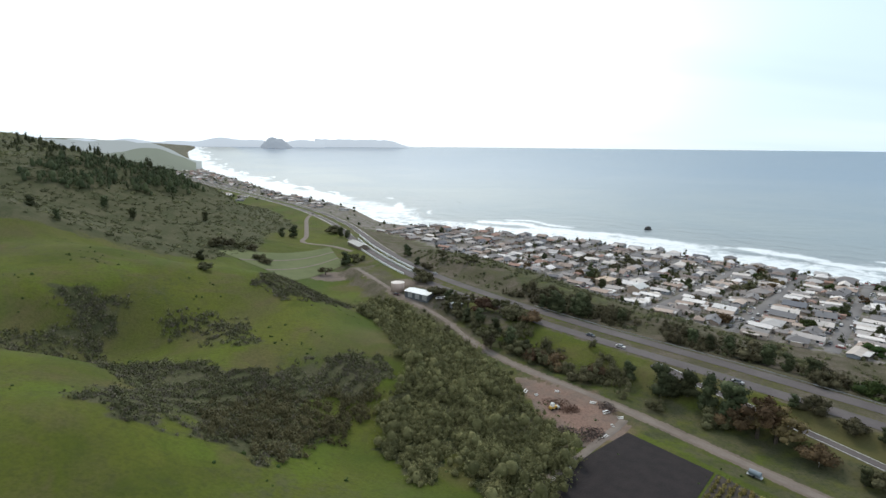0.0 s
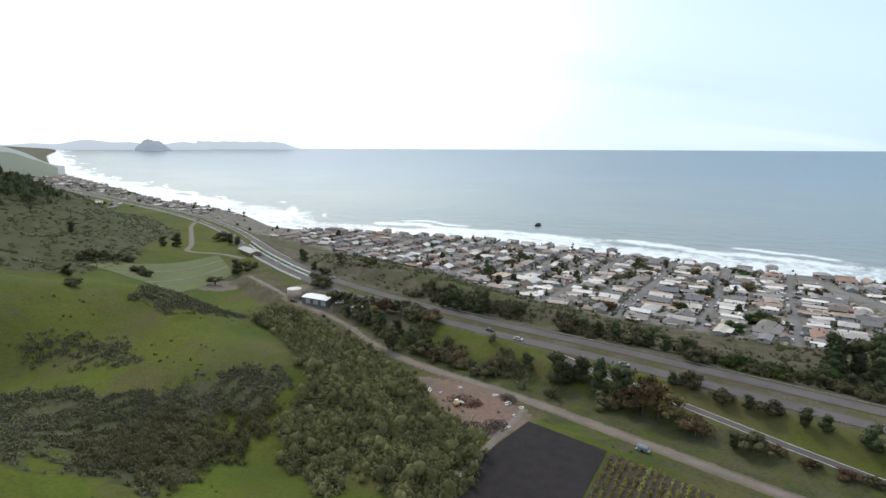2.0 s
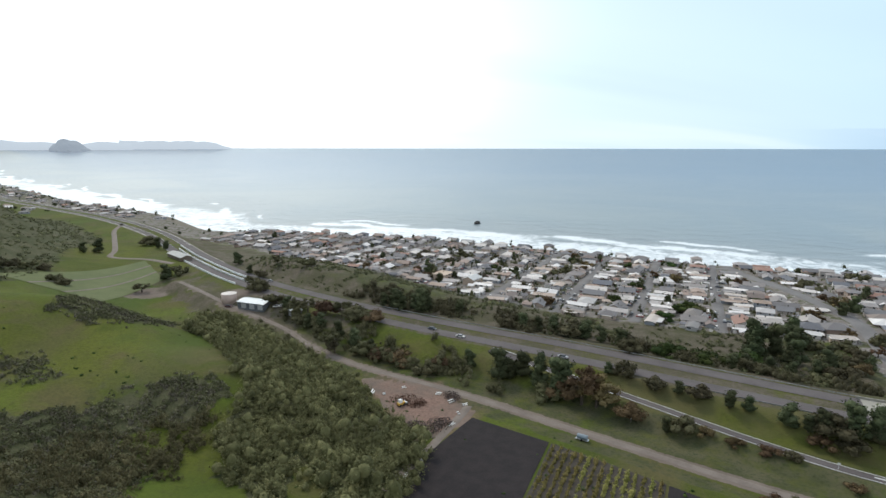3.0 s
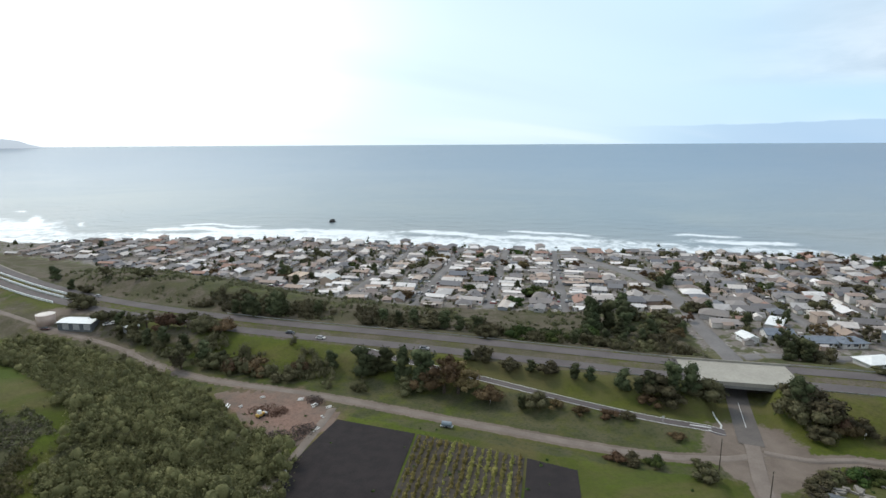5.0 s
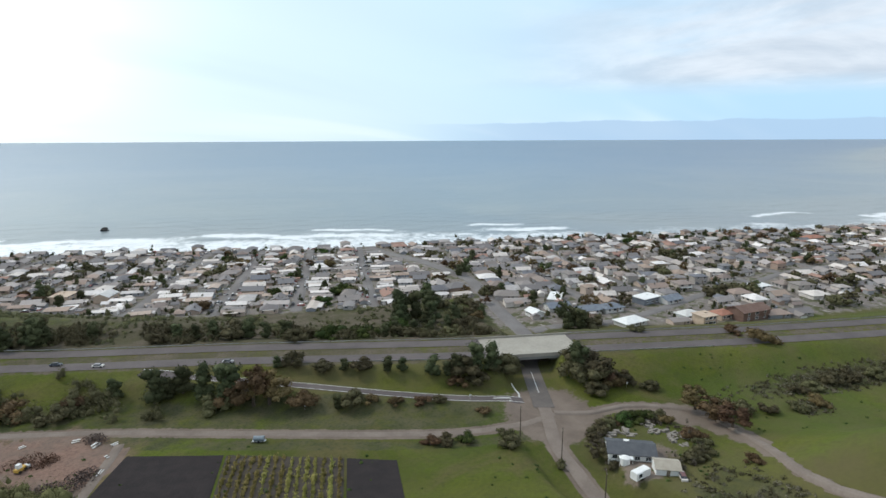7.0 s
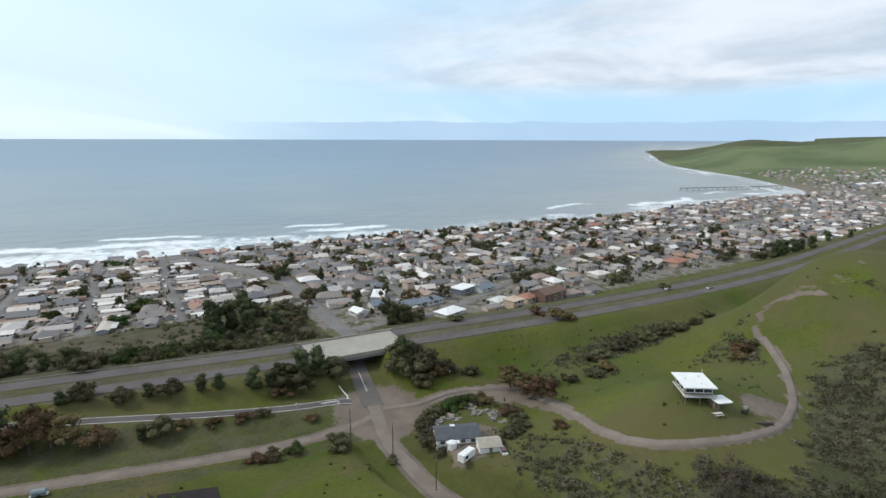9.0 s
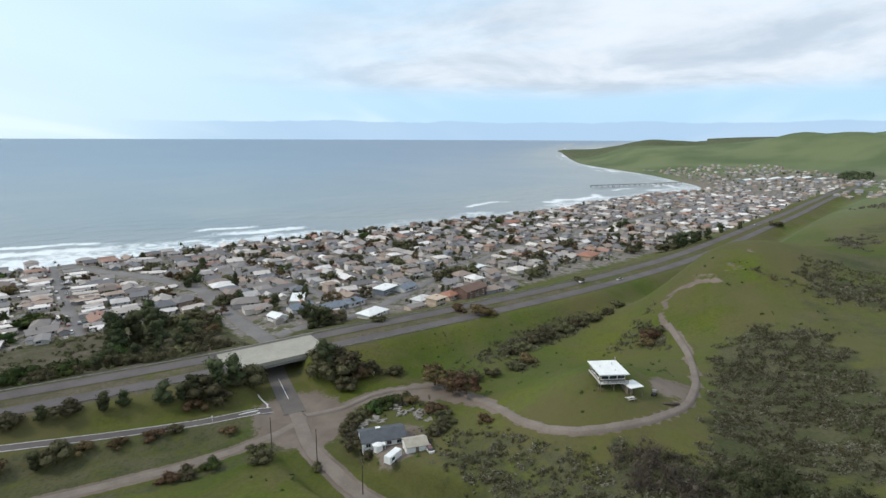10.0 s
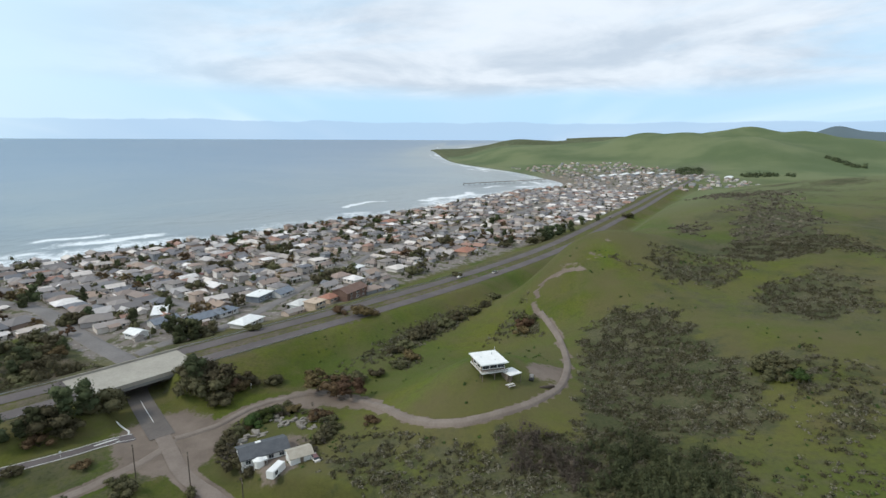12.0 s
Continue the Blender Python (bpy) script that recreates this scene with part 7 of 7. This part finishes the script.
# ---------------------------------------------------------------- the house at the junction
def lane_house():
    x, y, turn = 157.0, 51.4, -62.0
    z = ground_at(x, y)
    ob = thing("lane_house", x, y, z, turn, "low white house with a dark slate-grey roof among shrubs", "house")
    w, r = Shape(), Shape()
    gabled_walls(w, 0, 0, 13.5, 8.2, 2.9, 1.5)
    r.gable(0, 0, 2.9, 13.5, 8.2, 1.5, 0.5)
    slate = plain("dark_slate_roof", (0.055, 0.06, 0.07), (0.10, 0.105, 0.115), 0.4, 0.8)
    part("wall", w.mesh("wall", WHITE), ob, "white painted wall")
    part("roof", r.mesh("roof", slate), ob, "dark slate-grey roof")
    part("porch", Shape().box(-2, -5.2, 2.3, 4.0, 2.4, 0.14).box(-3.8, -6.2, -0.3, 0.14, 0.14, 2.6).box(-0.2, -6.2, -0.3, 0.14, 0.14, 2.6).mesh("porch", WHITE), ob)
    part("skylight", Shape().box(-1, 1.6, 3.95, 1.6, 1.1, 0.14).mesh("skylight", WHITE), ob)
    for px in (-5, 1.5, 4.6):
        fine_window(ob, 1.5, pose(px, -4.14, 1.0))
    fine_window(ob, 2.4, pose(-6.8, 0, 1.0, 0, 0, -90))
    fine_door(ob, pose(-1.6, -4.15, 0.05))
    tan = plain("tan_canvas_roof", (0.30, 0.27, 0.22), (0.40, 0.36, 0.30), 0.5, 0.8)
    x, y = 151.8, 39.4
    sh = thing("garden_shed", x, y, ground_at(x, y), turn, "white shed with a tan pitched roof", "shed")
    w, r = Shape(), Shape()
    gabled_walls(w, 0, 0, 6.5, 5.5, 2.5, 1.1)
    r.gable(0, 0, 2.5, 6.5, 5.5, 1.1, 0.35, 0.14)
    part("wall", w.mesh("wall", WHITE), sh), part("roof", r.mesh("roof", tan), sh, "tan roof"), fine_door(sh, pose(0, -2.8, 0.05))
    x, y = 144.6, 44.3
    tr = thing("camper_trailer", x, y, ground_at(x, y), -20, "white box camper trailer parked in the yard", "trailer")
    body = Shape().box(0, 0, 0.55, 5.8, 2.3, 2.1, 0, 0, 0.98).box(0, 0, 2.62, 5.4, 2.0, 0.12)
    part("body", body.mesh("body", WHITE), tr), part("drawbar", Shape().box(3.4, 0, 0.45, 1.4, 0.2, 0.14).mesh("drawbar", GALV), tr)
    for sy in (-1.05, 1.05):
        for px in (-0.5, 0.4):
            part("wheel", Shape().tube((px, sy - 0.1, 0.36), (px, sy + 0.1, 0.36), 0.36, 0.36, 10).mesh("wheel", RUBBER), tr)
    fine_window(tr, 1.5, pose(-1.4, -1.17, 1.2))
    tagged(copy_thing(parked, pose(150.0, 34.5, ground_at(150.0, 34.5), 0, 0, 30)), "car parked by the shed")
    tank = thing("round_water_tank", 150.6, 50.6, ground_at(150.6, 50.6), 0, "small pale round water tank in front of the house", "tank")
    part("body", Shape().tube((0, 0, -0.3), (0, 0, 2.0), 1.4, 1.4, 16).mesh("body", WHITE), tank), part("lid", Shape().tube((0, 0, 2.0), (0, 0, 2.5), 1.4, 0.3, 16).mesh("lid", WHITE), tank)
    rg = np.random.default_rng(31)
    for a in np.linspace(0, 5.6, 26):
        px, py = 169 + math.cos(a) * rg.uniform(16, 20), 50 + math.sin(a) * rg.uniform(13.5, 17)
        if math.hypot(px - 147, py - 43) > 10 and rg.uniform() < 0.8:
            plant(px, py, float(rg.uniform(2.2, 4.2)), rg.choice(["bush", "brown", "bush", "green"]), rg, "in the hedge round the lane house")
    stone = plain("pale_terrace_stone", (0.17, 0.15, 0.13), (0.27, 0.245, 0.215), 0.8, 0.9)
    for i, (px, py) in enumerate(((185, 57), (182, 53), (179, 50), (181, 46), (178, 43), (174, 42), (182, 41), (172, 57), (168, 60))):
        ob = thing("garden_terrace", px, py, ground_at(px, py), rg.uniform(0, 180), "pale weathered stones edging the garden terrace", "stones")
        for j in range(7):
            s = Shape().box(0, 0, -0.5, rg.uniform(1.4, 3.6), rg.uniform(0.6, 1.3), rg.uniform(0.8, 1.3), 0, 0, 0.85)
            part("stone", s.mesh("stone", stone), ob, "", pose(rg.uniform(-3, 3), rg.uniform(-1.4, 1.4), 0, 0, 0, rg.uniform(0, 180)))


lane_house()


# ---------------------------------------------------------------- utility poles and wires
def utility_pole(x, y, turn, tall=10.5):
    ob = thing("utility_pole", x, y, ground_at(x, y), turn, "weathered wooden utility pole beside the lane", "utility pole", "utility poles")
    part("pole", Shape().tube((0, 0, -1), (0, 0, tall), 0.17, 0.12).mesh("pole", BARK), ob)
    part("crossarm", Shape().box(0, 0, tall - 0.8, 2.4, 0.12, 0.14).mesh("crossarm", TIMBER), ob)
    for k in (-1.05, -0.4, 0.4, 1.05):
        part("insulator", Shape().tube((k, 0, tall - 0.66), (k, 0, tall - 0.48), 0.05, 0.04, 6).mesh("insulator", DARK_CONCRETE), ob)
    return ob


POLES = [(151, 86, 50), (147, 69, 20), (134, 50, 30)]
for p in POLES:
    utility_pole(*p)
for x, y in ((160, 112.5), (119, 158), (139, 186), (100, 203), (207, 70)):
    z = ground_at(x, y)
    ob = thing("road_sign", x, y, z, -40, "small white sign on a post", "sign", "road signs")
    part("post", Shape().box(0, 0, -0.3, 0.09, 0.09, 2.4).mesh("post", GALV), ob)
    part("panel", Shape().box(0, -0.07, 1.5, 0.75, 0.03, 0.75).mesh("panel", WHITE), ob)


# ---------------------------------------------------------------- tank, shed and yard along the lane
def lane_yard():
    pink = plain("pinkish_tank_paint", (0.42, 0.32, 0.27), (0.52, 0.41, 0.35), 0.25, 0.7)
    x, y = -30.0, 357.0
    ob = thing("storage_tank", x, y, ground_at(x, y), 0, "round pinkish-beige storage tank with a low conical lid", "tank")
    part("body", Shape().tube((0, 0, -1), (0, 0, 5.6), 4.5, 4.5, 32).mesh("body", pink, True), ob)
    part("lid", Shape().tube((0, 0, 5.6), (0, 0, 6.3), 4.65, 0.4, 32).mesh("lid", plain("pale_tank_lid", (0.55, 0.48, 0.44), (0.66, 0.6, 0.56), 0.3, 0.6)), ob, "paler lid")
    x, y = -14.0, 342.0
    z = ground_at(x, y)
    ob = thing("workshop_shed", x, y, z, -38, "long dark workshop shed with a pale metal roof", "shed")
    w, r = Shape(), Shape()
    gabled_walls(w, 0, 0, 19, 9.5, 3.8, 0.9)
    r.gable(0, 0, 3.8, 19, 9.5, 0.9, 0.5)
    part("wall", w.mesh("wall", plain("dark_shed_wall", (0.10, 0.115, 0.13), (0.16, 0.17, 0.18), 0.4, 0.8)), ob), part("roof", r.mesh("roof", plain("pale_metal_roof", (0.60, 0.63, 0.64), (0.72, 0.74, 0.75), 0.3, 0.5)), ob, "pale metal roof")
    for k in (-5, 1, 7):
        part("roller_door", Shape().box(k, -4.8, 0, 3.6, 0.1, 3.0).mesh("roller_door", GALV), ob)
    for x, y, t in ((-2, 330, 20), (1, 328, 25), (-30, 348, -30), (5, 322, 60), (-22, 346, 10)):
        tagged(copy_thing(parked, pose(x, y, ground_at(x, y) + 0.05, 0, 0, t)), "vehicle parked in the workshop yard")
    x, y = 8.0, 314.0
    ob = thing("small_cabin", x, y, ground_at(x, y), 20, "small grey cabin with a white roof", "cabin")
    part("wall", Shape().box(0, 0, -0.4, 6, 4.5, 3.0).mesh("wall", plain("grey_cabin_wall", (0.2, 0.2, 0.21), (0.28, 0.28, 0.29), 0.6, 0.8)), ob), part("roof", Shape().gable(0, 0, 2.6, 6, 4.5, 0.7, 0.4, 0.14).mesh("roof", WHITE), ob), part("window", WIN, ob, "", pose(1, -2.28, 1.0))
    ob = thing("farm_barn", -78, 497, ground_at(-78, 497), -62, "long low barn with a pale grey roof", "barn")
    w, r = Shape(), Shape()
    gabled_walls(w, 0, 0, 30, 9, 3.2, 1.4)
    r.gable(0, 0, 3.2, 30, 9, 1.4)
    part("wall", w.mesh("wall", TIMBER), ob), part("roof", r.mesh("roof", plain("grey_barn_roof", (0.33, 0.32, 0.30), (0.44, 0.43, 0.41), 0.3, 0.7)), ob)
    # pale concrete barriers along the bend of the highway
    for o, d0, d1 in ((2.6, 520, 336), (-2.6, 500, 338), (-11.8, 470, 340)):
        p = part_of_line(HW, BRIDGE_A - d0, BRIDGE_A - d1, 6)
        _, nr = line_frame(p)
        bar = thing("concrete_barrier", 0, 0, 0, 0, "pale concrete barrier along the bend of the highway", "barrier", "highway barriers")
        for i in range(len(p) - 1):
            c = (p[i] + p[i + 1]) / 2 + nr[i] * o
            dv = p[i + 1] - p[i]
            part("segment", Shape().box(0, 0, 0, np.linalg.norm(dv) - 0.05, 0.6, 1.25, 0, 0, 0.8).mesh("segment", WHITE), bar, "", pose(c[0], c[1], HWY_Z + 0.12, 0, 0, math.degrees(math.atan2(dv[1], dv[0]))))
    # heaps and clutter in the dirt yard
    rg = np.random.default_rng(41)
    clay, twig = plain("red_brown_brush_heap", (0.10, 0.055, 0.038), (0.17, 0.10, 0.07), 0.9, 0.95), plain("grey_brown_brush_heap", (0.075, 0.058, 0.052), (0.13, 0.10, 0.09), 0.9, 0.95)
    for x, y, r, h, mt, word in ((44, 196, 6, 2.4, clay, "red-brown"), (48, 193, 4, 1.6, clay, "red-brown"), (64, 196, 5, 2.0, twig, "grey-brown"), (47, 172, 6.5, 2.6, twig, "grey-brown"), (52, 175, 5, 2.2, twig, "grey-brown"), (43, 177, 4, 1.6, twig, "grey-brown")):
        cs = [(rg.uniform(-r * 0.6, r * 0.6), rg.uniform(-r * 0.6, r * 0.6), 0) for _ in range(6)]
        rs = [(r * 0.5, r * 0.5, h * rg.uniform(0.6, 1.0)) for _ in range(6)]
        v, q = leaf_cards(rg, cs, rs, 420, 0.42, 0.35)
        v[:, 2] = np.maximum(v[:, 2], -0.1)
        ob = tagged(new("brush_heap", big_mesh("brush_heap", v, q, mt, None, False)), f"{word} heap of cut branches in the dirt yard", "branches", kind="stuff")
        ob.location = (x, y, ground_at(x, y))
    yellow = plain("yellow_machine_paint", (0.50, 0.30, 0.05), (0.62, 0.40, 0.10), 0.8, 0.5)
    ob = thing("loader", 42.0, 193.0, ground_at(42, 193), 30, "small yellow-orange loader beside the red-brown heap", "loader")
    part("body", Shape().box(0, 0, 0.6, 3.0, 1.5, 0.9).mesh("body", yellow), ob), part("cab", Shape().box(-0.3, 0, 1.5, 1.3, 1.3, 1.2, 0, 0, 0.9).mesh("cab", WHITE), ob), part("bucket", Shape().box(2.3, 0, 0.3, 0.8, 1.9, 0.7).box(1.6, 0, 0.7, 1.2, 0.3, 0.2).mesh("bucket", GALV), ob)
    for k in (-0.9, 1.0):
        part("axle", Shape().tube((k, -0.9, 0.5), (k, 0.9, 0.5), 0.5, 0.5, 10).mesh("axle", RUBBER), ob)
    for x, y, l, wd, h, t in ((62, 192, 3.5, 1.6, 1.0, 30), (66, 188, 2.4, 1.2, 0.6, 10), (61, 181, 1.2, 1.2, 1.0, 0), (56, 173, 4.0, 0.8, 0.6, 48), (59, 200, 3.0, 1.4, 0.7, -20), (34, 208, 4.0, 1.6, 0.6, 60), (38, 205, 1.6, 1.0, 0.7, 20), (47, 210, 2.2, 1.2, 0.6, 0), (40, 154, 3.6, 0.7, 0.6, 48), (33, 147, 3.6, 0.7, 0.6, 48)):
        ob = thing("scrap_pile", x, y, ground_at(x, y), t, "small heap of pale boards and scrap", "scrap", "yard scrap")
        for j in range(4):
            part("board", Shape().box(rg.uniform(-0.2, 0.2), (j - 1.5) * wd / 4, 0.02 + j * h / 5, l * rg.uniform(0.7, 1), wd / 3.2, h / 5, rg.uniform(-0.2, 0.2)).mesh("board", WHITE if j % 2 else TIMBER), ob)
    ob = thing("water_trailer", 95.5, 152.0, ground_at(95.5, 152), -50, "blue-grey tank trailer standing beside the lane", "trailer")
    blue = plain("blue_grey_paint", (0.16, 0.20, 0.23), (0.24, 0.28, 0.31), 0.7, 0.6)
    part("tank", Shape().tube((-1.7, 0, 1.35), (1.7, 0, 1.35), 0.85, 0.85, 16).mesh("tank", blue), ob), part("frame", Shape().box(0, 0, 0.45, 4.4, 1.5, 0.15).mesh("frame", GALV), ob)
    for sy in (-0.8, 0.8):
        part("wheel", Shape().tube((0, sy - 0.1, 0.4), (0, sy + 0.1, 0.4), 0.4, 0.4, 10).mesh("wheel", RUBBER), ob)


lane_yard()


# ---------------------------------------------------------------- sea rock and pier
def sea_rock():
    bm = bmesh.new()
    bmesh.ops.create_icosphere(bm, subdivisions=3, radius=1.0)
    for v in bm.verts:
        n = v.co.normalized()
        k = 1 + 0.45 * noise.noise(n * 1.7 + Vector((3, 1, 0))) + 0.2 * noise.noise(n * 5)
        v.co = Vector((n.x * 5.6 * k, n.y * 4.0 * k, n.z * 4.0 * k))
    mesh = bpy.data.meshes.new("sea_rock")
    bm.to_mesh(mesh), bm.free()
    mesh.materials.append(ROCK)
    ob = tagged(new("sea_rock", mesh), "dark jagged rock standing out of the sea", "rock")
    ob.matrix_basis = pose(287, 764, 0.3, 0, 0, 40)


sea_rock()
pier = thing("long_pier", 1307, -126, 0, 0, "long dark timber pier reaching into the bay", "pier")
pa, pb = Vector((1330, -100, 5.5)), Vector((1480, -330, 6.5))
run = pb - pa
part("deck", Shape().box(run.x / 2 + 23, run.y / 2 + 26, 5.2, run.length, 6, 1.0, math.atan2(run.y, run.x)).mesh("deck", TIMBER), pier)
for i in range(18):
    k = i / 17
    for o in (-2.2, 2.2):
        part("pile", Shape().tube((23 + run.x * k + o, 26 + run.y * k + o * 0.6, -4), (23 + run.x * k + o, 26 + run.y * k + o * 0.6, 5.4), 0.4, 0.4, 6).mesh("pile", BARK), pier)
